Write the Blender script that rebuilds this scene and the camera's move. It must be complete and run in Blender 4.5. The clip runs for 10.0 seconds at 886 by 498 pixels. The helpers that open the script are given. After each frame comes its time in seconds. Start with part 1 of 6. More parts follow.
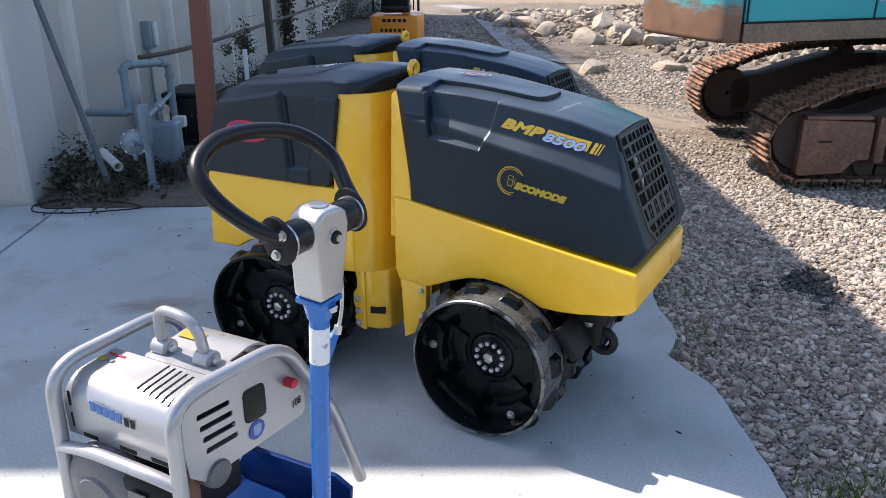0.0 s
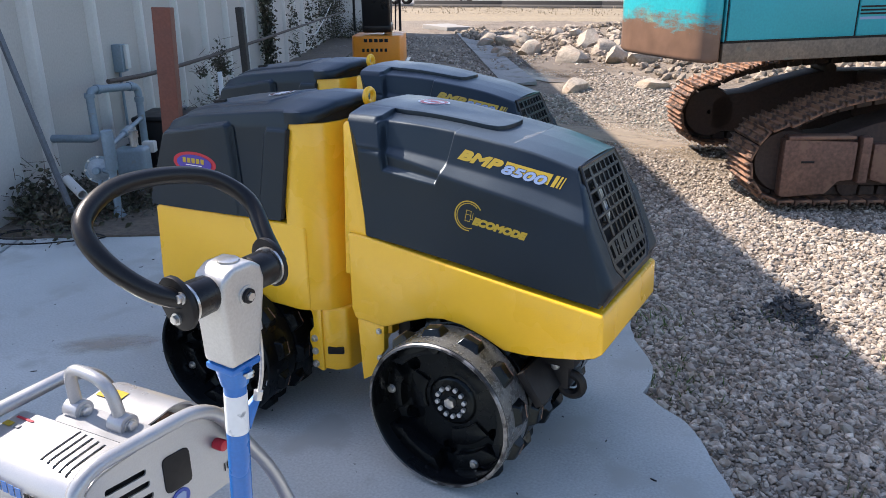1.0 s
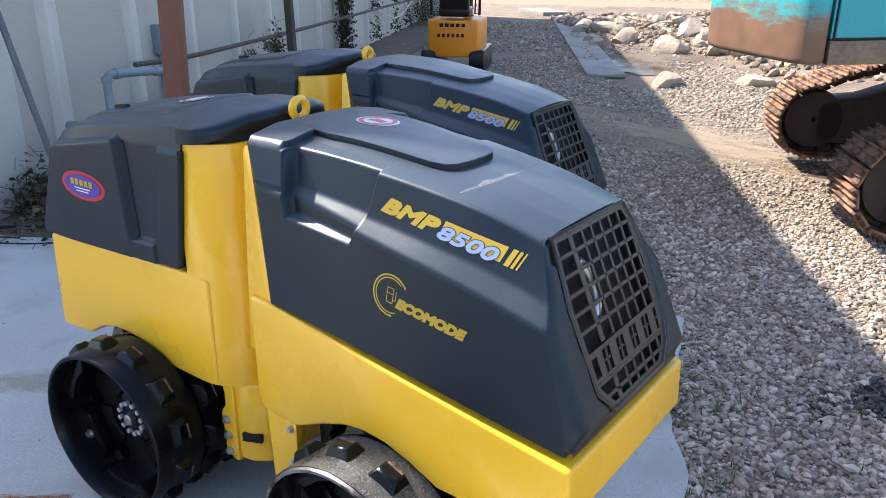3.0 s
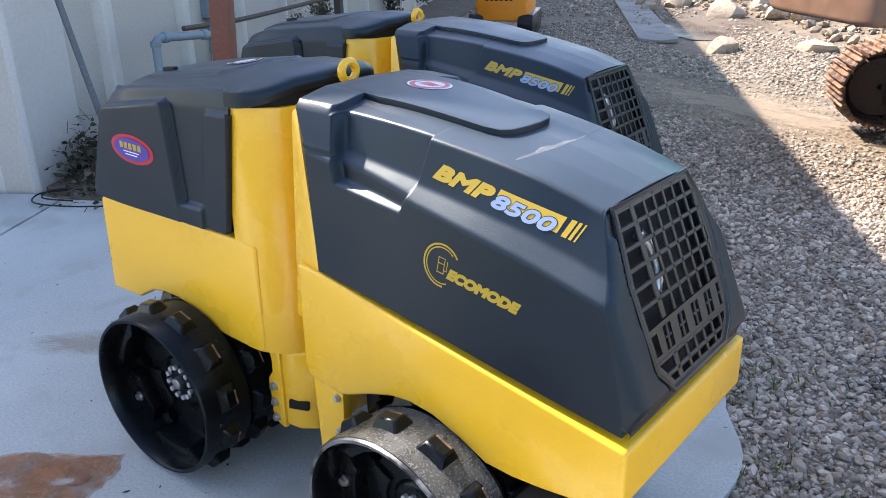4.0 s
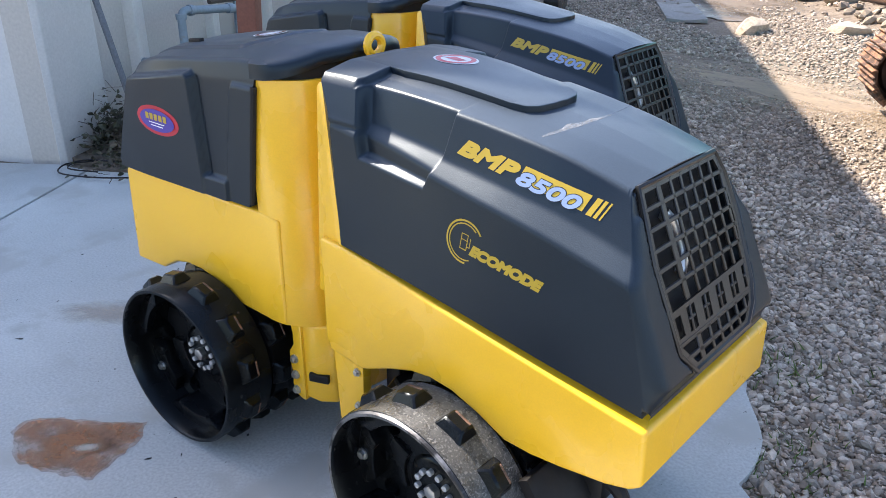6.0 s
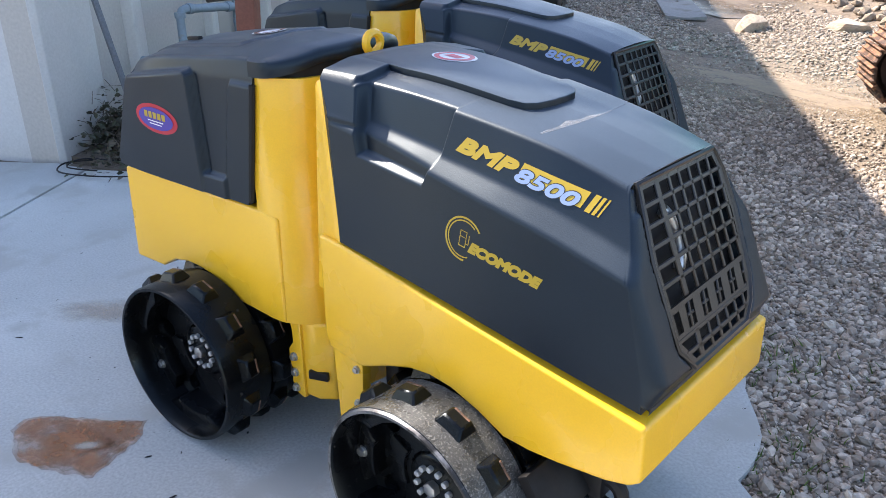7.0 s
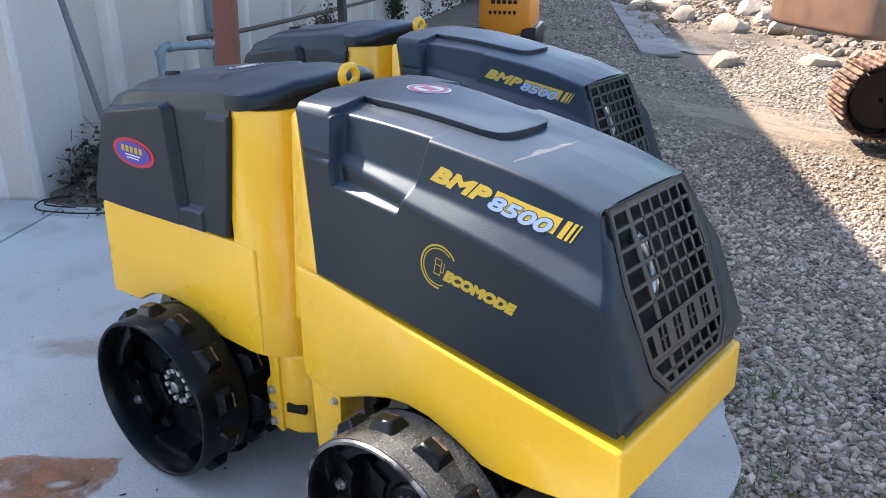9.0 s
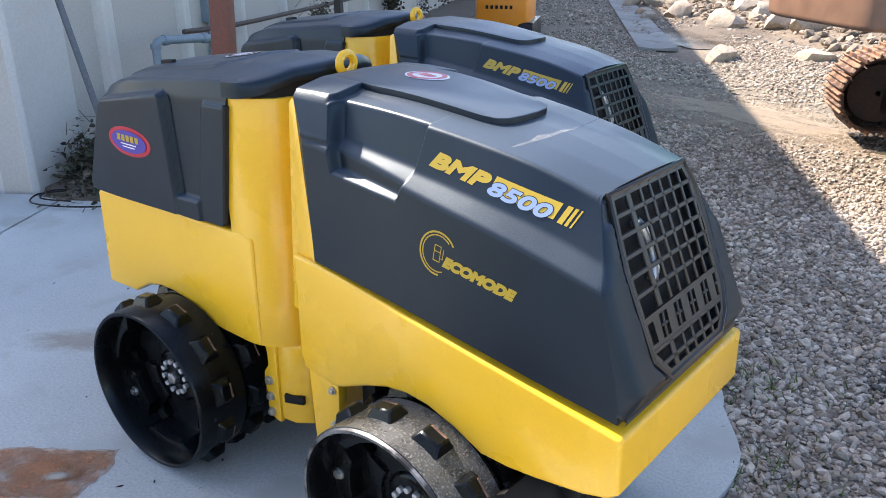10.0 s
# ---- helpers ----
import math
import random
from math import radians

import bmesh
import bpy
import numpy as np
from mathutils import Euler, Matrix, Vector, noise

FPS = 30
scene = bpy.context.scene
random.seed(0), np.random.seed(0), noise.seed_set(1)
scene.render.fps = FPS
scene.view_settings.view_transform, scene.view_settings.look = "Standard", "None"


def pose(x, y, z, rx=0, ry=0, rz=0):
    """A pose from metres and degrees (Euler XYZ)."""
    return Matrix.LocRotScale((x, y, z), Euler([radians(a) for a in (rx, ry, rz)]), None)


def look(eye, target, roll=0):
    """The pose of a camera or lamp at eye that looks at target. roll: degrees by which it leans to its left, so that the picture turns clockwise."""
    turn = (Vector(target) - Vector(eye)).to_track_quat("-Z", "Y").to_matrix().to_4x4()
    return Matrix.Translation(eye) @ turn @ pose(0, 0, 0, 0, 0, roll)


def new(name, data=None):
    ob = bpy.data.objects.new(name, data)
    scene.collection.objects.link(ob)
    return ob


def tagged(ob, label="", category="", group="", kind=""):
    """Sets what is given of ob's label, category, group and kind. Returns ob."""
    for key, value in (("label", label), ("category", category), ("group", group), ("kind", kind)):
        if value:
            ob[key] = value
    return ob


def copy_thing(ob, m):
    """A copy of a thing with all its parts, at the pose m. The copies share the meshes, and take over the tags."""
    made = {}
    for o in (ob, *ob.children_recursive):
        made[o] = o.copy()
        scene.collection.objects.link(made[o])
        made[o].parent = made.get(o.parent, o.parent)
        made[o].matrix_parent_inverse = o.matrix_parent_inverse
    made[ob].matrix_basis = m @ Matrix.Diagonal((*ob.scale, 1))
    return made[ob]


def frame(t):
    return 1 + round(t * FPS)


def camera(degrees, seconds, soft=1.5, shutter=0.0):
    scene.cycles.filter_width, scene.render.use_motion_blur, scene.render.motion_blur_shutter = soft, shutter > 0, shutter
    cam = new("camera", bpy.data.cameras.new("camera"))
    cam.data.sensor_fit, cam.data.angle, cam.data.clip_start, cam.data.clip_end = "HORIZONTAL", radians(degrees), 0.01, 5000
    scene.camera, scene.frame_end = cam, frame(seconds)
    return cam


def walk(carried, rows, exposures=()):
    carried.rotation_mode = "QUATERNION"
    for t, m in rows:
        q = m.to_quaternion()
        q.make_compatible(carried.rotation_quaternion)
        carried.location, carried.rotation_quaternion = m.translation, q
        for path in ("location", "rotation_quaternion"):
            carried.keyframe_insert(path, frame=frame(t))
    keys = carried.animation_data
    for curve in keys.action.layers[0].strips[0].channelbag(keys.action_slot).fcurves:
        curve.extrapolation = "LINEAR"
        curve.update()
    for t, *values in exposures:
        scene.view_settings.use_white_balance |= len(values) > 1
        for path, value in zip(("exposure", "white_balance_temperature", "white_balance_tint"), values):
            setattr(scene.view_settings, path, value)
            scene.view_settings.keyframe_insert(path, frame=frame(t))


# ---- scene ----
cam = camera(59.6, 10.0, soft=0.6)
PATH = [
    (0, (0.376, 0.285, 1.55), (-0.574, 1.9, 0.851), -0.3),
    (0.5, (0.381, 0.326, 1.552), (-0.567, 1.946, 0.86), -0.2),
    (1, (0.389, 0.489, 1.561), (-0.55, 2.128, 0.902), -0.7),
    (1.2, (0.382, 0.641, 1.598), (-0.560, 2.274, 0.930), -1.9),
    (1.5, (0.305, 0.79, 1.586), (-0.63, 2.445, 0.963), -1.7),
    (1.7, (0.299, 0.945, 1.619), (-0.631, 2.598, 0.985), -2.2),
    (2, (0.306, 1.083, 1.577), (-0.628, 2.738, 0.955), -0.8),
    (2.2, (0.348, 1.230, 1.585), (-0.622, 2.853, 0.934), -0.8),
    (2.5, (0.355, 1.312, 1.557), (-0.692, 2.887, 0.905), 0.5),
    (3, (0.319, 1.365, 1.531), (-0.816, 2.858, 0.836), -0.0),
    (4.5, (0.267, 1.397, 1.509), (-0.946, 2.773, 0.712), -0.2),
    (5, (0.267, 1.398, 1.507), (-0.952, 2.759, 0.694), -0.0),
    (5.5, (0.263, 1.395, 1.507), (-0.964, 2.746, 0.688), 0.2),
    (7, (0.267, 1.392, 1.505), (-0.958, 2.74, 0.679), 0.0),
    (7.5, (0.269, 1.391, 1.516), (-0.954, 2.763, 0.728), -0.2),
    (8, (0.277, 1.388, 1.52), (-0.94, 2.786, 0.77), -0.3),
    (8.5, (0.283, 1.387, 1.52), (-0.929, 2.792, 0.774), -0.1),
    (9, (0.289, 1.391, 1.495), (-0.927, 2.795, 0.754), -0.1),
    (9.5, (0.29, 1.389, 1.473), (-0.926, 2.794, 0.735), -0.2),
    (10, (0.283, 1.39, 1.472), (-0.924, 2.797, 0.723), -0.1),
]
walk(cam, [(t, look(eye, target, roll)) for t, eye, target, roll in PATH], [(0, 1.26, 6550, 17), (1, 1.38, 6600, 17), (2.0, 1.64, 6720, 17), (2.5, 1.72, 6750, 17), (4.5, 1.93, 6850, 17), (10, 1.93, 6850, 17)])

import collections
from mathutils.bvhtree import BVHTree

# ---- light ----
SUN_EL, SUN_AZ = 47.2, (1.0, -0.0254)      # elevation; the way the light travels over the ground
world = bpy.data.worlds.new("world")
scene.world = world
world.use_nodes = True
wn = world.node_tree
sky = wn.nodes.new("ShaderNodeTexSky")
sky.sky_type = "NISHITA"
sky.sun_disc = False
sky.sun_elevation = radians(SUN_EL)
sky.sun_rotation = radians(-88.5)
sky.air_density, sky.dust_density, sky.ozone_density = 1.0, 0.9, 1.2
wn.links.new(sky.outputs[0], wn.nodes["Background"].inputs[0])
wn.nodes["Background"].inputs[1].default_value = 0.113
sun = new("sun", bpy.data.lights.new("sun", "SUN"))
sun.data.energy, sun.data.angle, sun.data.color = 3.9, radians(0.53), (1.0, 0.93, 0.82)
sun.matrix_world = look((-6 * SUN_AZ[0], -6 * SUN_AZ[1], 6 * math.tan(radians(SUN_EL))), (0, 0, 0))


# ---- materials ----
def material(name, color, rough=0.5, metal=0.0, vary=0.12, scale=6.0, fine=60.0, bump=0.15, second=None, amount=0.0,
             spot=3.0, coat=0.0, depth=0.002, island=0.0, spec=0.5, dust_sheen=0.0, sheen=(1, 1, 1)):
    """Base colour with variation at two scales, patches of a second colour, fine relief."""
    m = bpy.data.materials.new(name)
    m.use_nodes = True
    nt = m.node_tree
    N, L = nt.nodes.new, nt.links.new
    b = nt.nodes["Principled BSDF"]
    b.inputs["Metallic"].default_value = metal
    b.inputs["Coat Weight"].default_value = coat
    b.inputs["Specular IOR Level"].default_value = spec
    b.inputs["Specular Tint"].default_value = (*sheen, 1)
    co = N("ShaderNodeTexCoord")
    big, small, patch = N("ShaderNodeTexNoise"), N("ShaderNodeTexNoise"), N("ShaderNodeTexNoise")
    for n, s, d in ((big, scale, 4), (small, fine, 3), (patch, spot, 6)):
        n.inputs["Scale"].default_value, n.inputs["Detail"].default_value = s, d
        L(co.outputs["Object"], n.inputs["Vector"])
    mix = N("ShaderNodeMix")
    mix.data_type = "RGBA"
    mix.inputs["A"].default_value = (*[max(c * (1 - vary), 0) for c in color], 1)
    mix.inputs["B"].default_value = (*[min(c * (1 + vary), 1) for c in color], 1)
    add = N("ShaderNodeMath")
    add.operation = "ADD"
    L(big.outputs["Fac"], add.inputs[0]), L(small.outputs["Fac"], add.inputs[1])
    rng = N("ShaderNodeMapRange")
    rng.inputs["From Min"].default_value, rng.inputs["From Max"].default_value = 0.7, 1.3
    L(add.outputs[0], rng.inputs["Value"]), L(rng.outputs[0], mix.inputs["Factor"])
    out = mix.outputs["Result"]
    if second is not None:
        two = N("ShaderNodeMix")
        two.data_type = "RGBA"
        edge = N("ShaderNodeMapRange")
        edge.inputs["From Min"].default_value = 0.62 - 0.3 * amount
        edge.inputs["From Max"].default_value = 0.72 - 0.3 * amount
        L(patch.outputs["Fac"], edge.inputs["Value"])
        L(edge.outputs[0], two.inputs["Factor"])
        L(out, two.inputs["A"])
        two.inputs["B"].default_value = (*second, 1)
        out = two.outputs["Result"]
    if island:
        geo, hsv, r2 = N("ShaderNodeNewGeometry"), N("ShaderNodeHueSaturation"), N("ShaderNodeMapRange")
        L(geo.outputs["Random Per Island"], r2.inputs["Value"])
        r2.inputs["To Min"].default_value, r2.inputs["To Max"].default_value = 1 - island, 1 + island
        L(r2.outputs[0], hsv.inputs["Value"]), L(out, hsv.inputs["Color"])
        out = hsv.outputs[0]
    # lightens upward faces blue-grey: thin dust together with painted sky sheen
    if dust_sheen:
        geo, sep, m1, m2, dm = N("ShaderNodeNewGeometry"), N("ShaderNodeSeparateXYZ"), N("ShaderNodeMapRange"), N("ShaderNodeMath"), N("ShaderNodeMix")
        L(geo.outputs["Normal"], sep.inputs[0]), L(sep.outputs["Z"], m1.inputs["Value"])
        m1.inputs["From Min"].default_value, m1.inputs["From Max"].default_value, m1.inputs["To Max"].default_value = 0.45, 0.97, dust_sheen
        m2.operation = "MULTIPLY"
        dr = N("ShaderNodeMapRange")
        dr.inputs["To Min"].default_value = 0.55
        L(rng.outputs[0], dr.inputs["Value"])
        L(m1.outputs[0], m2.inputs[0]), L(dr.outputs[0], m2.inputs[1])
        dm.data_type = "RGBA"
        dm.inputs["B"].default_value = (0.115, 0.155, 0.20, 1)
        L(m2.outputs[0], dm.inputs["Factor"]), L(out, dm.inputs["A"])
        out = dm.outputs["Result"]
    L(out, b.inputs["Base Color"])
    rr = N("ShaderNodeMapRange")
    rr.inputs["From Min"].default_value, rr.inputs["From Max"].default_value = 0.3, 0.7
    rr.inputs["To Min"].default_value, rr.inputs["To Max"].default_value = max(rough - 0.1, 0.02), min(rough + 0.1, 1)
    L(big.outputs["Fac"], rr.inputs["Value"]), L(rr.outputs[0], b.inputs["Roughness"])
    if bump:
        bp = N("ShaderNodeBump")
        bp.inputs["Strength"].default_value, bp.inputs["Distance"].default_value = bump, depth
        L(small.outputs["Fac"], bp.inputs["Height"]), L(bp.outputs[0], b.inputs["Normal"])
    return m


M_YELLOW = material("yellow_paint", (0.88, 0.49, 0.026), 0.30, vary=0.05, scale=3, fine=220, bump=0.05, depth=0.001, coat=0.25)
M_BLACK = material("black_plastic", (0.0040, 0.0080, 0.0150), 0.38, vary=0.25, scale=4, fine=420, bump=0.4, depth=0.0006, spec=0.42, dust_sheen=0.42, sheen=(0.72, 0.90, 1.0))
M_DRUM = material("black_drum_paint", (0.0032, 0.0033, 0.0038), 0.26, vary=0.3, scale=8, fine=150, bump=0.25, second=(0.045, 0.044, 0.042), amount=-0.2, spot=38, spec=0.24, dust_sheen=0.03, sheen=(0.75, 0.92, 1.0))
M_WORN = material("worn_drum_steel", (0.075, 0.079, 0.081), 0.29, metal=0.1, vary=0.45, scale=26, fine=420, bump=0.5, second=(0.20, 0.205, 0.205), amount=0.25, spot=200, sheen=(0.85, 0.95, 1.0))
M_NUT = material("zinc_nut", (0.52, 0.53, 0.54), 0.4, metal=0.4, vary=0.15, fine=200)
M_GRILLE = material("grille_plastic", (0.020, 0.019, 0.018), 0.36, vary=0.2, fine=200)
M_RIM = material("bare_rim_steel", (0.20, 0.20, 0.20), 0.4, metal=0.5, vary=0.4, scale=18, fine=120, second=(0.03, 0.03, 0.03), amount=0.35, spot=22)
# near-black for the sheet behind the grille and for shade painted into hood gaps
M_GAPBLACK = material("gap_black", (0.006, 0.006, 0.006), 0.8, vary=0.3)
M_DARK = material("dark_steel", (0.009, 0.009, 0.010), 0.5, vary=0.3, spec=0.25)
M_STEEL = material("bright_steel", (0.55, 0.55, 0.54), 0.35, metal=0.9, vary=0.15, fine=120)
M_ALU = material("cast_aluminium", (0.50, 0.50, 0.49), 0.42, metal=0.6, vary=0.1, fine=200, bump=0.2)
M_SILVER = material("silver_paint", (0.385, 0.39, 0.40), 0.36, metal=0.5, vary=0.06, fine=300, bump=0.06)
M_BLUE = material("blue_paint", (0.008, 0.13, 0.43), 0.3, vary=0.1, fine=150, bump=0.05)
M_NAVY = material("navy_paint", (0.003, 0.022, 0.10), 0.35, vary=0.15, spec=0.2)
M_RUBBER = material("black_rubber", (0.008, 0.008, 0.009), 0.33, spec=0.3, vary=0.2, fine=200)
M_OUTLINE = material("dark_print", (0.012, 0.014, 0.02), 0.4, vary=0.05, bump=0)
M_WHITE = material("white_print", (0.75, 0.77, 0.80), 0.4, vary=0.03, bump=0)
M_LABEL = material("worn_label", (0.68, 0.69, 0.70), 0.45, vary=0.05, bump=0, second=(0.25, 0.27, 0.29), amount=0.12, spot=38)
M_PALE = material("pale_blue_print", (0.22, 0.305, 0.48), 0.4, vary=0.03, bump=0)
M_YPRINT = material("yellow_print", (0.43, 0.295, 0.02), 0.4, vary=0.03, bump=0)
M_RED = material("red_print", (0.45, 0.012, 0.03), 0.4, vary=0.05, bump=0)
M_FADED = material("faded_red_print", (0.55, 0.12, 0.14), 0.45, vary=0.25, scale=20, fine=90, bump=0, second=(0.6, 0.5, 0.52), amount=0.1, spot=26)
M_PURPLE = material("indigo_print", (0.05, 0.03, 0.28), 0.4, vary=0.05, bump=0)
M_SIGN = material("sign_blue", (0.008, 0.045, 0.30), 0.4, vary=0.05, bump=0)
M_CONC = material("concrete", (0.425, 0.448, 0.432), 0.85, vary=0.2, scale=1.6, fine=110, bump=0.2, depth=0.001, second=(0.375, 0.385, 0.36), amount=0.25, spot=3.5)
M_WALL = material("painted_panel_wall", (0.455, 0.425, 0.385), 0.7, vary=0.1, scale=0.8, fine=50, bump=0.15, second=(0.37, 0.345, 0.305), amount=0.12, spot=0.7)
M_RIB = material("pale_rib_paint", (0.60, 0.585, 0.55), 0.6, vary=0.08, scale=2)
M_STUCCO = material("pale_stucco", (0.56, 0.55, 0.53), 0.8, vary=0.08, scale=1, fine=70, bump=0.3)
M_GRAVEL = material("gravel_bed", (0.175, 0.143, 0.107), 0.95, vary=0.45, scale=2.0, fine=22, bump=1.0, depth=0.03, second=(0.18, 0.15, 0.113), amount=0.2, spot=0.45)
M_STONE = material("gravel_stone", (0.372, 0.326, 0.270), 0.88, vary=0.25, scale=5, fine=60, bump=0.3, second=(0.28, 0.225, 0.175), amount=0.5, spot=24, island=0.45)
M_OILSTONE = material("oily_stone", (0.035, 0.033, 0.031), 0.4, vary=0.3, scale=5, fine=60, bump=0.3, island=0.7)
M_ROCK = material("quarry_rock", (0.37, 0.315, 0.25), 0.9, vary=0.3, scale=2, fine=9, bump=0.6, depth=0.015, second=(0.42, 0.30, 0.22), amount=0.15, spot=1.2)
M_RUST = material("rusty_steel", (0.155, 0.083, 0.057), 0.75, metal=0.1, vary=0.35, scale=5, fine=40, bump=0.4, depth=0.004, second=(0.20, 0.115, 0.075), amount=0.25, spot=5)
M_RUSTDK = material("dark_rusty_steel", (0.04, 0.024, 0.018), 0.8, vary=0.35, scale=5, fine=40, bump=0.4, depth=0.004)
M_TURQ = material("turquoise_paint", (0.012, 0.36, 0.42), 0.42, vary=0.10, scale=1.5, fine=60, bump=0.05, second=(0.16, 0.10, 0.06), amount=-0.32, spot=4)
def film_material(name, color, low, high, scale):
    """A thin patchy film: its cover comes and goes with a fine noise."""
    m = material(name, color, 0.85, vary=0.3, scale=14, fine=90)
    nt = m.node_tree
    N, L = nt.nodes.new, nt.links.new
    co, nz, mr = N("ShaderNodeTexCoord"), N("ShaderNodeTexNoise"), N("ShaderNodeMapRange")
    nz.inputs["Scale"].default_value, nz.inputs["Detail"].default_value, nz.inputs["Roughness"].default_value = scale, 10, 0.75
    mr.inputs["From Min"].default_value, mr.inputs["From Max"].default_value = 0.36, 0.62
    mr.inputs["To Min"].default_value, mr.inputs["To Max"].default_value = low, high
    L(co.outputs["Object"], nz.inputs["Vector"]), L(nz.outputs["Fac"], mr.inputs["Value"]), L(mr.outputs[0], nt.nodes["Principled BSDF"].inputs["Alpha"])
    return m


def worn_band(name, paint, bare, low, high):
    """Paint rubbed down to rusty metal with a ragged border across a band of heights."""
    m = material(name, paint, 0.5, vary=0.12, scale=2, fine=50, second=(0.22, 0.42, 0.33), amount=0.12, spot=5)
    nt = m.node_tree
    N, L = nt.nodes.new, nt.links.new
    bsdf = nt.nodes["Principled BSDF"]
    old = bsdf.inputs["Base Color"].links[0].from_socket
    co, sep, mp, nz, fine, m1, m2, mr, mx, rust = N("ShaderNodeTexCoord"), N("ShaderNodeSeparateXYZ"), N("ShaderNodeMapping"), N("ShaderNodeTexNoise"), N("ShaderNodeTexNoise"), N("ShaderNodeMath"), N("ShaderNodeMath"), N("ShaderNodeMapRange"), N("ShaderNodeMix"), N("ShaderNodeMix")
    mp.inputs["Scale"].default_value = (1.0, 1.0, 3.5)
    nz.inputs["Scale"].default_value, nz.inputs["Detail"].default_value, nz.inputs["Roughness"].default_value = 3.4, 12, 0.8
    fine.inputs["Scale"].default_value, fine.inputs["Detail"].default_value = 7, 6
    L(co.outputs["Object"], sep.inputs[0]), L(co.outputs["Object"], mp.inputs[0]), L(mp.outputs[0], nz.inputs["Vector"]), L(co.outputs["Object"], fine.inputs["Vector"])
    m1.operation, m1.inputs[1].default_value = "MULTIPLY", (high - low) * 4.0
    L(nz.outputs["Fac"], m1.inputs[0])
    m2.operation = "SUBTRACT"
    L(sep.outputs["Z"], m2.inputs[0]), L(m1.outputs[0], m2.inputs[1])
    mid = (low + high) / 2 - (high - low) * 2.0
    mr.inputs["From Min"].default_value, mr.inputs["From Max"].default_value = mid - 0.05, mid + 0.05
    L(m2.outputs[0], mr.inputs["Value"])
    rust.data_type = mx.data_type = "RGBA"
    rust.inputs["A"].default_value, rust.inputs["B"].default_value = (*[c * 0.6 for c in bare], 1), (*[c * 1.4 for c in bare], 1)
    L(fine.outputs["Fac"], rust.inputs["Factor"])
    L(mr.outputs[0], mx.inputs["Factor"]), L(rust.outputs["Result"], mx.inputs["A"]), L(old, mx.inputs["B"])
    L(mx.outputs["Result"], bsdf.inputs["Base Color"])
    return m


M_TURQW = worn_band("worn_turquoise_paint", (0.012, 0.40, 0.45), (0.20, 0.115, 0.075), 1.21, 1.35)
M_SHOE = material("dirty_track_steel", (0.075, 0.040, 0.026), 0.7, metal=0.1, vary=0.4, scale=7, fine=60, bump=0.5, depth=0.004, second=(0.27, 0.14, 0.08), amount=0.6, spot=9)
M_SKIRT = material("scraped_skirt_paint", (0.20, 0.148, 0.102), 0.7, vary=0.35, scale=4, fine=50, bump=0.3, second=(0.07, 0.16, 0.15), amount=0.22, spot=4)
M_BROWN = material("red_oxide_paint", (0.17, 0.055, 0.032), 0.65, vary=0.2, scale=4, fine=60)
M_PIPE = material("grey_pipe_paint", (0.19, 0.25, 0.29), 0.5, vary=0.12, scale=8, second=(0.22, 0.2, 0.17), amount=-0.1, spot=10)
M_ORANGE = material("orange_paint", (0.78, 0.25, 0.012), 0.4, vary=0.06)
M_WOOD = material("dark_post_wood", (0.045, 0.04, 0.035), 0.8, vary=0.3)
M_LEAF = material("ivy_leaf", (0.040, 0.043, 0.022), 0.6, vary=0.4, scale=9, island=0.5, second=(0.10, 0.075, 0.045), amount=0.25, spot=6)
M_TWIG = material("dry_twig", (0.085, 0.066, 0.05), 0.85, vary=0.3, island=0.35)
M_GRASS = material("grass", (0.07, 0.12, 0.025), 0.7, vary=0.3, island=0.4)
M_DRYG = material("dry_grass", (0.225, 0.18, 0.115), 0.9, vary=0.3, island=0.3)
M_SOIL = material("soil", (0.12, 0.095, 0.07), 0.95, vary=0.35, scale=3, fine=25, bump=0.8, depth=0.02)
M_EARTH = material("rubble_earth", (0.15, 0.12, 0.09), 0.95, vary=0.4, scale=2.5, fine=12, bump=1.0, depth=0.06, second=(0.20, 0.165, 0.125), amount=0.2, spot=1.5)
M_RUBBLE = material("brown_rubble", (0.25, 0.205, 0.155), 0.92, vary=0.3, scale=4, fine=30, bump=0.4, second=(0.36, 0.29, 0.225), amount=0.3, spot=1.2, island=0.5)
M_GLASS = material("dark_window", (0.015, 0.016, 0.018), 0.12, vary=0.1, bump=0)
M_ROAD = material("far_road", (0.145, 0.141, 0.136), 0.9, vary=0.08, scale=0.4)
M_GREYCAST = material("grey_cast_cover", (0.125, 0.125, 0.13), 0.45, metal=0.2, vary=0.12, fine=160)
M_BAR = material("dull_steel", (0.12, 0.13, 0.145), 0.55, metal=0.3, vary=0.25, scale=10)
M_REG = material("regulator_paint", (0.34, 0.38, 0.41), 0.5, vary=0.15, scale=12, second=(0.22, 0.21, 0.19), amount=0.0, spot=14)
M_GUTTER = material("worn_gutter_concrete", (0.27, 0.27, 0.255), 0.9, vary=0.2, scale=1.5, fine=30, bump=0.4, second=(0.19, 0.175, 0.15), amount=0.35, spot=2.0)
# dark tone of the added ground that lies out of view
M_DARKGROUND = material("asphalt", (0.05, 0.05, 0.052), 0.9, vary=0.3, scale=2, fine=60, bump=0.5, depth=0.006)
M_TIP = material("worn_rusty_edge", (0.20, 0.11, 0.07), 0.6, metal=0.2, vary=0.4, scale=30, fine=200, second=(0.05, 0.04, 0.035), amount=0.4, spot=40)
M_RAIL = material("old_rail_wood", (0.085, 0.066, 0.055), 0.8, vary=0.3, scale=6, fine=60, bump=0.5)
M_SCUFF = film_material("pale_scuff", (0.30, 0.32, 0.34), 0.0, 0.55, 40)
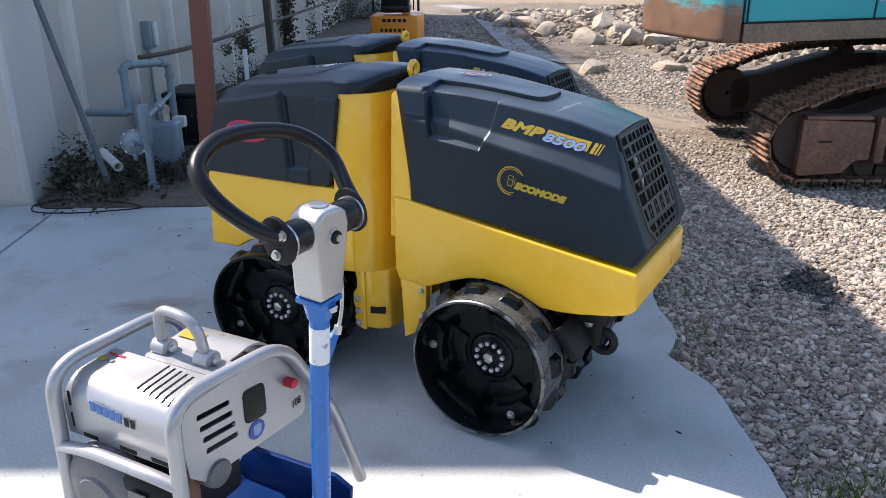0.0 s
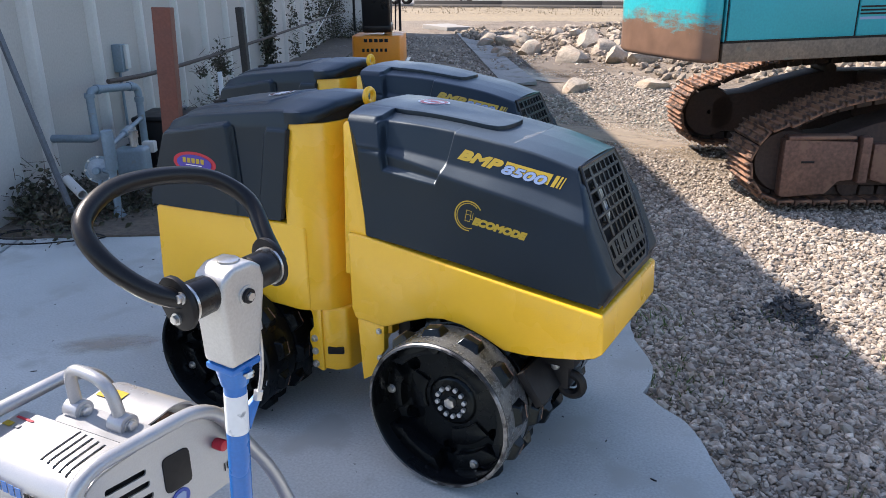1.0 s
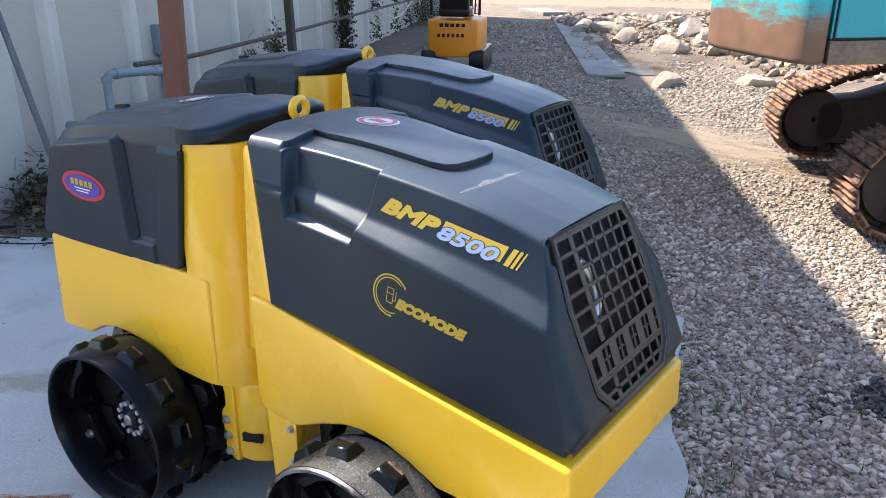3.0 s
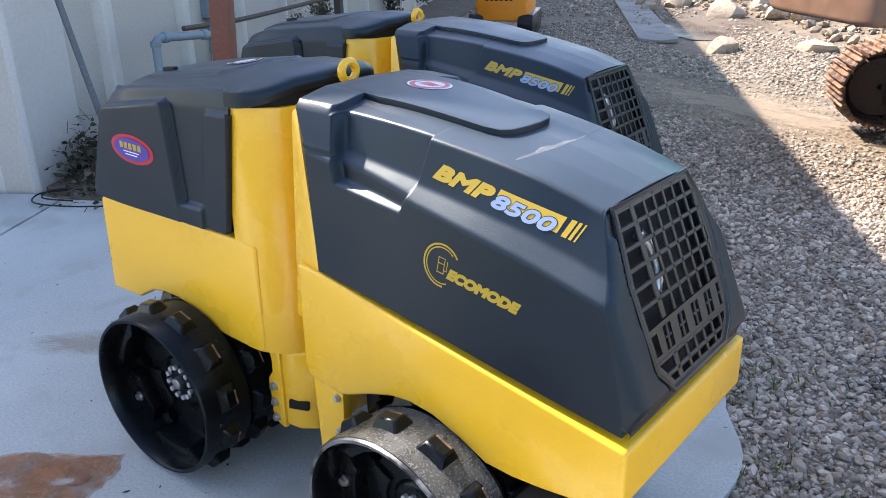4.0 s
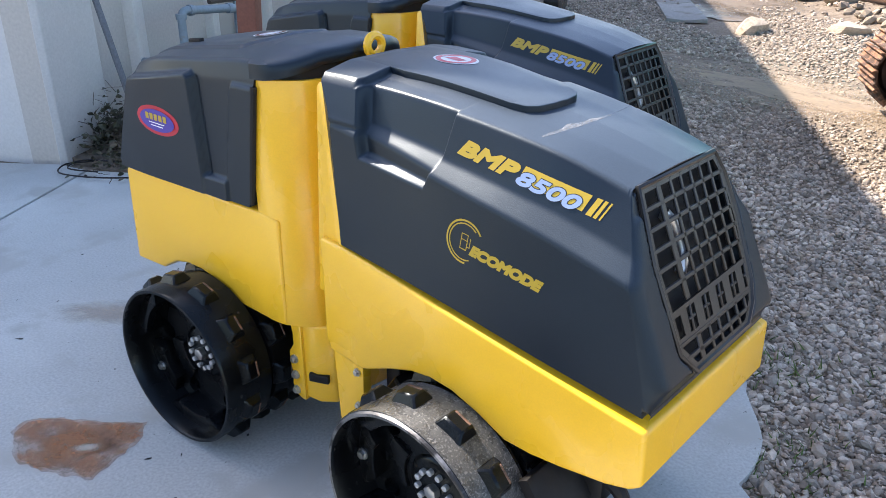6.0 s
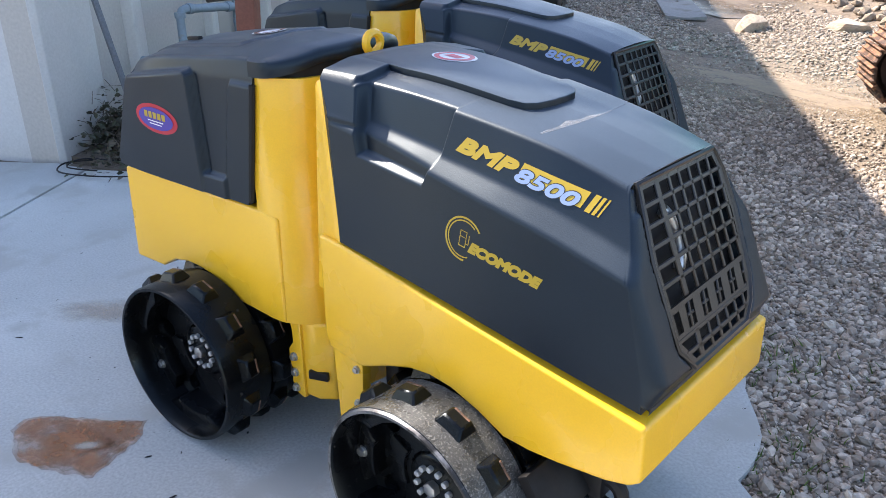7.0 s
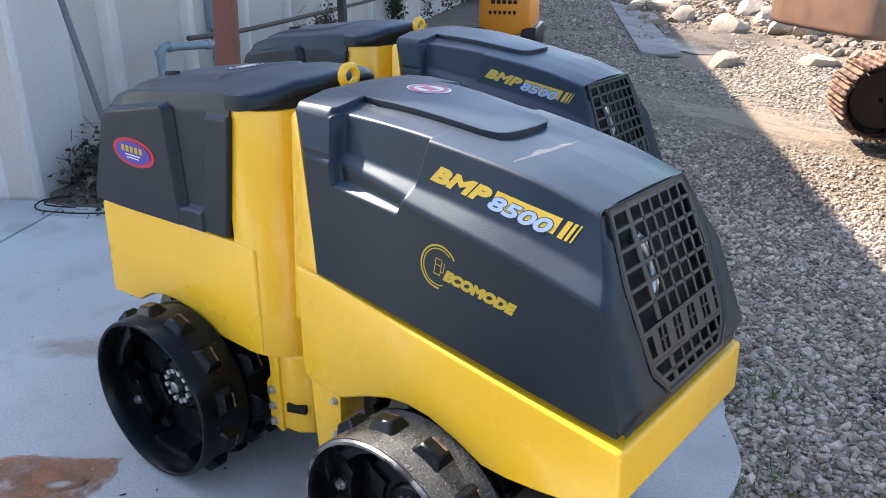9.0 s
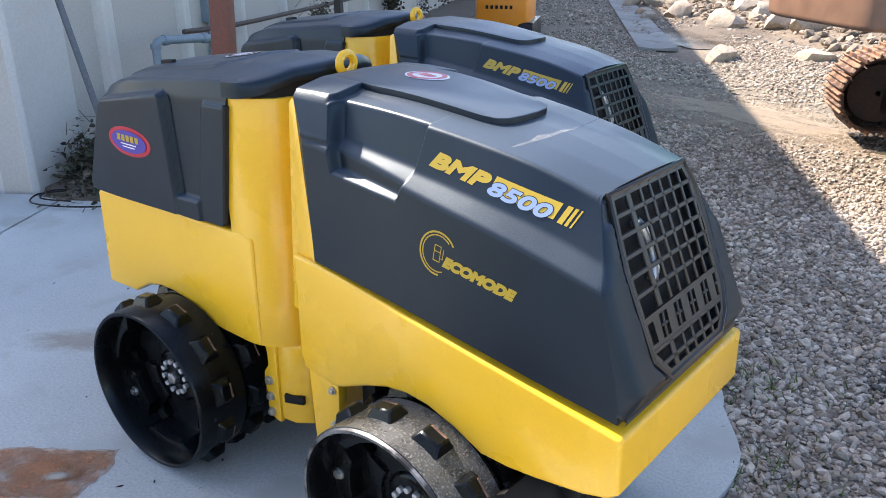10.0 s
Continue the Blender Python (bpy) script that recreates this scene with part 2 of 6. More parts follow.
M_BARR = material("barrier_concrete", (0.25, 0.24, 0.225), 0.85, vary=0.1, scale=0.6)
M_CARW = material("white_car_paint", (0.75, 0.75, 0.75), 0.3, vary=0.03, bump=0)
M_CARG = material("grey_cargo_paint", (0.42, 0.41, 0.39), 0.5, vary=0.08)
M_CARR = material("red_car_paint", (0.28, 0.02, 0.02), 0.3, vary=0.05, bump=0)


# ---- building helpers ----
def link(name, me, parent=None, smooth=0.0):
    ob = new(name, me)
    if parent is not None:
        ob.parent = parent
    return ob


def mesh_of(name, bm, mat, smooth=40.0):
    bmesh.ops.recalc_face_normals(bm, faces=bm.faces)
    me = bpy.data.meshes.new(name)
    if smooth:
        for e in bm.edges:
            e.smooth = e.calc_face_angle(0) < radians(smooth)
        for f in bm.faces:
            f.smooth = True
    bm.to_mesh(me)
    bm.free()
    me.materials.append(mat)
    return me


def part(name, bm, mat, parent=None, label="", smooth=40.0):
    ob = link(name, mesh_of(name, bm, mat, smooth), parent)
    return tagged(ob, label)


def thing(name, label, category, m=None, group="", kind=""):
    ob = new(name)
    ob.empty_display_size = 0.1
    if m is not None:
        ob.matrix_basis = m
    return tagged(ob, label, category, group, kind)


def bevel(bm, width, seg=2, angle=20.0):
    es = [e for e in bm.edges if e.is_manifold and e.calc_face_angle(0) > radians(angle)]
    if es and width:
        bmesh.ops.bevel(bm, geom=es, offset=width, segments=seg, profile=0.6, affect="EDGES", clamp_overlap=True)
    return bm


def box(center, size, bev=0.004, seg=2, rot=None, bm=None):
    b = bmesh.new()
    bmesh.ops.create_cube(b, size=1.0, matrix=Matrix.Diagonal((*size, 1)))
    bevel(b, bev, seg)
    m = Matrix.Translation(center) @ (rot if rot is not None else Matrix())
    bmesh.ops.transform(b, matrix=m, verts=b.verts)
    return join(bm, b)


def join(bm, b):
    if bm is None:
        return b
    me = bpy.data.meshes.new("tmp")
    b.to_mesh(me)
    b.free()
    bm.from_mesh(me)
    bpy.data.meshes.remove(me)
    return bm


def rod(a, b, r, seg=14, bm=None, r2=None, bev=0.0):
    a, b = Vector(a), Vector(b)
    o = bmesh.new()
    bmesh.ops.create_cone(o, cap_ends=True, segments=seg, radius1=r, radius2=r if r2 is None else r2, depth=(b - a).length)
    if bev:
        bevel(o, bev, 2, 50)
    m = Matrix.Translation((a + b) / 2) @ (b - a).to_track_quat("Z", "Y").to_matrix().to_4x4()
    bmesh.ops.transform(o, matrix=m, verts=o.verts)
    return join(bm, o)


def prism(poly, lo, hi, axis="y", bev=0.004, seg=2, angle=25.0, bm=None):
    """A polygon pushed along an axis. For y the polygon is (x, z), for z (x, y), for x (y, z)."""
    o = bmesh.new()

    def at(p, h):
        return {"y": (p[0], h, p[1]), "z": (p[0], p[1], h), "x": (h, p[0], p[1])}[axis]
    lower = [o.verts.new(at(p, lo)) for p in poly]
    upper = [o.verts.new(at(p, hi)) for p in poly]
    o.faces.new(lower), o.faces.new(upper[::-1])
    for i in range(len(poly)):
        j = (i + 1) % len(poly)
        o.faces.new((lower[i], upper[i], upper[j], lower[j]))
    bmesh.ops.recalc_face_normals(o, faces=o.faces)
    bevel(o, bev, seg, angle)
    return join(bm, o)


def smooth_path(pts, steps=6, closed=False):
    """Catmull-Rom through the points."""
    P = [Vector(p) for p in pts]
    n, out = len(P), []
    for i in range(n if closed else n - 1):
        if closed:
            p0, p1, p2, p3 = P[i - 1], P[i], P[(i + 1) % n], P[(i + 2) % n]
        else:
            p0, p1, p2, p3 = P[max(i - 1, 0)], P[i], P[i + 1], P[min(i + 2, n - 1)]
        for k in range(steps):
            t = k / steps
            out.append(0.5 * ((2 * p1) + (p2 - p0) * t + (2 * p0 - 5 * p1 + 4 * p2 - p3) * t * t + (3 * p1 - p0 - 3 * p2 + p3) * t ** 3))
    if not closed:
        out.append(P[-1])
    return out


def rounded(pts, r, steps=6):
    """A broken line with its corners rounded by arcs of about radius r."""
    P = [Vector(p) for p in pts]
    out = [P[0]]
    for a, b, c in zip(P, P[1:], P[2:]):
        u, v = (a - b), (c - b)
        k = min(r, u.length * 0.49, v.length * 0.49)
        s, e = b + u.normalized() * k, b + v.normalized() * k
        for i in range(steps + 1):
            t = i / steps
            out.append((1 - t) ** 2 * s + 2 * t * (1 - t) * b + t * t * e)
    return out + [P[-1]]


def tube(path, r, seg=10, closed=False, bm=None, radii=None):
    o = bmesh.new()
    P = [Vector(p) for p in path]
    n, rings = len(P), []
    side = None
    for i, p in enumerate(P):
        t = (P[(i + 1) % n] - P[i - 1]) if closed else (P[min(i + 1, n - 1)] - P[max(i - 1, 0)])
        t.normalize()
        if side is None:
            side = t.orthogonal().normalized()
        side = (side - t * side.dot(t)).normalized()
        up = t.cross(side)
        rr = radii[i] if radii else r
        rings.append([o.verts.new(p + rr * (math.cos(a) * side + math.sin(a) * up)) for a in (2 * math.pi * k / seg for k in range(seg))])
    for i in range(n if closed else n - 1):
        A, B = rings[i], rings[(i + 1) % n]
        for k in range(seg):
            o.faces.new((A[k], A[(k + 1) % seg], B[(k + 1) % seg], B[k]))
    if not closed:
        o.faces.new(rings[0][::-1]), o.faces.new(rings[-1])
    return join(bm, o)


def lathe(profile, axis_pose, seg=48, bm=None, closed=True):
    """A profile of (radius, height) turned about z, then posed."""
    o = bmesh.new()
    rings = []
    for r, h in profile:
        rings.append([o.verts.new((r * math.cos(a), r * math.sin(a), h)) for a in (2 * math.pi * k / seg for k in range(seg))])
    n = len(rings)
    for i in range(n if closed else n - 1):
        A, B = rings[i], rings[(i + 1) % n]
        for k in range(seg):
            o.faces.new((A[k], A[(k + 1) % seg], B[(k + 1) % seg], B[k]))
    if not closed:
        for ring in (rings[0], rings[-1]):
            if (ring[0].co - ring[seg // 2].co).length > 1e-4:
                o.faces.new(ring)
    bmesh.ops.transform(o, matrix=axis_pose, verts=o.verts)
    return join(bm, o)


def hexbolt(center, normal, r=0.011, bm=None):
    c, n = Vector(center), Vector(normal).normalized()
    bm = rod(c - n * 0.002, c + n * 0.003, r * 1.35, 16, bm)
    return rod(c + n * 0.003, c + n * (0.003 + r * 0.8), r, 6, bm, bev=0.001)


def letters(text, size, shear=0.0, bold=0.0, spacing=1.0, fit=None, weight=0.0):
    """Mesh of a word in the built-in font, in the x-y plane from the origin; fit: (width, height)."""
    cu = bpy.data.curves.new("word", "FONT")
    cu.body, cu.size, cu.shear, cu.offset, cu.space_character = text, size, shear, bold, spacing
    cu.resolution_u = 4
    ob = bpy.data.objects.new("word", cu)
    scene.collection.objects.link(ob)
    me = bpy.data.meshes.new_from_object(ob.evaluated_get(bpy.context.evaluated_depsgraph_get()))
    bpy.data.objects.remove(ob)
    bpy.data.curves.remove(cu)
    b = bmesh.new()
    b.from_mesh(me)
    bpy.data.meshes.remove(me)
    if fit:
        xs, ys = [v.co.x for v in b.verts], [v.co.y for v in b.verts]
        for v in b.verts:
            v.co.x = (v.co.x - min(xs)) / (max(xs) - min(xs)) * fit[0]
            v.co.y = (v.co.y - min(ys)) / (max(ys) - min(ys)) * fit[1]
    if weight:
        # fatten every stroke: its rim grows outward by a fixed width
        rim = [e for e in b.edges if len(e.link_faces) == 1]
        ways = collections.defaultdict(list)
        for e in rim:
            f = e.link_faces[0]
            mid, d = (e.verts[0].co + e.verts[1].co) / 2, e.verts[1].co - e.verts[0].co
            n_ = Vector((d.y, -d.x, 0)).normalized()
            if n_.dot(f.calc_center_median() - mid) > 0:
                n_ = -n_
            for v in e.verts:
                ways[v].append((n_, e))
        quads = []
        grown = {}
        for v, ns in ways.items():
            t = sum((n_ for n_, _ in ns), Vector())
            t = t.normalized() / max(t.normalized().dot(ns[0][0]), 0.6) if t.length > 1e-4 else ns[0][0]
            grown[v] = b.verts.new(v.co + t * weight + Vector((0, 0, 0)))
        for e in rim:
            p, q = e.verts
            b.faces.new((p, q, grown[q], grown[p]))
    return b


def flat(poly, bm=None):
    b = bmesh.new()
    b.faces.new([b.verts.new((x, y, 0)) for x, y in poly])
    return join(bm, b)


def disc(cx, cy, rx, ry, n=40, bm=None):
    return flat([(cx + rx * math.cos(2 * math.pi * k / n), cy + ry * math.sin(2 * math.pi * k / n)) for k in range(n)], bm)


def arc_band(cx, cy, r0, r1, a0, a1, n=30, bm=None):
    b = bmesh.new()
    rows = []
    for k in range(n + 1):
        a = radians(a0 + (a1 - a0) * k / n)
        rows.append([b.verts.new((cx + r * math.cos(a), cy + r * math.sin(a), 0)) for r in (r0, r1)])
    for A, B in zip(rows, rows[1:]):
        b.faces.new((A[0], A[1], B[1], B[0]))
    return join(bm, b)


def on_surface(bm, tree, origin, xaxis, yaxis, way, lift=0.002):
    """Lays a flat mesh against a surface, along a way."""
    o, X, Y, W = Vector(origin), Vector(xaxis).normalized(), Vector(yaxis).normalized(), Vector(way).normalized()
    bmesh.ops.triangulate(bm, faces=bm.faces)
    for _ in range(3):
        bmesh.ops.subdivide_edges(bm, edges=[e for e in bm.edges if e.calc_length() > 0.014], cuts=1)
        bmesh.ops.triangulate(bm, faces=bm.faces)
    for v in bm.verts:
        p = o + X * v.co.x + Y * v.co.y
        hit, normal, _, _ = tree.ray_cast(p - W * 0.5, W)
        v.co = hit - W * lift if hit is not None else p
    return bm


def cut(bm, cutters):
    """Takes solid shapes out of a solid shape."""
    me = bpy.data.meshes.new("base")
    bm.to_mesh(me)
    bm.free()
    ob = bpy.data.objects.new("base", me)
    scene.collection.objects.link(ob)
    tools = []
    for c in cutters:
        cm = bpy.data.meshes.new("tool")
        bmesh.ops.recalc_face_normals(c, faces=c.faces)
        c.to_mesh(cm)
        c.free()
        t = bpy.data.objects.new("tool", cm)
        scene.collection.objects.link(t)
        tools.append(t)
        md = ob.modifiers.new("cut", "BOOLEAN")
        md.operation, md.object, md.solver = "DIFFERENCE", t, "EXACT"
    done = bpy.data.meshes.new_from_object(ob.evaluated_get(bpy.context.evaluated_depsgraph_get()))
    out = bmesh.new()
    out.from_mesh(done)
    for t in tools:
        bpy.data.objects.remove(t)
    bpy.data.objects.remove(ob)
    bpy.data.meshes.remove(done)
    return out


def scatter_mesh(name, verts, faces, places, mat, kind_label, category, parent=None, smooth=False):
    """One object from many small copies of a shape: places are 4 x 4 arrays."""
    V, F, n = np.array(verts, float), np.array(faces, int), len(places)
    H = np.c_[V, np.ones(len(V))]
    A = np.array(places)
    pts = np.einsum("nij,vj->nvi", A[:, :3, :], H).reshape(-1, 3)
    fac = (F[None] + (np.arange(n) * len(V))[:, None, None]).reshape(-1, F.shape[1])
    me = bpy.data.meshes.new(name)
    me.vertices.add(len(pts)), me.vertices.foreach_set("co", pts.ravel())
    k = F.shape[1]
    me.loops.add(fac.size), me.loops.foreach_set("vertex_index", fac.ravel())
    me.polygons.add(len(fac)), me.polygons.foreach_set("loop_start", np.arange(0, fac.size, k))
    me.polygons.foreach_set("loop_total", np.full(len(fac), k))
    me.polygons.foreach_set("use_smooth", np.full(len(fac), smooth, dtype=bool))
    me.update(calc_edges=True)
    me.materials.append(mat)
    ob = link(name, me, parent)
    return tagged(ob, kind_label, category, kind="stuff")


def spin(loc, rx, ry, rz, sx, sy, sz):
    return np.array(pose(*loc, rx, ry, rz) @ Matrix.Diagonal((sx, sy, sz, 1)))


# ---- the yard: ground, slabs, building ----
W0, WD, WN = Vector((-4.66, 3.24, 0)), Vector((-0.505, 0.863, 0)).normalized(), Vector((0.863, 0.505, 0)).normalized()
WALL_H, WALL_L = 5.95, 18.6


def at_wall(along, off=0.0, z=0.0):
    return W0 + WD * along + WN * off + Vector((0, 0, z))


def wall_pose(along, off=0.0, z=0.0):
    """x along the wall, y into the wall, z up."""
    m = Matrix((WD, -WN, (0, 0, 1))).transposed().to_4x4()
    return Matrix.Translation(at_wall(along, off, z)) @ m


def ground_height(x, y):
    r = math.hypot(x + 4, y - 8)
    u, v = (x + 4.75) * -0.454 + (y - 13.0) * 0.891, (x + 4.75) * 0.891 + (y - 13.0) * 0.454
    basin = max(0.0, 1 - (u / 2.3) ** 2 - (v / 0.85) ** 2)
    return -0.03 + 0.02 * noise.noise((x * 0.5, y * 0.5, 0)) - 0.02 * min(r / 40, 1) - 0.035 * basin


def make_ground():
    b = bmesh.new()
    xs = [-900, -300, -120, -60, -40, -30] + [-24 + 0.5 * i for i in range(33)] + [-7.75 + 0.25 * i for i in range(24)] + [-1.5 + 0.5 * i for i in range(16)] + [10, 20, 60, 200, 900]
    ys = [-900, -200, -60, -20, -8] + [-4 + 0.5 * i for i in range(29)] + [10.25 + 0.25 * i for i in range(27)] + [17 + 0.5 * i for i in range(27)] + [34, 40, 50, 70, 120, 300, 1200]
    grid = [[b.verts.new((x, y, ground_height(x, y))) for x in xs] for y in ys]
    for j in range(len(ys) - 1):
        for i in range(len(xs) - 1):
            b.faces.new((grid[j][i], grid[j][i + 1], grid[j + 1][i + 1], grid[j + 1][i]))
    tagged(part("ground", b, M_GRAVEL), "grey-brown gravel yard with dusty patches", "ground", kind="structure")


make_ground()


def ragged(poly, step=0.07, amp=0.02, skip=()):
    """A polygon whose sides are broken into short uneven pieces."""
    out, rnd = [], random.Random(5)
    for i, (a, b) in enumerate(zip(poly, poly[1:] + poly[:1])):
        a, b = Vector(a), Vector(b)
        n = max(int((b - a).length / step), 1) if i not in skip else 1
        t = (b - a).normalized()
        for k in range(n):
            p = a + (b - a) * k / n
            if k:
                p += Vector((-t.y, t.x)) * rnd.uniform(-amp, amp)
            out.append((p.x, p.y))
    return out


SLAB = [(1.3, 0.9), (0.72, 1.82), (0.292, 2.50), (0.20, 2.668), (0.119, 2.802), (0.028, 2.952), (-0.037, 3.05), (-0.083, 3.102), (-0.18, 3.158), (-0.276, 3.235), (-0.276, 3.35), (-0.303, 3.475), (-0.36, 3.57), (-0.445, 3.69), (-0.491, 3.79), (-0.75, 4.6),
        (-2.3, 4.75), (-3.62, 3.72), (-4.36, 3.27), (-3.84, 2.5), (-1.6, -0.5), (1.6, -0.6)]
tagged(part("concrete_slab", prism(ragged(SLAB, 0.05, 0.005, skip=(16, 17, 18, 19, 20, 21)), -0.12, 0.0, "z", 0.0), M_CONC), "pale worn concrete slab with a broken edge", "concrete", kind="structure")
SLAB2 = [(-4.378, 3.257), (-3.858, 2.487), (-1.618, -0.513), (-3.6, -3.2), (-9.5, -0.6), (-4.62, 3.19)]
tagged(part("pavement", prism(SLAB2, -0.12, 0.0, "z", 0.004), M_CONC), "pale concrete walkway beside the building", "pavement", kind="structure")


# unseen ground, added dark so the hoods' sides mirror less brightness
UNSEEN_GROUND = [(-1.59, -0.515), (-3.58, -3.21), (-9.0, -9.0), (14.0, -14.0), (16.0, 0.0), (4.0, 0.2), (1.62, -0.615)]
tagged(part("asphalt_yard", prism(UNSEEN_GROUND, -0.12, -0.004, "z", 0.0), M_DARKGROUND), "unseen dark ground added beyond the slab to darken reflections", "asphalt", kind="structure")


def make_building():
    T = 0.22
    panel = prism([(0, -0.1), (WALL_L, -0.1), (WALL_L, WALL_H), (0, WALL_H)], 0.0, T, "y", 0.0)
    wall = part("wall_1", panel, M_WALL)
    wall.matrix_basis = wall_pose(0)
    tagged(wall, "long beige metal panel wall with pale ribs", "wall", kind="structure")
    rib = mesh_of("rib", prism([(-0.10, 0.004), (-0.065, -0.060), (-0.045, -0.066), (0.03, -0.052), (0.16, 0.004)], 0.0, WALL_H, "z", 0.004), M_RIB)
    for k in range(16):
        o = link("rib", rib, wall)
        o.matrix_basis = Matrix.Translation((0.98 + 1.125 * k, 0, 0))
    for name, poly, mat, lab in (
            ("wall_2", [(0.006, T), (T, T), (T, 9), (0.006, 9)], M_STUCCO, "pale plastered end wall of the building"),
            ("wall_3", [(WALL_L - T, T), (WALL_L - 0.006, T), (WALL_L - 0.006, 9), (WALL_L - T, 9)], M_WALL, "beige far end wall of the building"),
            ("wall_4", [(T, 9 - T), (WALL_L - T, 9 - T), (WALL_L - T, 8.99), (T, 8.99)], M_WALL, "beige back wall of the building")):
        o = part(name, prism(poly, -0.1, WALL_H - 0.004, "z", 0.0), mat)
        o.matrix_basis = wall_pose(0)
        tagged(o, lab, "wall", kind="structure")
    o = part("roof", prism([(-0.03, -0.03), (WALL_L + 0.03, -0.03), (WALL_L + 0.03, 9.03), (-0.03, 9.03)], WALL_H, WALL_H + 0.15, "z", 0.01), M_RIB)
    o.matrix_basis = wall_pose(0)
    tagged(o, "flat pale metal roof of the building", "roof", kind="structure")
    # the smooth corner pilaster
    o = part("trim", prism([(-0.03, 0.0), (0.0, -0.035), (0.50, -0.035), (0.53, 0.0), (0.5, 0.02), (0.0, 0.02)], -0.05, WALL_H, "z", 0.008), M_STUCCO)
    o.matrix_basis = wall_pose(0.0)
    tagged(o, "pale plastered corner pilaster of the building", "pilaster", kind="structure")
    # the paler block that stands out at the far end
    far = part("wall_5", box((1.2, 1.0, 2.7), (2.4, 4.0, 5.4), 0.01), M_STUCCO)
    far.matrix_basis = wall_pose(WALL_L + 0.1)
    tagged(far, "white plastered block at the far end of the building", "wall", kind="structure")


make_building()


# ---- the trench roller ----
DRUM_X, DRUM_R, DRUM_Z = 0.510, 0.25, 0.266
REAR = pose(0, 0, 0, 0, 0, 6.0)


def loft(rows, cap=True):
    b = bmesh.new()
    V = [[b.verts.new(p) for p in row] for row in rows]
    for A, B in zip(V, V[1:]):
        for i in range(len(A) - 1):
            b.faces.new((A[i], A[i + 1], B[i + 1], B[i]))
    return b, V


def drum_parts(parent, place, flip, worn, turn=0.0):
    """One pair of drum shells on a side: an outer ring and the inner drum. Local z points outward from the machine."""
    base = place @ pose(0, 0, 0, 90, 0, 0) @ (pose(0, 0, 0, 180, 0, 0) if flip else Matrix()) @ pose(0, 0, 0, 0, 0, turn)
    R = DRUM_R
    # z from 0 at the inner drum's inner end to 0.36 at the outer rim
    inner = lathe([(R, 0.0), (R, 0.195), (R - 0.012, 0.20), (0.05, 0.20), (0.05, 0.0)], Matrix(), 56)
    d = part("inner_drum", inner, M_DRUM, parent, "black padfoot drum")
    d.matrix_basis = base
    ring = lathe([(R, 0.212), (R, 0.365), (R - 0.004, 0.372), (R - 0.012, 0.372), (R - 0.016, 0.366), (R - 0.018, 0.320), (R - 0.026, 0.262), (0.190, 0.250),
                  (0.086, 0.252), (0.080, 0.259), (0.074, 0.262), (0.0001, 0.262), (0.0001, 0.212)], Matrix(), 72)
    holes = []
    for a in (168, 288, 48):
        for da in (-32, 32):
            q = radians(a + da)
            holes.append(rod((0.178 * math.cos(q), 0.178 * math.sin(q), 0.225), (0.178 * math.cos(q), 0.178 * math.sin(q), 0.40), 0.026, 16))
    ring = cut(ring, holes)
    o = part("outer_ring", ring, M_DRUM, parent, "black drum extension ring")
    o.matrix_basis = base
    if worn:
        part("tread", lathe([(R + 0.0012, 0.220), (R + 0.0012, 0.366), (R - 0.002, 0.366), (R - 0.002, 0.220)], Matrix(), 72), M_WORN, o, "worn grey rolling surface")
        part("rim_edge", lathe([(R - 0.001, 0.3672), (R - 0.0045, 0.3732), (R - 0.0115, 0.3732), (R - 0.0118, 0.3715), (R - 0.0045, 0.3715), (R - 0.002, 0.366)], Matrix(), 72), M_RIM, o, "rim edge worn to bare steel")
    # scalloped flange plates inside the ring, one bolt on each
    def sector(half, r_in, r_out, cut_in):
        rim = [(r_out * math.cos(radians(a)), r_out * math.sin(radians(a))) for a in [half * (k / 8 - 1) for k in range(17)]]
        edge = [(r_in * math.cos(radians(a)), r_in * math.sin(radians(a))) for a in [cut_in * (1 - k / 5) for k in range(11)]]
        return rim + edge
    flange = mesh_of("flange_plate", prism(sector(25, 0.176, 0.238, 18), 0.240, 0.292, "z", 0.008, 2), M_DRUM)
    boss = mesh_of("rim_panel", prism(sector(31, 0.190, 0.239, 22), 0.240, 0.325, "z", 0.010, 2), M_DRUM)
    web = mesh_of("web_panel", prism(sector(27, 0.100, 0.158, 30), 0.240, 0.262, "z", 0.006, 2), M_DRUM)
    for a in (228, 348, 108):
        link("rim_panel", boss, o).matrix_basis = pose(0, 0, 0, 0, 0, a)
        link("web_panel", web, o).matrix_basis = pose(0, 0, 0, 0, 0, a - 60)
    for a in (168, 288, 48):
        w = link("flange_plate", flange, o)
        w.matrix_basis = pose(0, 0, 0, 0, 0, a)
        bo = part("bolt", hexbolt((0.211, 0, 0.292), (0, 0, 1), 0.0115), M_STEEL, o, "zinc plated hexagon bolt")
        bo.matrix_basis = pose(0, 0, 0, 0, 0, a)
    part("hub_cap", rod((0, 0, 0.262), (0, 0, 0.282), 0.020, 6, bev=0.003), M_STEEL, o, "grey steel hub centre")
    nut = mesh_of("wheel_nut", rod((0, 0, 0.262), (0, 0, 0.274), 0.0078, 12, bev=0.001), M_NUT)
    for k in range(12):
        a = 2 * math.pi * k / 12
        q = link("wheel_nut", nut, o)
        q.matrix_basis = Matrix.Translation((0.050 * math.cos(a), 0.050 * math.sin(a), 0))
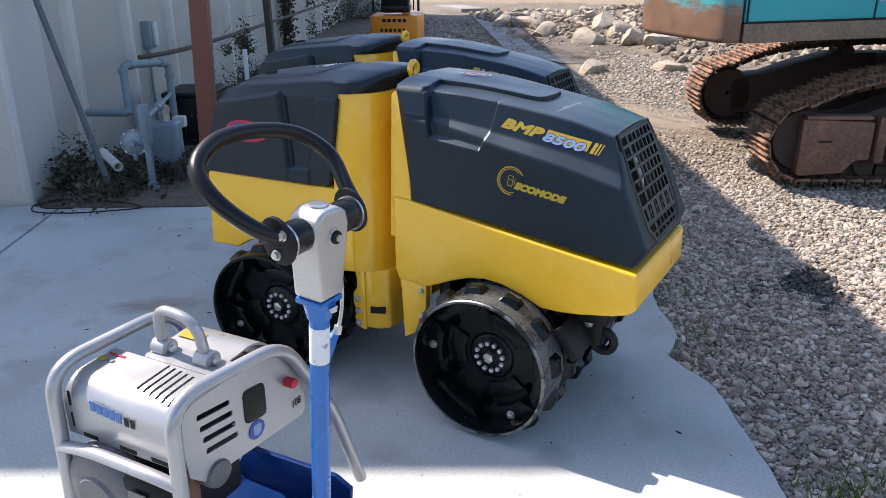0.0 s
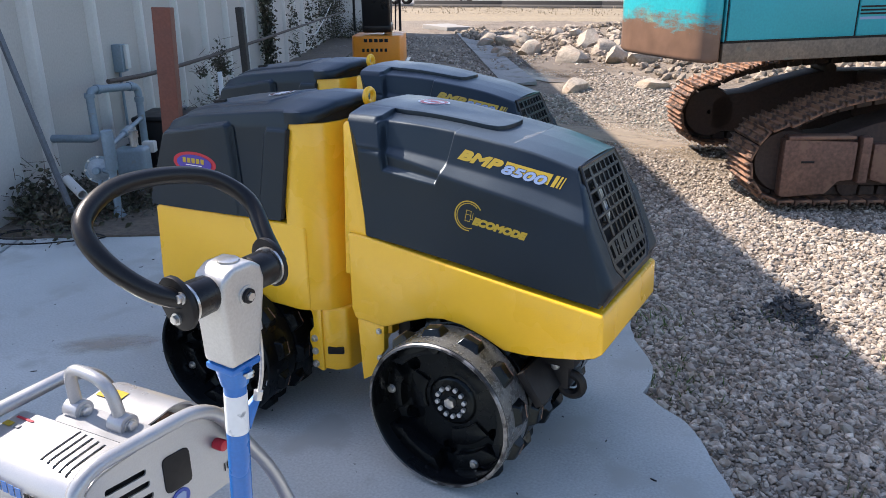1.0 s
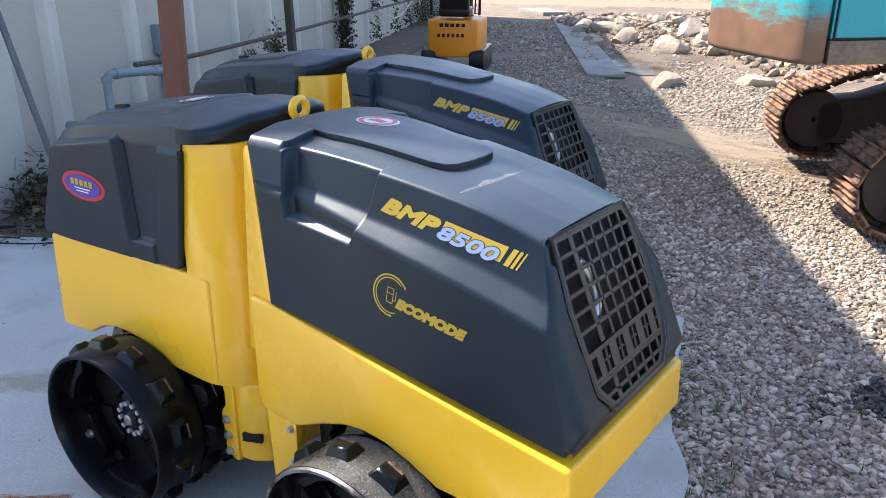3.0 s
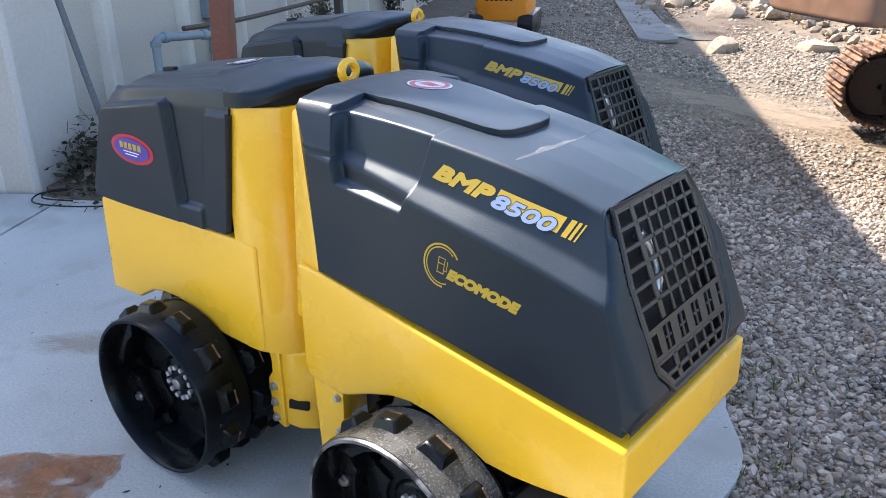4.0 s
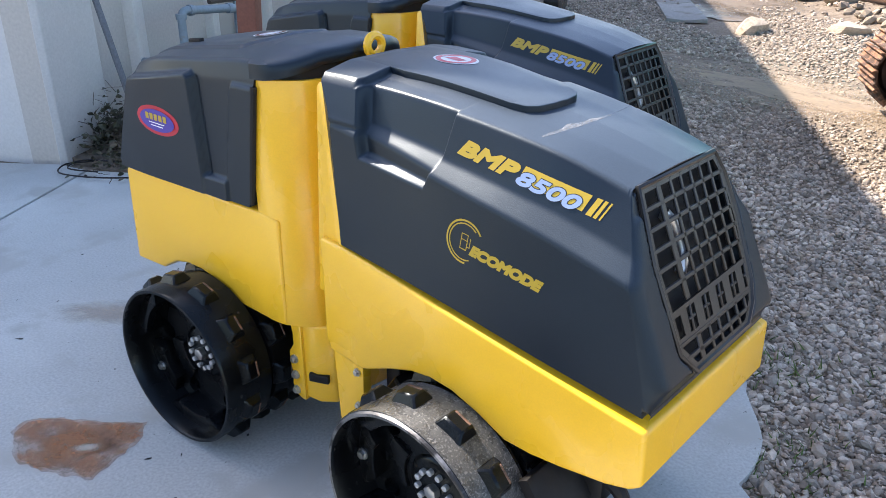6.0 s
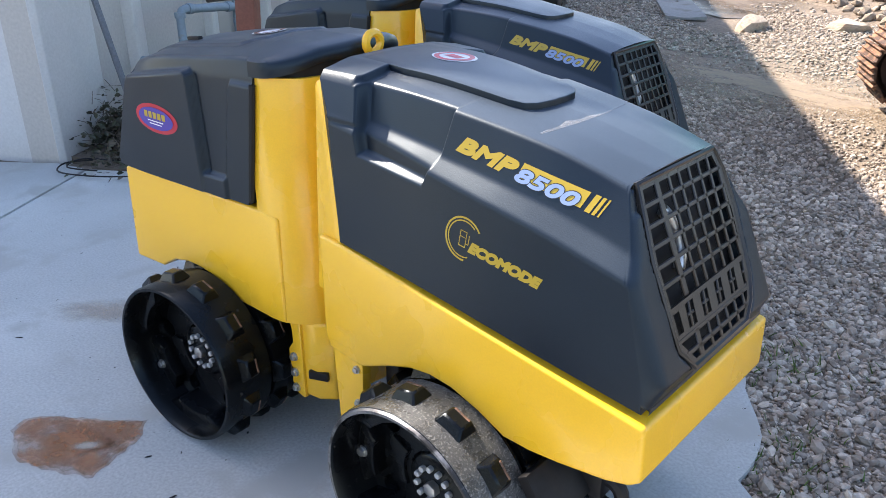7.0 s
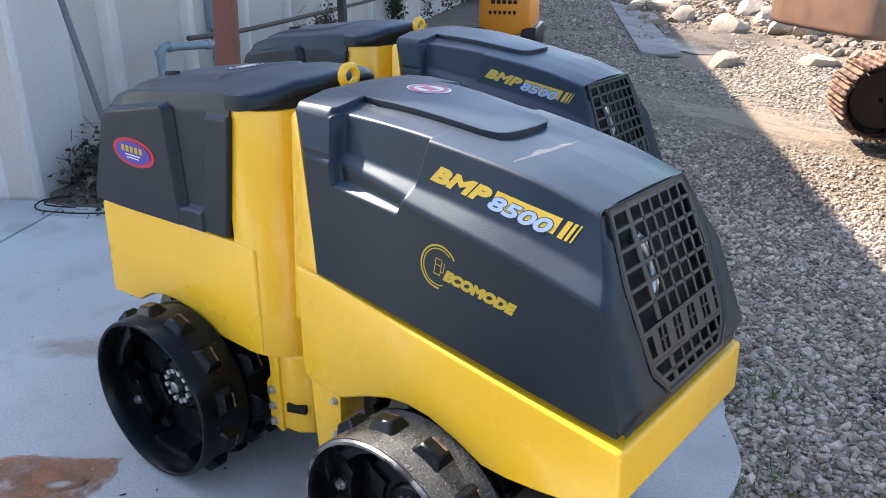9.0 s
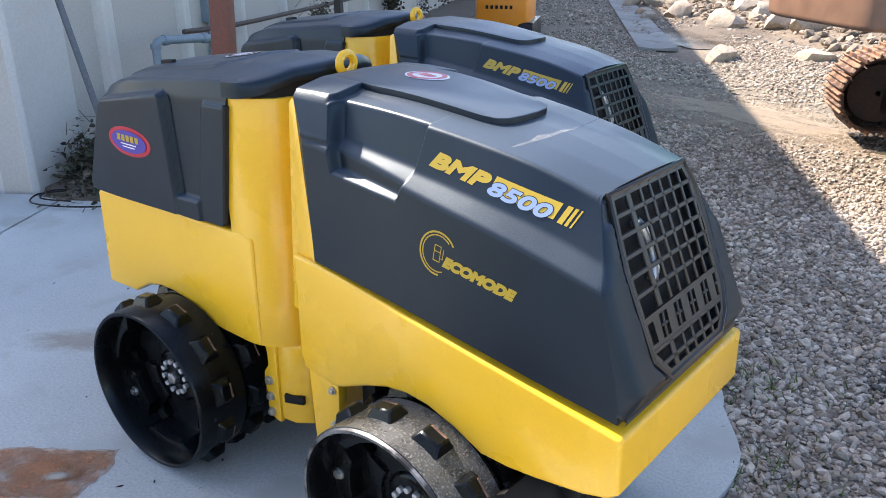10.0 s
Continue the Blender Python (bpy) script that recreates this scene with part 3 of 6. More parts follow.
    # teeth: truncated wedges
    def tooth(w, h, l):
        b = bmesh.new()
        lo = [b.verts.new(p) for p in ((-w, -l, -0.012), (w, -l, -0.012), (w, l, -0.012), (-w, l, -0.012))]
        hi = [b.verts.new(p) for p in ((-w * 0.5, -l * 0.62, h), (w * 0.5, -l * 0.62, h), (w * 0.5, l * 0.62, h), (-w * 0.5, l * 0.62, h))]
        b.faces.new(lo), b.faces.new(hi)
        for i in range(4):
            b.faces.new((lo[i], lo[(i + 1) % 4], hi[(i + 1) % 4], hi[i]))
        bmesh.ops.recalc_face_normals(b, faces=b.faces)
        return bevel(b, 0.004, 1)
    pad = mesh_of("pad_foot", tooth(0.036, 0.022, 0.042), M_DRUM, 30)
    tip = mesh_of("worn_tip", box((0.0135, 0, 0.0215), (0.006, 0.044, 0.003), 0.001, 1), M_TIP, 30)
    for zz, shift, count, host in ((0.288, 0.0, 12, o), (0.165, 15.0, 12, d), (0.05, 0.0, 12, d)):
        for k in range(count):
            a = 360.0 / count * k + shift
            q = link("pad_foot", pad, host)
            q.matrix_basis = pose(0, 0, 0, 0, 0, a) @ pose(R, 0, zz, 0, 90, 0)
            if host is o or zz > 0.1:
                w = link("worn_tip", tip, host)
                w.matrix_basis = q.matrix_basis.copy()


def catmull(p0, p1, p2, p3, t):
    return 0.5 * ((2 * p1) + (p2 - p0) * t + (2 * p0 - 5 * p1 + 4 * p2 - p3) * t * t + (3 * p1 - p0 - 3 * p2 + p3) * t ** 3)


def between(stations, s):
    """The half profile at a place s along the stations, 0 to their number less one."""
    n = len(stations)
    i = min(int(s), n - 2)
    t = s - i
    q = [stations[max(i - 1, 0)], stations[i], stations[i + 1], stations[min(i + 2, n - 1)]]
    return [catmull(*[Vector(st[k]) for st in q], t) for k in range(len(stations[0]))]


def resampled(pts, n):
    acc = [0.0]
    for a, b in zip(pts, pts[1:]):
        acc.append(acc[-1] + (b - a).length)
    out, j = [], 0
    for k in range(n):
        d = acc[-1] * k / (n - 1)
        while j < len(pts) - 2 and acc[j + 1] < d:
            j += 1
        f = (d - acc[j]) / max(acc[j + 1] - acc[j], 1e-9)
        out.append(pts[j].lerp(pts[j + 1], min(max(f, 0), 1)))
    return out


def inside(poly, x, y, edge):
    """1 well inside a convex counter-clockwise polygon, 0 outside, with a soft edge."""
    d = min(((b[0] - a[0]) * (y - a[1]) - (b[1] - a[1]) * (x - a[0])) / math.hypot(b[0] - a[0], b[1] - a[1]) for a, b in zip(poly, poly[1:] + poly[:1]))
    t = min(max((d + edge) / (2 * edge), 0), 1)
    return t * t * (3 - 2 * t)


def hood_grid(stations, count, nhalf, relief, radius):
    """Rings of a moulded hood: smooth along its length, round at its edges, with relief pressed into it."""
    rings = []
    for k in range(count):
        half = rounded(between(stations, (len(stations) - 1) * k / (count - 1)), radius, 6)
        half = resampled(half, nhalf)
        done = []
        for i, p in enumerate(half):
            t = half[min(i + 1, nhalf - 1)] - half[max(i - 1, 0)]
            nrm = Vector((0, -t.z, t.y)).normalized()
            done.append((p, nrm))
        left = [p + relief(p, n_) for p, n_ in done]
        far = [Vector((p.x, -p.y, p.z)) for p in reversed(left[:-1])]
        rings.append(left + far)
    return rings


def ringed(rings):
    b = bmesh.new()
    V = [[b.verts.new(p) for p in r] for r in rings]
    for A, B in zip(V, V[1:]):
        for i in range(len(A) - 1):
            b.faces.new((A[i], A[i + 1], B[i + 1], B[i]))
    for A, B in zip(V, V[1:]):
        b.faces.new((A[0], B[0], B[-1], A[-1]))
    return b, V


def make_front_hood(r):
    ST = [[(0.172, -0.272, 0.770), (0.150, -0.268, 1.052), (0.144, -0.254, 1.072), (0.095, -0.230, 1.143), (0.085, -0.14, 1.158), (0.085, 0, 1.162)],
          [(0.32, -0.273, 0.755), (0.31, -0.262, 1.028), (0.31, -0.236, 1.050), (0.31, -0.214, 1.134), (0.30, -0.13, 1.150), (0.30, 0, 1.155)],
          [(0.50, -0.273, 0.733), (0.49, -0.261, 0.993), (0.49, -0.225, 1.024), (0.49, -0.200, 1.118), (0.49, -0.11, 1.127), (0.49, 0, 1.130)],
          [(0.75, -0.271, 0.698), (0.73, -0.257, 0.946), (0.73, -0.220, 0.983), (0.70, -0.184, 1.084), (0.70, -0.09, 1.091), (0.70, 0, 1.094)],
          [(0.976, -0.262, 0.664), (0.906, -0.250, 0.900), (0.890, -0.218, 0.940), (0.850, -0.172, 1.042), (0.852, -0.08, 1.053), (0.852, 0, 1.055)]]
    RECESS = [(0.240, 0.998), (0.427, 0.974), (0.445, 1.015), (0.500, 1.35), (0.165, 1.35)]
    BLOCK = [(0.0, -0.4), (0.204, -0.4), (0.206, -0.205), (0.262, -0.131), (0.264, 0.1), (0.0, 0.1)]
    REAR_SIDE = [(0.0, 1.072), (0.228, 1.056), (0.150, 1.4), (0.0, 1.4)]
    LID = [(0.094, -0.120), (0.255, -0.132), (0.525, -0.104), (0.556, -0.092), (0.572, -0.066), (0.579, -0.020), (0.579, 0.020), (0.572, 0.066), (0.556, 0.092), (0.525, 0.104), (0.255, 0.132), (0.094, 0.120)]

    def relief(p, n_):
        up = min(max((n_.z - 0.7) / 0.2, 0), 1)
        deep = 0.028 - 0.010 * min(max((p.x - 0.245) / 0.20, 0), 1)
        push = deep * inside(RECESS, p.x, p.z, 0.0055) * min(max((-p.y - 0.12) / 0.06, 0), 1)
        out = 0.010 * inside(REAR_SIDE, p.x, p.z, 0.006) * (1 - up)
        lift = 0.013 * inside(BLOCK, p.x, p.y, 0.004) * up
        return Vector((0, push - out, lift))
    NX, NH = 400, 130
    rings = hood_grid(ST, NX, NH, relief, 0.008)
    plain, _ = ringed(hood_grid(ST, 60, 60, lambda p, n_: Vector((0, 0, 0)), 0.008))
    plain_tree = BVHTree.FromBMesh(plain)
    plain.free()
    b, V = ringed(rings)
    e = V[-1]
    b.faces.new(V[0])
    gz = Vector((0.850 - 1.010, 0, 1.053 - 0.690)).normalized()
    g0 = Vector((0.930, 0, 0.8715))
    gn = Vector((gz.z, 0, -gz.x))
    HEX = [(-0.128, -0.172), (0.108, -0.172), (0.150, -0.138), (0.172, -0.09), (0.184, 0.05), (0.176, 0.145), (0.155, 0.192), (-0.155, 0.192), (-0.173, 0.05), (-0.168, -0.125)]
    K, last = 96, NH - 1
    rowsf = []
    for i in range(NH):
        L, R = e[i], e[len(e) - 1 - i]
        if i == last:
            rowsf.append([L] * (K + 1))
            continue
        row = [L]
        for k in range(1, K):
            w = k / K
            p = L.co.lerp(R.co, w)
            xc = g0.x + gz.x / gz.z * (max(p.z, 0.722) - g0.z) - 0.45 * max(0.722 - p.z, 0)
            wid = max(R.co.y - L.co.y, 0.001)
            t = min(min(w, 1 - w) * wid / 0.036, 1)
            p.x = p.x + (max(xc, p.x) - p.x) * math.sqrt(t * (2 - t)) if i < NH * 0.62 else p.x
            g = inside(HEX, p.y, (p - g0).dot(gz), 0.004)
            p = p - gn * 0.05 * g
            row.append(b.verts.new(p))
        rowsf.append(row + [R])
    for A, B in zip(rowsf, rowsf[1:]):
        for k in range(K):
            q = []
            for v in (A[k], A[k + 1], B[k + 1], B[k]):
                if v not in q:
                    q.append(v)
            if len(q) > 2:
                b.faces.new(q)
    b.faces.new(rowsf[0])
    near = [v for ring in V[-8:] for v in ring] + [v for row in rowsf[1:-1] for v in row[1:4] + row[-4:-1]]
    for _ in range(8):
        bmesh.ops.smooth_vert(b, verts=near, factor=0.5, use_axis_x=True, use_axis_y=True, use_axis_z=True)
    bmesh.ops.recalc_face_normals(b, faces=b.faces)
    tree = BVHTree.FromBMesh(b)
    # the raised plate on top
    lid = flat(LID)
    on_surface(lid, plain_tree, (0, 0, 1.4), (1, 0, 0), (0, 1, 0), (0, 0, -1), 0.0135)
    rim = [e for e in lid.edges if len(e.link_faces) == 1]
    low = {}
    for e in rim:
        for v in e.verts:
            if v not in low:
                low[v] = lid.verts.new(v.co - Vector((0, 0, 0.017)))
    for e in rim:
        p, q = e.verts
        lid.faces.new((p, q, low[q], low[p]))
    lid_edges = [e for e in rim]
    bmesh.ops.recalc_face_normals(lid, faces=lid.faces)
    bmesh.ops.bevel(lid, geom=lid_edges, offset=0.004, segments=2, profile=0.6, affect="EDGES", clamp_overlap=True)
    top = bmesh.new()
    for source in (b, lid):
        copy_mesh = bpy.data.meshes.new("tmp")
        source.to_mesh(copy_mesh)
        top.from_mesh(copy_mesh)
        bpy.data.meshes.remove(copy_mesh)
    top_tree = BVHTree.FromBMesh(top)
    top.free()
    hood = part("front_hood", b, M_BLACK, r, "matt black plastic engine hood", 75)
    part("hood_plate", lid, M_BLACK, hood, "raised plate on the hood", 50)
    # grille
    gm = Matrix.Translation(g0 - gn * 0.004) @ Matrix((Vector((0, 1, 0)), gz, gn)).transposed().to_4x4()
    part("grille_backing", prism([(x * 0.985, y * 0.985) for x, y in HEX], -0.035, -0.03, "z", 0.0), M_GAPBLACK, r, "near-black sheet behind the grille").matrix_basis = gm
    part("grille_frame", tube([gm @ Vector((x * 0.985, y * 0.985, 0.001)) for x, y in HEX], 0.006, 6, True), M_GRILLE, r)

    def ends(y):
        """Where a level line crosses the opening."""
        xs = [a[0] + (b_[0] - a[0]) * (y - a[1]) / (b_[1] - a[1]) for a, b_ in zip(HEX, HEX[1:] + HEX[:1]) if (a[1] - y) * (b_[1] - y) < 0]
        return min(xs), max(xs)

    def heights(x):
        zs = [a[1] + (b_[1] - a[1]) * (x - a[0]) / (b_[0] - a[0]) for a, b_ in zip(HEX, HEX[1:] + HEX[:1]) if (a[0] - x) * (b_[0] - x) < 0]
        return min(zs), max(zs)
    cols = [-0.088, -0.041, -0.002, 0.038, 0.078, 0.118, 0.156]
    rows_ = [0.184, 0.146, 0.108, 0.070, 0.033, -0.004, -0.110, -0.140]

    def bar_between(p, q, w):
        p, q = Vector((*p, 0)), Vector((*q, 0))
        d = q - p
        return box((p + q) / 2, (d.length, w, 0.006), 0.0016, 1, rot=pose(0, 0, 0, 0, 0, math.degrees(math.atan2(d.y, d.x))))
    for y in rows_:
        h0, h1 = ends(y)
        part("grille_bar", bar_between((h0 + 0.002, y), (h1 - 0.002, y), 0.0095), M_GRILLE, r).matrix_basis = gm
    for k, x in enumerate(cols):
        y0, y1 = heights(x)
        for lo, hi in ((-0.042, y1 - 0.003), (y0 + 0.003, -0.108)):
            if hi - lo > 0.012:
                part("grille_bar", bar_between((x, lo), (x, hi), 0.017 if k == 0 else 0.0095), M_GRILLE, r).matrix_basis = gm
    # the sheet border of the guard, following the opening
    rim_in = []
    for k, (x, y) in enumerate(HEX):
        rim_in.append((x * 0.90, y * 0.915))
    n_rim = len(HEX)
    for k in range(n_rim):
        a, b_, c, d = HEX[k], HEX[(k + 1) % n_rim], rim_in[(k + 1) % n_rim], rim_in[k]
        part("guard_border", prism([a, b_, c, d], -0.0026, 0.0026, "z", 0.0), M_GRILLE, r).matrix_basis = gm
    # the wide cross band that carries the maker's cut-out, drawn as plain leaning slots
    band = prism([(-0.165, -0.046), (0.174, -0.042), (0.172, -0.108), (-0.160, -0.108)], -0.0022, 0.0022, "z", 0.0)
    slots = []
    for k in range(5):
        x = -0.092 + 0.061 * k
        slots.append(prism([(x - 0.017, -0.100), (x + 0.015, -0.100), (x + 0.019, -0.054), (x - 0.013, -0.054)], -0.01, 0.01, "z", 0.0))
        for w in (-0.142,):
            if k == 0:
                slots.append(prism([(w - 0.010, -0.098), (w + 0.012, -0.098), (w + 0.012, -0.058), (w - 0.014, -0.058)], -0.01, 0.01, "z", 0.0))
    part("guard_band", cut(band, slots), M_GRILLE, r, "wide cross band of the guard").matrix_basis = gm
    for k in range(5):
        x = -0.092 + 0.061 * k
        part("grille_bar", bar_between((x - 0.003, -0.102), (x + 0.003, -0.052), 0.007), M_GRILLE, r).matrix_basis = gm
        part("grille_bar", bar_between((x - 0.012, -0.076), (x + 0.014, -0.076), 0.006), M_GRILLE, r).matrix_basis = gm
    part("bay_pipe", tube(smooth_path([gm @ Vector(p) for p in ((-0.055, 0.12, -0.022), (-0.035, 0.085, -0.018), (-0.03, 0.04, -0.018), (-0.05, 0.0, -0.024))], 6), 0.013, 10), M_STEEL, r, "bright pipe behind the grille")
    # markings
    way = (0, 1, 0)
    xa, ya = (0.3275, 0, -0.0600), (0.0600, 0, 0.3275)
    org = (0.4895, -0.5, 1.049)

    def lay(bm_, mat, nm, lab="", lift=0.0008, o=org, ax=(xa, ya)):
        return part(nm, on_surface(bm_, tree, o, ax[0], ax[1], way, lift), mat, hood, lab, 0)
    lay(letters("BMP", 0.1, 0.30, 0.0, 1.0, fit=(0.140, 0.0265), weight=0.0032), M_YPRINT, "model_lettering", "yellow model lettering")
    lay(flat([(0.146, 0.0), (0.152, 0.0305), (0.297, 0.0305), (0.291, 0.0)]), M_YPRINT, "lettering_band")
    no = (org[0] + 0.1415, org[1], org[2] - 0.0300)
    lay(letters("8500", 0.1, 0.26, 0.0, 1.0, fit=(0.138, 0.0240), weight=0.0031), M_OUTLINE, "number_outline", "", 0.0013, no)
    lay(letters("8500", 0.1, 0.26, 0.0, 1.0, fit=(0.138, 0.0240), weight=0.0018), M_PALE, "model_number", "pale blue model number", 0.0018, no)
    for x, w in ((0.301, 0.011), (0.316, 0.0065), (0.3275, 0.0035)):
        lay(flat([(x - 0.0015, -0.002), (x + 0.0065, 0.0305), (x + 0.0065 + w, 0.0305), (x - 0.0015 + w, -0.002)]), M_YPRINT, "stripe")
    eo, ea = (0.547, -0.5, 0.8865), ((0.988, 0, -0.152), (0.152, 0, 0.988))
    lay(arc_band(0, 0, 0.0375, 0.0402, 52, 298), M_YPRINT, "eco_ring", "yellow ring mark", o=eo, ax=ea)
    lay(arc_band(0, 0, 0.0435, 0.0475, 38, 282), M_YPRINT, "eco_ring", o=eo, ax=ea)
    pump = bmesh.new()
    for q in ([(0.036, 0.036), (0.052, 0.036), (0.052, 0.038), (0.036, 0.038)], [(0.036, 0.038), (0.0375, 0.038), (0.0375, 0.068), (0.036, 0.068)], [(0.0505, 0.038), (0.052, 0.038), (0.052, 0.068), (0.0505, 0.068)],
              [(0.0375, 0.0665), (0.0505, 0.0665), (0.0505, 0.068), (0.0375, 0.068)], [(0.0375, 0.055), (0.0505, 0.055), (0.0505, 0.0565), (0.0375, 0.0565)], [(0.052, 0.044), (0.057, 0.044), (0.057, 0.0455), (0.052, 0.0455)], [(0.057, 0.044), (0.0585, 0.044), (0.0585, 0.064), (0.057, 0.064)]):
        flat([((x - 0.045) * 1.1, (y - 0.052) * 1.1) for x, y in q], pump)
    lay(pump, M_YPRINT, "pump_mark", o=eo, ax=ea)
    lay(letters("ECOMODE", 0.1, 0.26, 0.0, 1.0, fit=(0.173, 0.0200), weight=0.0026), M_YPRINT, "eco_lettering", "yellow lettering", o=(eo[0] + 0.0155, eo[1], eo[2] - 0.0225), ax=ea)
    down, so = (0, 0, -1), (0.262, 0.028, 1.4)
    for bm_, mat, nm, lab, lift in ((disc(0, 0, 0.056, 0.050), M_WHITE, "sticker", "worn round red and white sticker", 0.001), (arc_band(0, 0, 0.036, 0.048, 0, 360), M_FADED, "sticker_print", "", 0.0018),
                                    (flat([(-0.024, -0.012), (0.022, -0.016), (0.026, 0.008), (-0.018, 0.016)]), M_FADED, "sticker_print", "", 0.0018)):
        part(nm, on_surface(bm_, top_tree, so, (1, 0, 0), (0, 1, 0), down, lift), mat, hood, lab, 0)
    scuff = bmesh.new()
    pts = [(0.632 + 0.030 * math.sin(math.pi * (0.15 + 0.8 * t)), -0.155 + 0.35 * t, 0.003 + 0.016 * math.exp(-((t - 0.28) / 0.2) ** 2) * (0.75 + 0.25 * math.sin(t * 31))) for t in (k / 40 for k in range(41))]
    for (xa_, ya_, wa), (xb_, yb_, wb) in zip(pts, pts[1:]):
        flat([(xa_, ya_), (xb_, yb_), (xb_ - wb, yb_), (xa_ - wa, ya_)], scuff)
    part("scuff", on_surface(scuff, tree, (0, 0, 1.4), (1, 0, 0), (0, 1, 0), down, 0.0006), M_SCUFF, hood, "pale worn crescent on the hood", 0)
    return hood


def make_rear_hood(r):
    ST = [[(-0.815, -0.226, 0.772), (-0.712, -0.222, 1.046), (-0.690, -0.206, 1.088), (-0.645, -0.12, 1.113), (-0.645, 0, 1.118)],
          [(-0.655, -0.236, 0.771), (-0.600, -0.232, 1.066), (-0.588, -0.222, 1.114), (-0.572, -0.13, 1.136), (-0.572, 0, 1.141)],
          [(-0.420, -0.240, 0.770), (-0.400, -0.236, 1.084), (-0.390, -0.226, 1.135), (-0.385, -0.13, 1.158), (-0.385, 0, 1.164)],
          [(-0.285, -0.242, 0.768), (-0.240, -0.240, 1.096), (-0.232, -0.229, 1.150), (-0.235, -0.13, 1.175), (-0.235, 0, 1.183)],
          [(-0.222, -0.242, 0.767), (-0.168, -0.242, 1.100), (-0.163, -0.230, 1.150), (-0.165, -0.13, 1.179), (-0.165, 0, 1.188)]]
    PANEL = [(-0.92, 0.62), (-0.400, 0.62), (-0.391, 0.80), (-0.412, 1.086), (-0.426, 1.096), (-0.69, 1.052), (-0.92, 1.010)]
    PANEL_RIM = [(-0.92, 0.62), (-0.384, 0.62), (-0.375, 0.80), (-0.397, 1.082), (-0.426, 1.0955), (-0.69, 1.0515), (-0.92, 1.0095)]
    FOOT = [(-0.42, 0.62), (-0.30, 0.62), (-0.30, 0.824), (-0.40, 0.824)]
    STRIP = [(-0.345, 0.62), (-0.10, 0.62), (-0.10, 1.088), (-0.252, 1.088), (-0.263, 1.070)]

    def relief(p, n_):
        side = min(max((-n_.y - 0.35) / 0.3, 0), 1)
        up = min(max((n_.z - 0.6) / 0.25, 0), 1)
        d = 0.021 * max(inside(PANEL, p.x, p.z, 0.006), 0.8 * inside(FOOT, p.x, p.z, 0.006)) + 0.008 * inside(STRIP, p.x, p.z, 0.004) * (1 - inside(FOOT, p.x, p.z, 0.006))
        d -= 0.007 * max(inside(PANEL_RIM, p.x, p.z, 0.004) - inside(PANEL, p.x, p.z, 0.004) - inside(FOOT, p.x, p.z, 0.004), 0)
        return n_ * (d * side + up * 0.006 * inside([(-0.66, -0.16), (-0.30, -0.16), (-0.26, -0.10), (-0.26, 0.1), (-0.66, 0.1)], p.x, p.y, 0.004))
    rings = hood_grid(ST, 150, 110, relief, 0.009)
    b, V = ringed(rings)
    b.faces.new(V[0]), b.faces.new(V[-1])
    near = [v for ring in V[:4] for v in ring]
    for _ in range(6):
        bmesh.ops.smooth_vert(b, verts=near, factor=0.5, use_axis_x=True, use_axis_y=True, use_axis_z=True)
    bmesh.ops.recalc_face_normals(b, faces=b.faces)
    rt = BVHTree.FromBMesh(b)
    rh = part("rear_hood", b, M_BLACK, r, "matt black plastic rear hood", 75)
    rh.matrix_basis = REAR
    # the lip that reaches forward over the column: the hood's top runs on to a blunt edge
    def crown(y):
        a = abs(y)
        return 1.190 - 0.009 * a / 0.13 if a < 0.13 else 1.181 - 0.029 * min((a - 0.13) / 0.10, 1.2)
    plan = [(-0.178, -0.2445), (-0.140, -0.2440), (-0.108, -0.234), (-0.076, -0.208), (-0.048, -0.165), (-0.026, -0.105), (-0.012, -0.045), (-0.008, 0)]
    plan = [(p.x, p.y) for p in smooth_path([Vector((x, y, 0)) for x, y in plan + [(x, -y) for x, y in reversed(plan[:-1])]], 5)]
    rowsl = []
    for f, drop in ((0.10, 0.036), (0.02, 0.038), (0.0, 0.032), (0.0, 0.020), (0.03, 0.008), (0.09, 0.001), (0.55, -0.001), (1.0, -0.001)):
        row = []
        for x, y in plan:
            px_, py_ = x + (-0.186 - x) * f, y * (1 - 0.06 * f)
            row.append((px_, py_, crown(py_) - drop))
        rowsl.append(row)
    lip, V = loft(rowsl)
    lip.faces.new(V[0]), lip.faces.new(V[-1])
    for A, B in zip(V, V[1:]):
        lip.faces.new((A[-1], A[0], B[0], B[-1]))
    bmesh.ops.recalc_face_normals(lip, faces=lip.faces)
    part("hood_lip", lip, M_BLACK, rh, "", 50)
    # black tubes drawn in as the shadow line between hood edge and column
    for sy in (-1, 1):
        gap_line = [(-0.219, sy * 0.2425, 0.775), (-0.190, sy * 0.2435, 0.95), (-0.168, sy * 0.2435, 1.090)]
        part("edge_seal", tube(smooth_path([Vector(p) for p in gap_line], 5), 0.0085, 8), M_GAPBLACK, rh, "black strip drawn as the shadow line at the hood edge")
    c0, xa, ya, way = (-0.570, -0.5, 0.947), (1, 0, -0.03), (0.03, 0, 1), (0, 1, 0)

    def lay(bm_, mat, nm, lab="", lift=0.001):
        return part(nm, on_surface(bm_, rt, c0, xa, ya, way, lift), mat, rh, lab, 0)
    lay(disc(0, 0, 0.098, 0.041), M_RED, "dealer_sticker", "red and indigo oval sticker")
    lay(disc(0, 0, 0.080, 0.031), M_PURPLE, "sticker_field", "", 0.003)
    bars = bmesh.new()
    for k in range(5):
        x = -0.05 + 0.0205 * k
        flat([(x, 0.0), (x + 0.015, 0.0), (x + 0.015, 0.018), (x, 0.018)], bars)
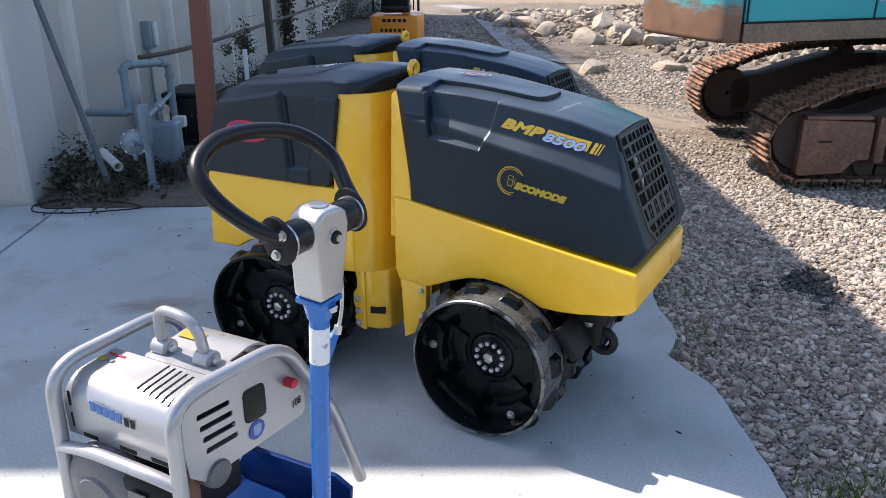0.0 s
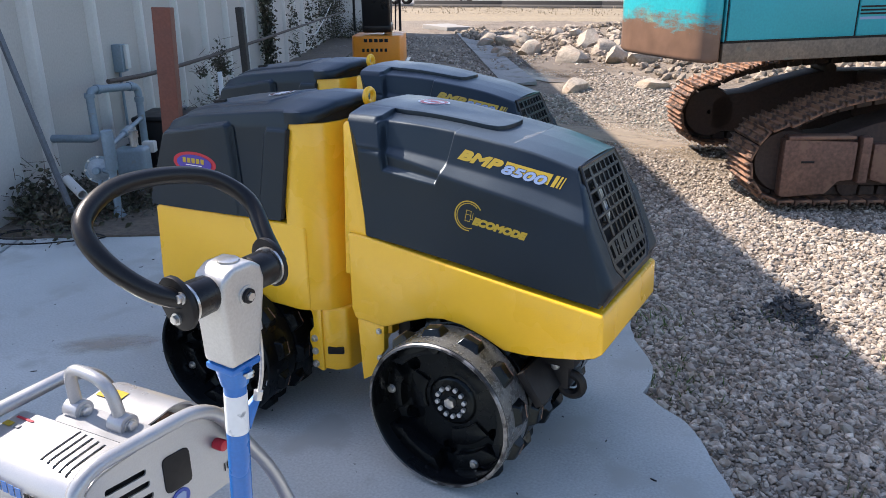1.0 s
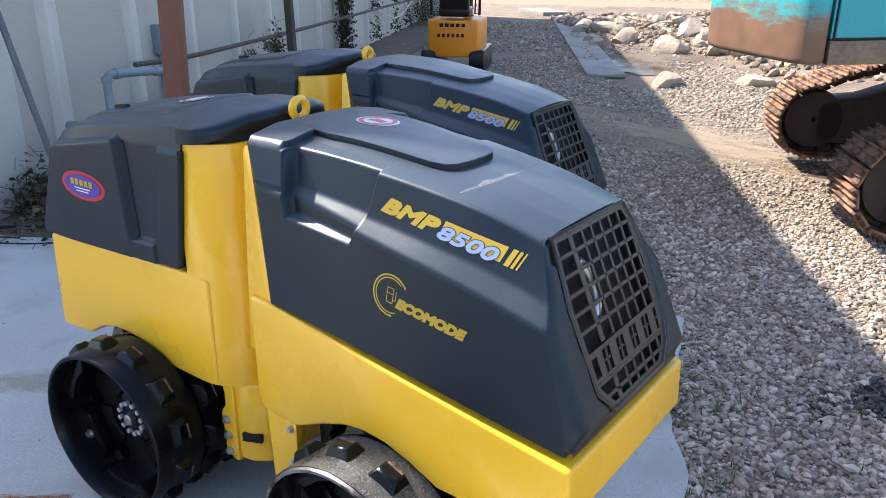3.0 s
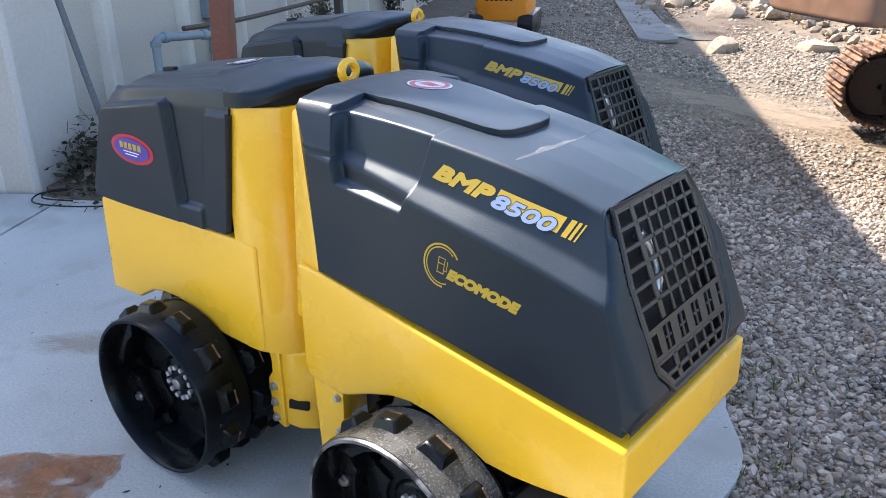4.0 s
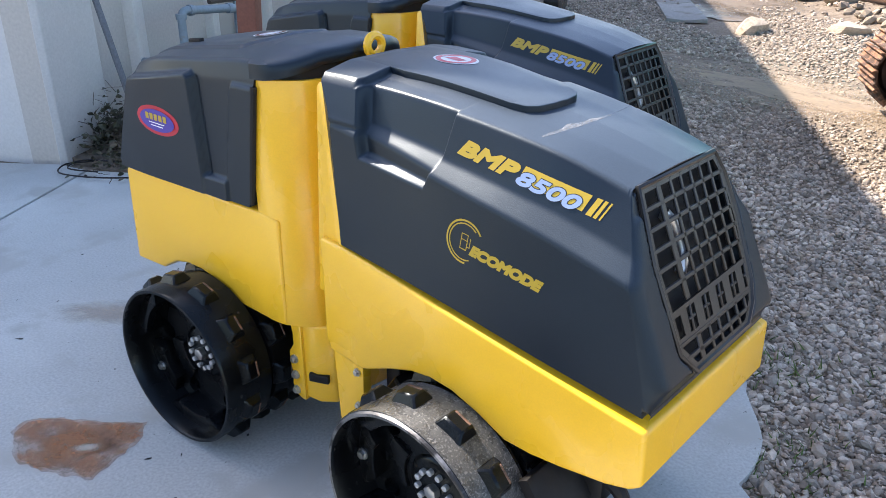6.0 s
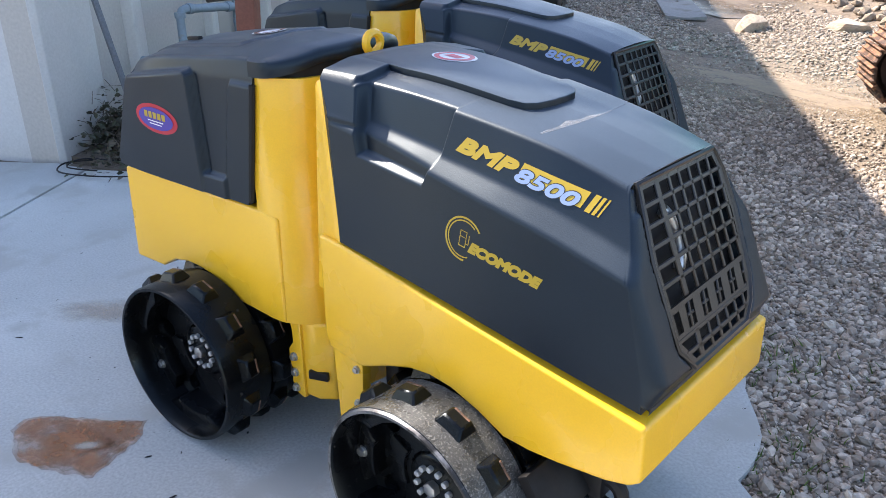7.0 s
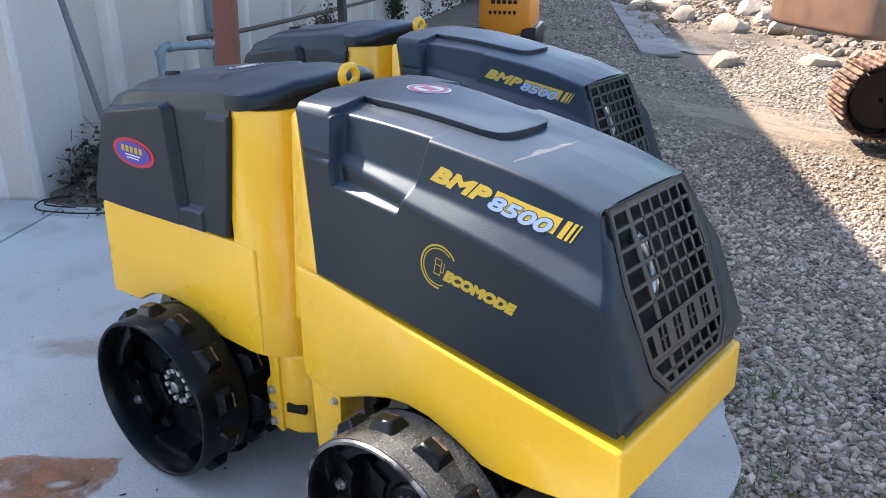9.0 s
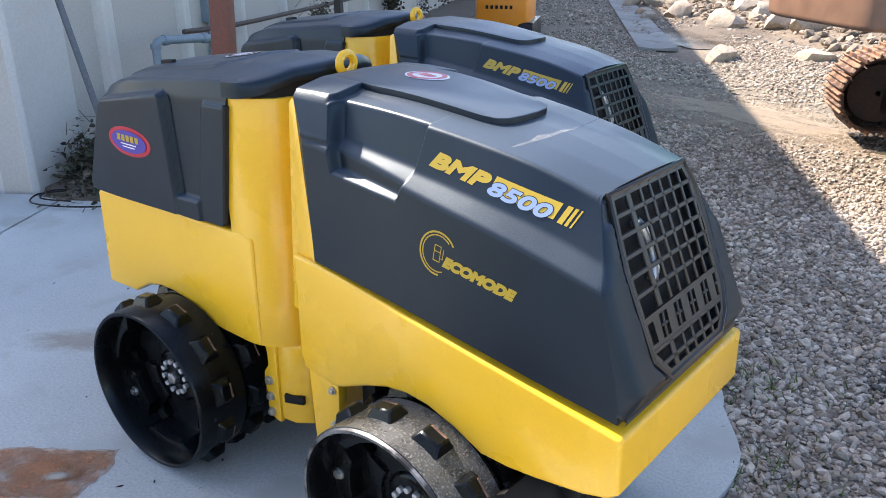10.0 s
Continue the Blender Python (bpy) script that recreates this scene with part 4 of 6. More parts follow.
    lay(bars, M_YPRINT, "sticker_mark", "", 0.004)
    b2 = flat([(-0.036, -0.009), (0.036, -0.009), (0.036, -0.006), (-0.036, -0.006)])
    flat([(-0.028, -0.017), (0.028, -0.017), (0.028, -0.014), (-0.028, -0.014)], b2)
    lay(b2, M_WHITE, "sticker_small_print", "", 0.004)
    for bm_, mat, lab, lift in ((disc(0, 0, 0.05, 0.045), M_WHITE, "faded round sticker", 0.002), (arc_band(0, 0, 0.032, 0.042, 0, 360), M_BROWN, "", 0.003)):
        part("sticker", on_surface(bm_, rt, (-0.33, -0.03, 1.4), (1, 0, 0), (0, 1, 0), (0, 0, -1), lift), mat, rh, lab, 0)
    part("hood_catch", box((-0.535, -0.12, 1.150), (0.05, 0.016, 0.014), 0.003, rot=pose(0, 0, 0, 0, -6, 0)), M_DARK, rh, "small black catch")
    return rh


def make_roller():
    r = thing("trench_roller", "yellow and black articulated trench roller with padfoot drums on the slab", "roller")
    # front chassis: side profile, x forward from the joint
    arch = [(0.225, 0.452), (0.25, 0.460), (0.33, 0.496), (0.40, 0.521), (0.46, 0.530), (0.525, 0.525), (0.60, 0.502), (0.672, 0.470), (0.74, 0.470), (0.81, 0.478), (0.915, 0.496), (0.965, 0.512)]
    prof = [(0.098, 0.50), (0.112, 0.462)] + arch + [(0.988, 0.530), (0.984, 0.648), (0.965, 0.652), (0.180, 0.764), (0.098, 0.770)]
    body = prism(prof, -0.277, 0.277, "y", 0.0)
    bevel(body, 0.009, 3, 22)
    fin = prism([(0.078, 0.62), (0.175, 0.62), (0.166, 0.80), (0.146, 1.045), (0.133, 1.086), (0.116, 1.112), (0.098, 1.130), (0.084, 1.134), (0.075, 1.122)], -0.272, 0.272, "y", 0.006, 2)
    for v in fin.verts:
        v.co.y *= 1 - 0.125 * max(v.co.z - 0.76, 0) / 0.37
    part("joint_frame", fin, M_YELLOW, r, "upright yellow frame plate behind the hood")
    part("front_chassis", body, M_YELLOW, r, "yellow painted front frame")
    for s in (-1, 1):
        tab = [(0.115, 0.47), (0.128, 0.225), (0.175, 0.255), (0.20, 0.33), (0.222, 0.36), (0.225, 0.47)]
        part("side_tab", prism(tab, min(s * 0.268, s * 0.24), max(s * 0.268, s * 0.24), "y", 0.003), M_YELLOW, r)
        for z in (0.33, 0.43):
            part("bolt", hexbolt((0.205, s * 0.27, z), (0, s, 0), 0.008), M_STEEL, r)
    make_front_hood(r)
    # rear half, turned at the joint
    prof = [(-0.812, 0.458), (-0.676, 0.457), (-0.655, 0.472), (-0.61, 0.496), (-0.55, 0.507), (-0.49, 0.505), (-0.428, 0.492), (-0.38, 0.470), (-0.323, 0.443), (-0.18, 0.430), (-0.130, 0.434), (-0.130, 0.745), (-0.19, 0.757), (-0.775, 0.770), (-0.796, 0.760)]
    o = part("rear_chassis", prism(prof, -0.240, 0.240, "y", 0.010, 3, 28), M_YELLOW, r, "yellow painted rear frame")
    o.matrix_basis = REAR
    wrap = [(-0.200, -0.2400), (-0.165, -0.2402), (-0.150, -0.2398), (-0.136, -0.2375), (-0.118, -0.2310), (-0.085, -0.217), (-0.045, -0.188), (-0.022, -0.13), (-0.014, -0.06), (-0.012, 0)]
    wrap = wrap + [(x, -y) for x, y in reversed(wrap[:-1])]
    column = prism(wrap, 0.434, 1.110, "z", 0.004, 2, 60)
    for v in column.verts:
        if v.co.z > 0.8:
            v.co.x -= 0.012
            v.co.y *= 0.975
    o = part("joint_column", column, M_YELLOW, r, "rounded yellow sheet column at the joint")
    o.matrix_basis = REAR
    # near-black block put in to darken the gap under the hood lip
    o = part("column_seal", prism([(x - 0.022, y * 0.945) for x, y in wrap], 1.08, 1.145, "z", 0.003, 1, 60), M_GAPBLACK, r, "black block added as shade in the gap between column and hood")
    o.matrix_basis = REAR
    o = part("joint_skirt", prism([(-0.12, -0.207), (-0.06, -0.203), (-0.015, -0.175), (0.02, 0), (-0.015, 0.175), (-0.06, 0.203), (-0.12, 0.207)], 0.188, 0.44, "z", 0.012, 3, 30), M_YELLOW, r, "yellow joint bracket")
    o.matrix_basis = REAR
    for s in (-1, 1):
        q = part("slot", box((-0.058, s * 0.2005, 0.272), (0.060, 0.014, 0.026), 0.003, rot=pose(0, 0, 0, 0, 0, s * -18)), M_DARK, r, "black slot")
        q.matrix_basis = REAR
        q = part("bracket_plate", prism([(-0.150, 0.44), (-0.140, 0.40), (-0.140, 0.36), (-0.158, 0.335), (-0.160, 0.300), (-0.150, 0.262), (-0.155, 0.225), (-0.145, 0.195), (-0.118, 0.184), (-0.105, 0.184), (-0.105, 0.44)], min(s * 0.215, s * 0.196), max(s * 0.215, s * 0.196), "y", 0.004), M_YELLOW, r)
        q.matrix_basis = REAR
        for z in (0.211, 0.262, 0.314):
            q = part("bolt", hexbolt((-0.137, s * 0.216, z), (0, s, 0), 0.010), M_STEEL, r)
            q.matrix_basis = REAR
    part("well_plate", box((0.268, 0, 0.40), (0.05, 0.42, 0.20), 0.01), M_DARK, r, "dark plate inside the drum arch")
    part("well_plate", box((0.70, 0, 0.47), (0.05, 0.42, 0.10), 0.01), M_DARK, r)
    # hinge between the halves
    part("hinge", box((0.08, 0, 0.42), (0.16, 0.24, 0.16), 0.02), M_YELLOW, r)
    part("hinge_post", box((0.075, 0, 0.78), (0.09, 0.26, 0.5), 0.02), M_YELLOW, r)
    make_rear_hood(r)
    # lifting eye
    eye = tube([(0.016, 0.024 * math.cos(a), 1.178 + 0.024 * math.sin(a)) for a in (2 * math.pi * k / 20 for k in range(20))], 0.011, 8, True)
    le = part("lifting_eye", eye, M_YELLOW, r, "yellow lifting eye")
    part("eye_post", rod((0.018, 0, 1.03), (0.016, 0, 1.158), 0.014, 10), M_YELLOW, le)
    # drums
    for base, worn, half, turn in ((pose(DRUM_X, 0, DRUM_Z), True, 0.052, 10.0), (REAR @ pose(-0.452, 0, DRUM_Z - 0.006) @ Matrix.Scale(0.985, 4), False, 0.040, 41.0)):
        for flip in (False, True):
            drum_parts(r, base @ pose(0, half if flip else -half, 0), flip, worn, turn)
        part("axle_box", box((0, 0, 0.03), (0.24, 0.10, 0.22), 0.02), M_DARK, r).matrix_basis = base
    # tow eye and scraper at the front
    part("front_crossbeam", box((0.80, 0, 0.45), (0.14, 0.34, 0.10), 0.015), M_DARK, r)
    tow = tube([(0.845 + 0.036 * math.cos(a), -0.12, 0.325 + 0.036 * math.sin(a)) for a in (2 * math.pi * k / 16 for k in range(16))], 0.017, 8, True)
    part("tow_eye", tow, M_DARK, r, "black tow eye")
    part("tow_bracket", box((0.80, -0.12, 0.37), (0.09, 0.06, 0.11), 0.01), M_DARK, r)
    part("bolt", hexbolt((0.80, -0.152, 0.395), (0, -1, 0), 0.011), M_STEEL, r)
    part("scraper", box((0.775, 0, 0.37), (0.03, 0.60, 0.12), 0.006, rot=pose(0, 0, 0, 0, -35, 0)), M_DARK, r)
    return r


roller = make_roller()
roller.matrix_basis = pose(-1.2, 2.73, 0)
tagged(roller, group="parked trench rollers")
second = copy_thing(roller, pose(-1.907, 3.762, 0, 0, 0, 4.0))
tagged(second, "yellow and black articulated trench roller parked behind another")
for ob in [q for p in second.children for q in p.children if q.name.startswith(("sticker", "scuff", "dealer_sticker"))]:
    bpy.data.objects.remove(ob)


# ---- the plate compactor ----
def make_compactor():
    c = thing("plate_compactor", "silver and blue vibrating plate compactor with a black loop handle", "compactor")
    x0, x1, y0, y1 = -1.19, -0.835, 1.235, 1.60
    z = 0.665
    for x, dz in ((x0, 0.0), (x1, 0.015)):
        pts = rounded([(x + 0.015, y0 - 0.02, 0.03), (x, y0, 0.35), (x, y0 + 0.005, z + 0.02 + dz), (x, 1.58, z + 0.018 - dz), (x, 1.715 + 2.6 * dz, 0.365), (x, 1.83 + 2.6 * dz, 0.03)], 0.085, 8)
        part("tube_frame", tube(pts, 0.0165, 12), M_SILVER, c, "silver bent tube frame")
    y1 = 1.60
    part("cross_tube", tube(rounded([(x0, y0, 0.47), (x0 + 0.10, y0 - 0.012, 0.50), (x1 - 0.06, y0 - 0.012, 0.50), (x1, y0, 0.48)], 0.05), 0.015, 10), M_SILVER, c)
    # sheet cover: curved over the front, running between the loops
    arc = [(y0 + 0.022, 0.50), (y0 + 0.022, 0.575)]
    for k in range(9):
        a = radians(180 - 90 * k / 8)
        arc.append((y0 + 0.022 + 0.068 + 0.068 * math.cos(a), 0.575 + 0.075 * math.sin(a)))
    arc += [(1.404, 0.655), (1.404, 0.652)]
    inner = [(y + 0.004, zz - 0.004) for y, zz in reversed(arc)]
    b = prism(arc + inner, x0 + 0.004, x1 - 0.02, "x", 0.0)
    slots = []
    for k in range(6):
        slots.append(box((-1.004 + 0.0208 * k, 1.352 - 0.003 * k, 0.64), (0.0075, 0.096, 0.12), 0.0, rot=pose(0, 0, 0, 0, 0, 2)))
    b = cut(b, slots)
    part("cover", b, M_SILVER, c, "silver sheet metal cover", 30)
    part("cover_rear", prism([(x0 + 0.10, 1.4055), (x1 - 0.02, 1.4055), (x1 - 0.02, 1.476), (-1.108, 1.476), (-1.098, 1.455), (-1.094, 1.435), (-1.098, 1.42)], 0.651, 0.655, "z", 0.0), M_SILVER, c, "rear sheet of the cover round an opening", 30)
    for xx, zz, ln in ((x0 + 0.075, 0.508, 0.045), (x0 + 0.19, 0.508, 0.05), (x1 - 0.07, 0.508, 0.055)):
        part("cover_slot", box((xx, y0 + 0.0225, zz), (ln, 0.003, 0.012), 0.001), M_DARK, c)
    for zz in (0.54, 0.60):
        part("cover_slot", box((x0 + 0.024, y0 + 0.0225, zz), (0.007, 0.003, 0.04), 0.001), M_DARK, c)
    for zz in (0.55, 0.60):
        part("cover_slot", box((x1 - 0.026, y0 + 0.0225, zz), (0.008, 0.003, 0.05), 0.001), M_DARK, c)
    part("under_cover", box((-1.01, 1.43, 0.56), (0.28, 0.28, 0.12), 0.02), M_DARK, c)
    # round exhaust guard behind the cover
    sheet = [(1.479, 0.652)] + [(1.545 + 0.085 * math.sin(radians(a)), 0.575 + 0.085 * math.cos(radians(a))) for a in range(-15, 106, 10)]
    part("exhaust_guard", prism(sheet + [(y - 0.003, zz - 0.005) for y, zz in reversed(sheet)], -1.105, -0.905, "x", 0.0), M_SILVER, c, "curved silver exhaust guard", 30)
    part("muffler", rod((-1.09, 1.535, 0.585), (-0.925, 1.535, 0.585), 0.05, 20, bev=0.006), M_TIP, c, "heat-browned muffler")
    part("warning_label", box((-1.062, 1.528, 0.6607), (0.068, 0.032, 0.0008), 0.0, rot=pose(0, 0, 0, 5, 0, 0)), M_YPRINT, c, "yellow label")
    part("warning_label", box((-1.150, 1.382, 0.6557), (0.05, 0.006, 0.0008), 0.0, rot=pose(0, 0, 0, 3, 0, 0)), M_RED, c)
    part("warning_label", box((-1.170, 1.358, 0.6545), (0.024, 0.014, 0.0008), 0.0, rot=pose(0, 0, 0, 4, 0, 0)), M_YPRINT, c)
    part("warning_label", box((-1.142, 1.358, 0.6545), (0.014, 0.010, 0.0008), 0.0, rot=pose(0, 0, 0, 4, 0, 0)), M_BAR, c)
    # end panel with slots, window, knob
    pan = [(y0 + 0.035, 0.575), (y0 + 0.045, 0.63), (y0 + 0.075, 0.652), (y0 + 0.15, 0.656), (1.60, 0.632), (1.645, 0.61), (1.67, 0.56), (1.668, 0.41), (1.655, 0.398), (y0 + 0.085, 0.425), (y0 + 0.05, 0.46)]
    b = prism(pan, x1 - 0.024, x1 - 0.020, "x", 0.0)
    tools = []
    for k in range(4):
        tools.append(box((x1 - 0.022, 1.368 + 0.005 * k, 0.594 - 0.0335 * k), (0.1, 0.098, 0.015), 0.006, 3, rot=pose(0, 0, 0, -8, 0, 0)))
    tools.append(box((x1 - 0.022, 1.492, 0.537), (0.1, 0.058, 0.080), 0.0, rot=pose(0, 0, 0, -8, 0, 0)))
    b = cut(b, tools)
    part("end_panel", b, M_SILVER, c, "silver slotted end panel", 30)
    part("window", prism([(1.492 + 0.036 * sy * a, 0.537 - 0.14 * 0.036 * sy * a + 0.048 * sz * b_) for sy, sz, ab in ((1, 1, ((1, 0.7), (0.9, 0.92), (0.65, 1))), (-1, 1, ((0.65, 1), (0.9, 0.92), (1, 0.7))), (-1, -1, ((1, 0.7), (0.9, 0.92), (0.65, 1))), (1, -1, ((0.65, 1), (0.9, 0.92), (1, 0.7)))) for a, b_ in ab], x1 - 0.027, x1 - 0.0175, "x", 0.001), M_DARK, c, "dark display window")
    part("stop_button", rod((x1 - 0.02, 1.605, 0.535), (x1 + 0.008, 1.605, 0.535), 0.014, 14, bev=0.004), M_RED, c, "red stop button")
    mark = rod((x1 - 0.020, 1.490, 0.460), (x1 - 0.0175, 1.490, 0.460), 0.026, 28)
    part("ear_guard_sign", mark, M_SIGN, c, "round blue mandatory sign")
    part("sign_symbol", prism([(1.478, 0.450), (1.490, 0.443), (1.502, 0.449), (1.505, 0.469), (1.498, 0.476), (1.482, 0.477), (1.476, 0.471)], x1 - 0.0175, x1 - 0.0165, "x", 0.0), M_PALE, c)
    num = letters("108", 0.03, 0.0, 0.0006, fit=(0.032, 0.024))
    bmesh.ops.transform(num, matrix=Matrix(((0, 0, 1, x1 - 0.0185), (1, 0, 0, 1.622), (0, 1, 0, 0.440), (0, 0, 0, 1))), verts=num.verts)
    part("number", num, M_DARK, c, "black number")
    # maker's word as plain bars
    bars = bmesh.new()
    for k in range(5):
        box((-1.093 + 0.0195 * k, y0 + 0.0219, 0.600 - 0.002 * k), (0.015, 0.0008, 0.028), 0.0, bm=bars)
    part("maker_mark", bars, M_BLUE, c, "blue maker mark")
    bars = bmesh.new()
    for k in range(2):
        box((-0.992 + 0.018 * k, y0 + 0.0219, 0.588), (0.013, 0.0008, 0.024), 0.0, bm=bars)
    part("maker_mark", bars, M_DARK, c)
    # lifting handle
    hx0, hx1, hy = -1.075, -0.944, 1.450
    hp = rounded([(hx0, hy, 0.665), (hx0 + 0.004, hy - 0.008, 0.785), (hx1 - 0.012, hy - 0.008, 0.768), (hx1, hy, 0.665)], 0.05, 8)
    part("lifting_handle", tube(hp, 0.013, 10), M_SILVER, c, "silver lifting handle")
    for x in (hx0, hx1):
        part("lug", rod((x - 0.02, hy, 0.665), (x + 0.022, hy, 0.665), 0.024, 16, bev=0.003), M_SILVER, c)
        part("bolt", hexbolt((x + 0.022, hy, 0.665), (1, 0, 0), 0.011), M_STEEL, c)
    # engine below
    part("engine_cover", lathe([(0.001, 0.0), (0.001, 0.062), (0.052, 0.062), (0.058, 0.055), (0.088, 0.052), (0.112, 0.038), (0.125, 0.01), (0.125, 0.0)], pose(-1.07, y0 + 0.035, 0.375, 90, 0, 0), 36), M_GREYCAST, c, "grey engine starter cover")
    part("tank_label", box((-0.945, y0 - 0.018, 0.40), (0.05, 0.003, 0.075), 0.0), M_GREYCAST, c, "grey printed label")
    part("engine_cowl", box((-0.955, y0 + 0.04, 0.38), (0.13, 0.10, 0.17), 0.03, 3), M_DARK, c, "dark engine cowl")
    part("hot_guard", box((-0.895, y0 + 0.07, 0.40), (0.03, 0.05, 0.11), 0.008), M_RUST, c, "rusty brown bracket")
    part("engine_block", box((-1.03, 1.39, 0.34), (0.20, 0.24, 0.20), 0.02), M_DARK, c)
    part("fuel_cap", rod((-0.89, 1.36, 0.42), (-0.845, 1.36, 0.42), 0.036, 24, bev=0.012), M_GREYCAST, c)
    # base plate
    part("base_plate", prism([(-1.32, 0.12), (-1.25, -0.02), (-1.18, -0.054), (-0.80, -0.054), (-0.70, -0.03), (-0.64, 0.07), (-0.67, 0.08), (-0.74, 0.0), (-0.81, -0.01), (-1.16, -0.01), (-1.24, 0.04), (-1.30, 0.13)], 1.18, 1.78, "y", 0.004), M_NAVY, c, "dark blue base plate")
    for y in (1.20, 1.76):
        part("side_bracket", prism([(-1.22, -0.03), (-0.80, -0.03), (-0.79, 0.09), (-0.84, 0.12), (-1.15, 0.12)], y - 0.008, y + 0.008, "y", 0.003), M_NAVY, c)
    BM = pose(-0.997, 1.359, 0.051, 0, 0, 3) @ Matrix.Diagonal((1.049, 1.059, 0.937, 1)) @ pose(-0.0 + 1.0125, -1.4175, 0)
    body = list(c.children)
    for o in body:
        o.matrix_basis = BM @ o.matrix_basis
    # pole and head
    foot, neck = Vector((-0.653, 1.415, -0.03)), Vector((-0.592, 1.412, 0.885))
    ax = (neck - foot).normalized()
    part("pole", rod(foot, neck, 0.0215, 20), M_BLUE, c, "blue steering pole")
    part("pole_label", rod(neck - ax * 0.135, neck - ax * 0.05, 0.0222, 20), M_LABEL, c, "worn white label")
    part("collar", rod(neck - ax * 0.03, neck + ax * 0.012, 0.0255, 20, r2=0.036), M_BLUE, c)
    H = Matrix.Translation(neck) @ Matrix(((0.989, 0.0, ax.x, 0), (0.0, 1.0, ax.y, 0), (-ax.x, 0.0, ax.z, 0), (0, 0, 0, 1)))
    part("head", prism([(-0.038, 0.024), (0.038, 0.024), (0.045, 0.09), (0.053, 0.15), (0.055, 0.175), (0.046, 0.203), (0.022, 0.217), (-0.022, 0.217), (-0.046, 0.203), (-0.055, 0.175), (-0.053, 0.15), (-0.045, 0.09)], -0.036, 0.036, "x", 0.012, 4), M_ALU, c, "cast aluminium handle head").matrix_basis = H
    part("head_cap", rod((0, 0, 0.214), (0, 0, 0.2205), 0.020, 20, bev=0.002), M_STEEL, c, "round screw on the head").matrix_basis = H
    part("head_flange", box((0.0, 0, 0.015), (0.068, 0.074, 0.014), 0.005, 2), M_BLUE, c, "blue flange under the head").matrix_basis = H
    part("flange_bolt", hexbolt((0.036, 0.0, 0.002), (0.5, 0, -1), 0.008), M_STEEL, c).matrix_basis = H
    part("head_boss", rod((0.030, 0.004, 0.158), (0.0395, 0.004, 0.158), 0.019, 22, bev=0.004), M_ALU, c).matrix_basis = H
    part("head_bolt", rod((0.036, 0.004, 0.158), (0.046, 0.004, 0.158), 0.014, 18, bev=0.002), M_DARK, c).matrix_basis = H
    part("head_bolt_core", rod((0.044, 0.004, 0.158), (0.050, 0.004, 0.158), 0.008, 6), M_STEEL, c).matrix_basis = H
    for s in (-1, 1):
        part("rubber_buffer", rod((0, s * 0.05, 0.172), (0, s * 0.10, 0.172), 0.034, 24, bev=0.004), M_RUBBER, c, "black rubber buffer").matrix_basis = H
        part("buffer_plate", rod((0, s * 0.10, 0.172), (0, s * 0.105, 0.172), 0.037, 24), M_STEEL, c).matrix_basis = H
        pl = prism([(-0.004 + 0.040 * math.cos(radians(a)) - 0.010 * math.sin(radians(a)), 0.176 + 0.046 * math.sin(radians(a))) for a in range(0, 360, 20)], min(s * 0.106, s * 0.118), max(s * 0.106, s * 0.118), "y", 0.003)
        part("handle_plate", pl, M_DARK, c).matrix_basis = H
        for q in ((0.012, 0.192), (-0.003, 0.150)):
            part("bolt", hexbolt((q[0], s * 0.118, q[1]), (0, s, 0), 0.008), M_STEEL, c).matrix_basis = H
    A, f = Vector((-0.57, 0, 1.06)), Vector((-0.71, 0, 0.70)).normalized()
    ring = [(1.318, 0.0), (1.262, 0.045), (1.228, 0.12), (1.232, 0.19), (1.29, 0.232), (1.362, 0.247), (1.46, 0.237), (1.535, 0.205), (1.572, 0.14), (1.548, 0.06), (1.532, 0.0)]
    path = smooth_path([A + f * d + Vector((0, y, 0)) for y, d in ring], 5)
    part("loop_handle", tube(path, 0.0165, 12), M_RUBBER, c, "black padded loop handle")
    part("cable", tube(smooth_path([neck + Vector((0.012, 0.05, 0.13)), neck + Vector((0.014, 0.060, 0.04)), neck + Vector((0.012, 0.058, -0.03)), neck + Vector((0.008, 0.048, -0.075))], 6), 0.0042, 8), M_STEEL, c, "grey control cable")
    part("cable_sleeve", rod(neck + Vector((0.012, 0.050, 0.20)), neck + Vector((0.014, 0.058, 0.06)), 0.008, 10), M_ALU, c)
    part("cable_fitting", box(neck + Vector((0.012, 0.050, 0.155)), (0.022, 0.018, 0.06), 0.006, 2), M_ALU, c)
    part("cable_nut", rod(neck + Vector((0.008, 0.049, -0.068)), neck + Vector((0.006, 0.044, -0.086)), 0.010, 6, bev=0.001), M_STEEL, c, "bright cable nut")
    part("cable_bracket", prism([(0.018, -0.090), (0.052, -0.078), (0.056, -0.088), (0.020, -0.140)], -0.006, 0.006, "x", 0.002), M_BLUE, c, "blue cable bracket").matrix_basis = Matrix.Translation(neck)
    for o in c.children:
        if o not in body:
            o.matrix_basis = Matrix.Translation((0.0165, 0.0124, 0.0483)) @ Matrix.Scale(0.968, 4) @ o.matrix_basis
    return c


make_compactor()


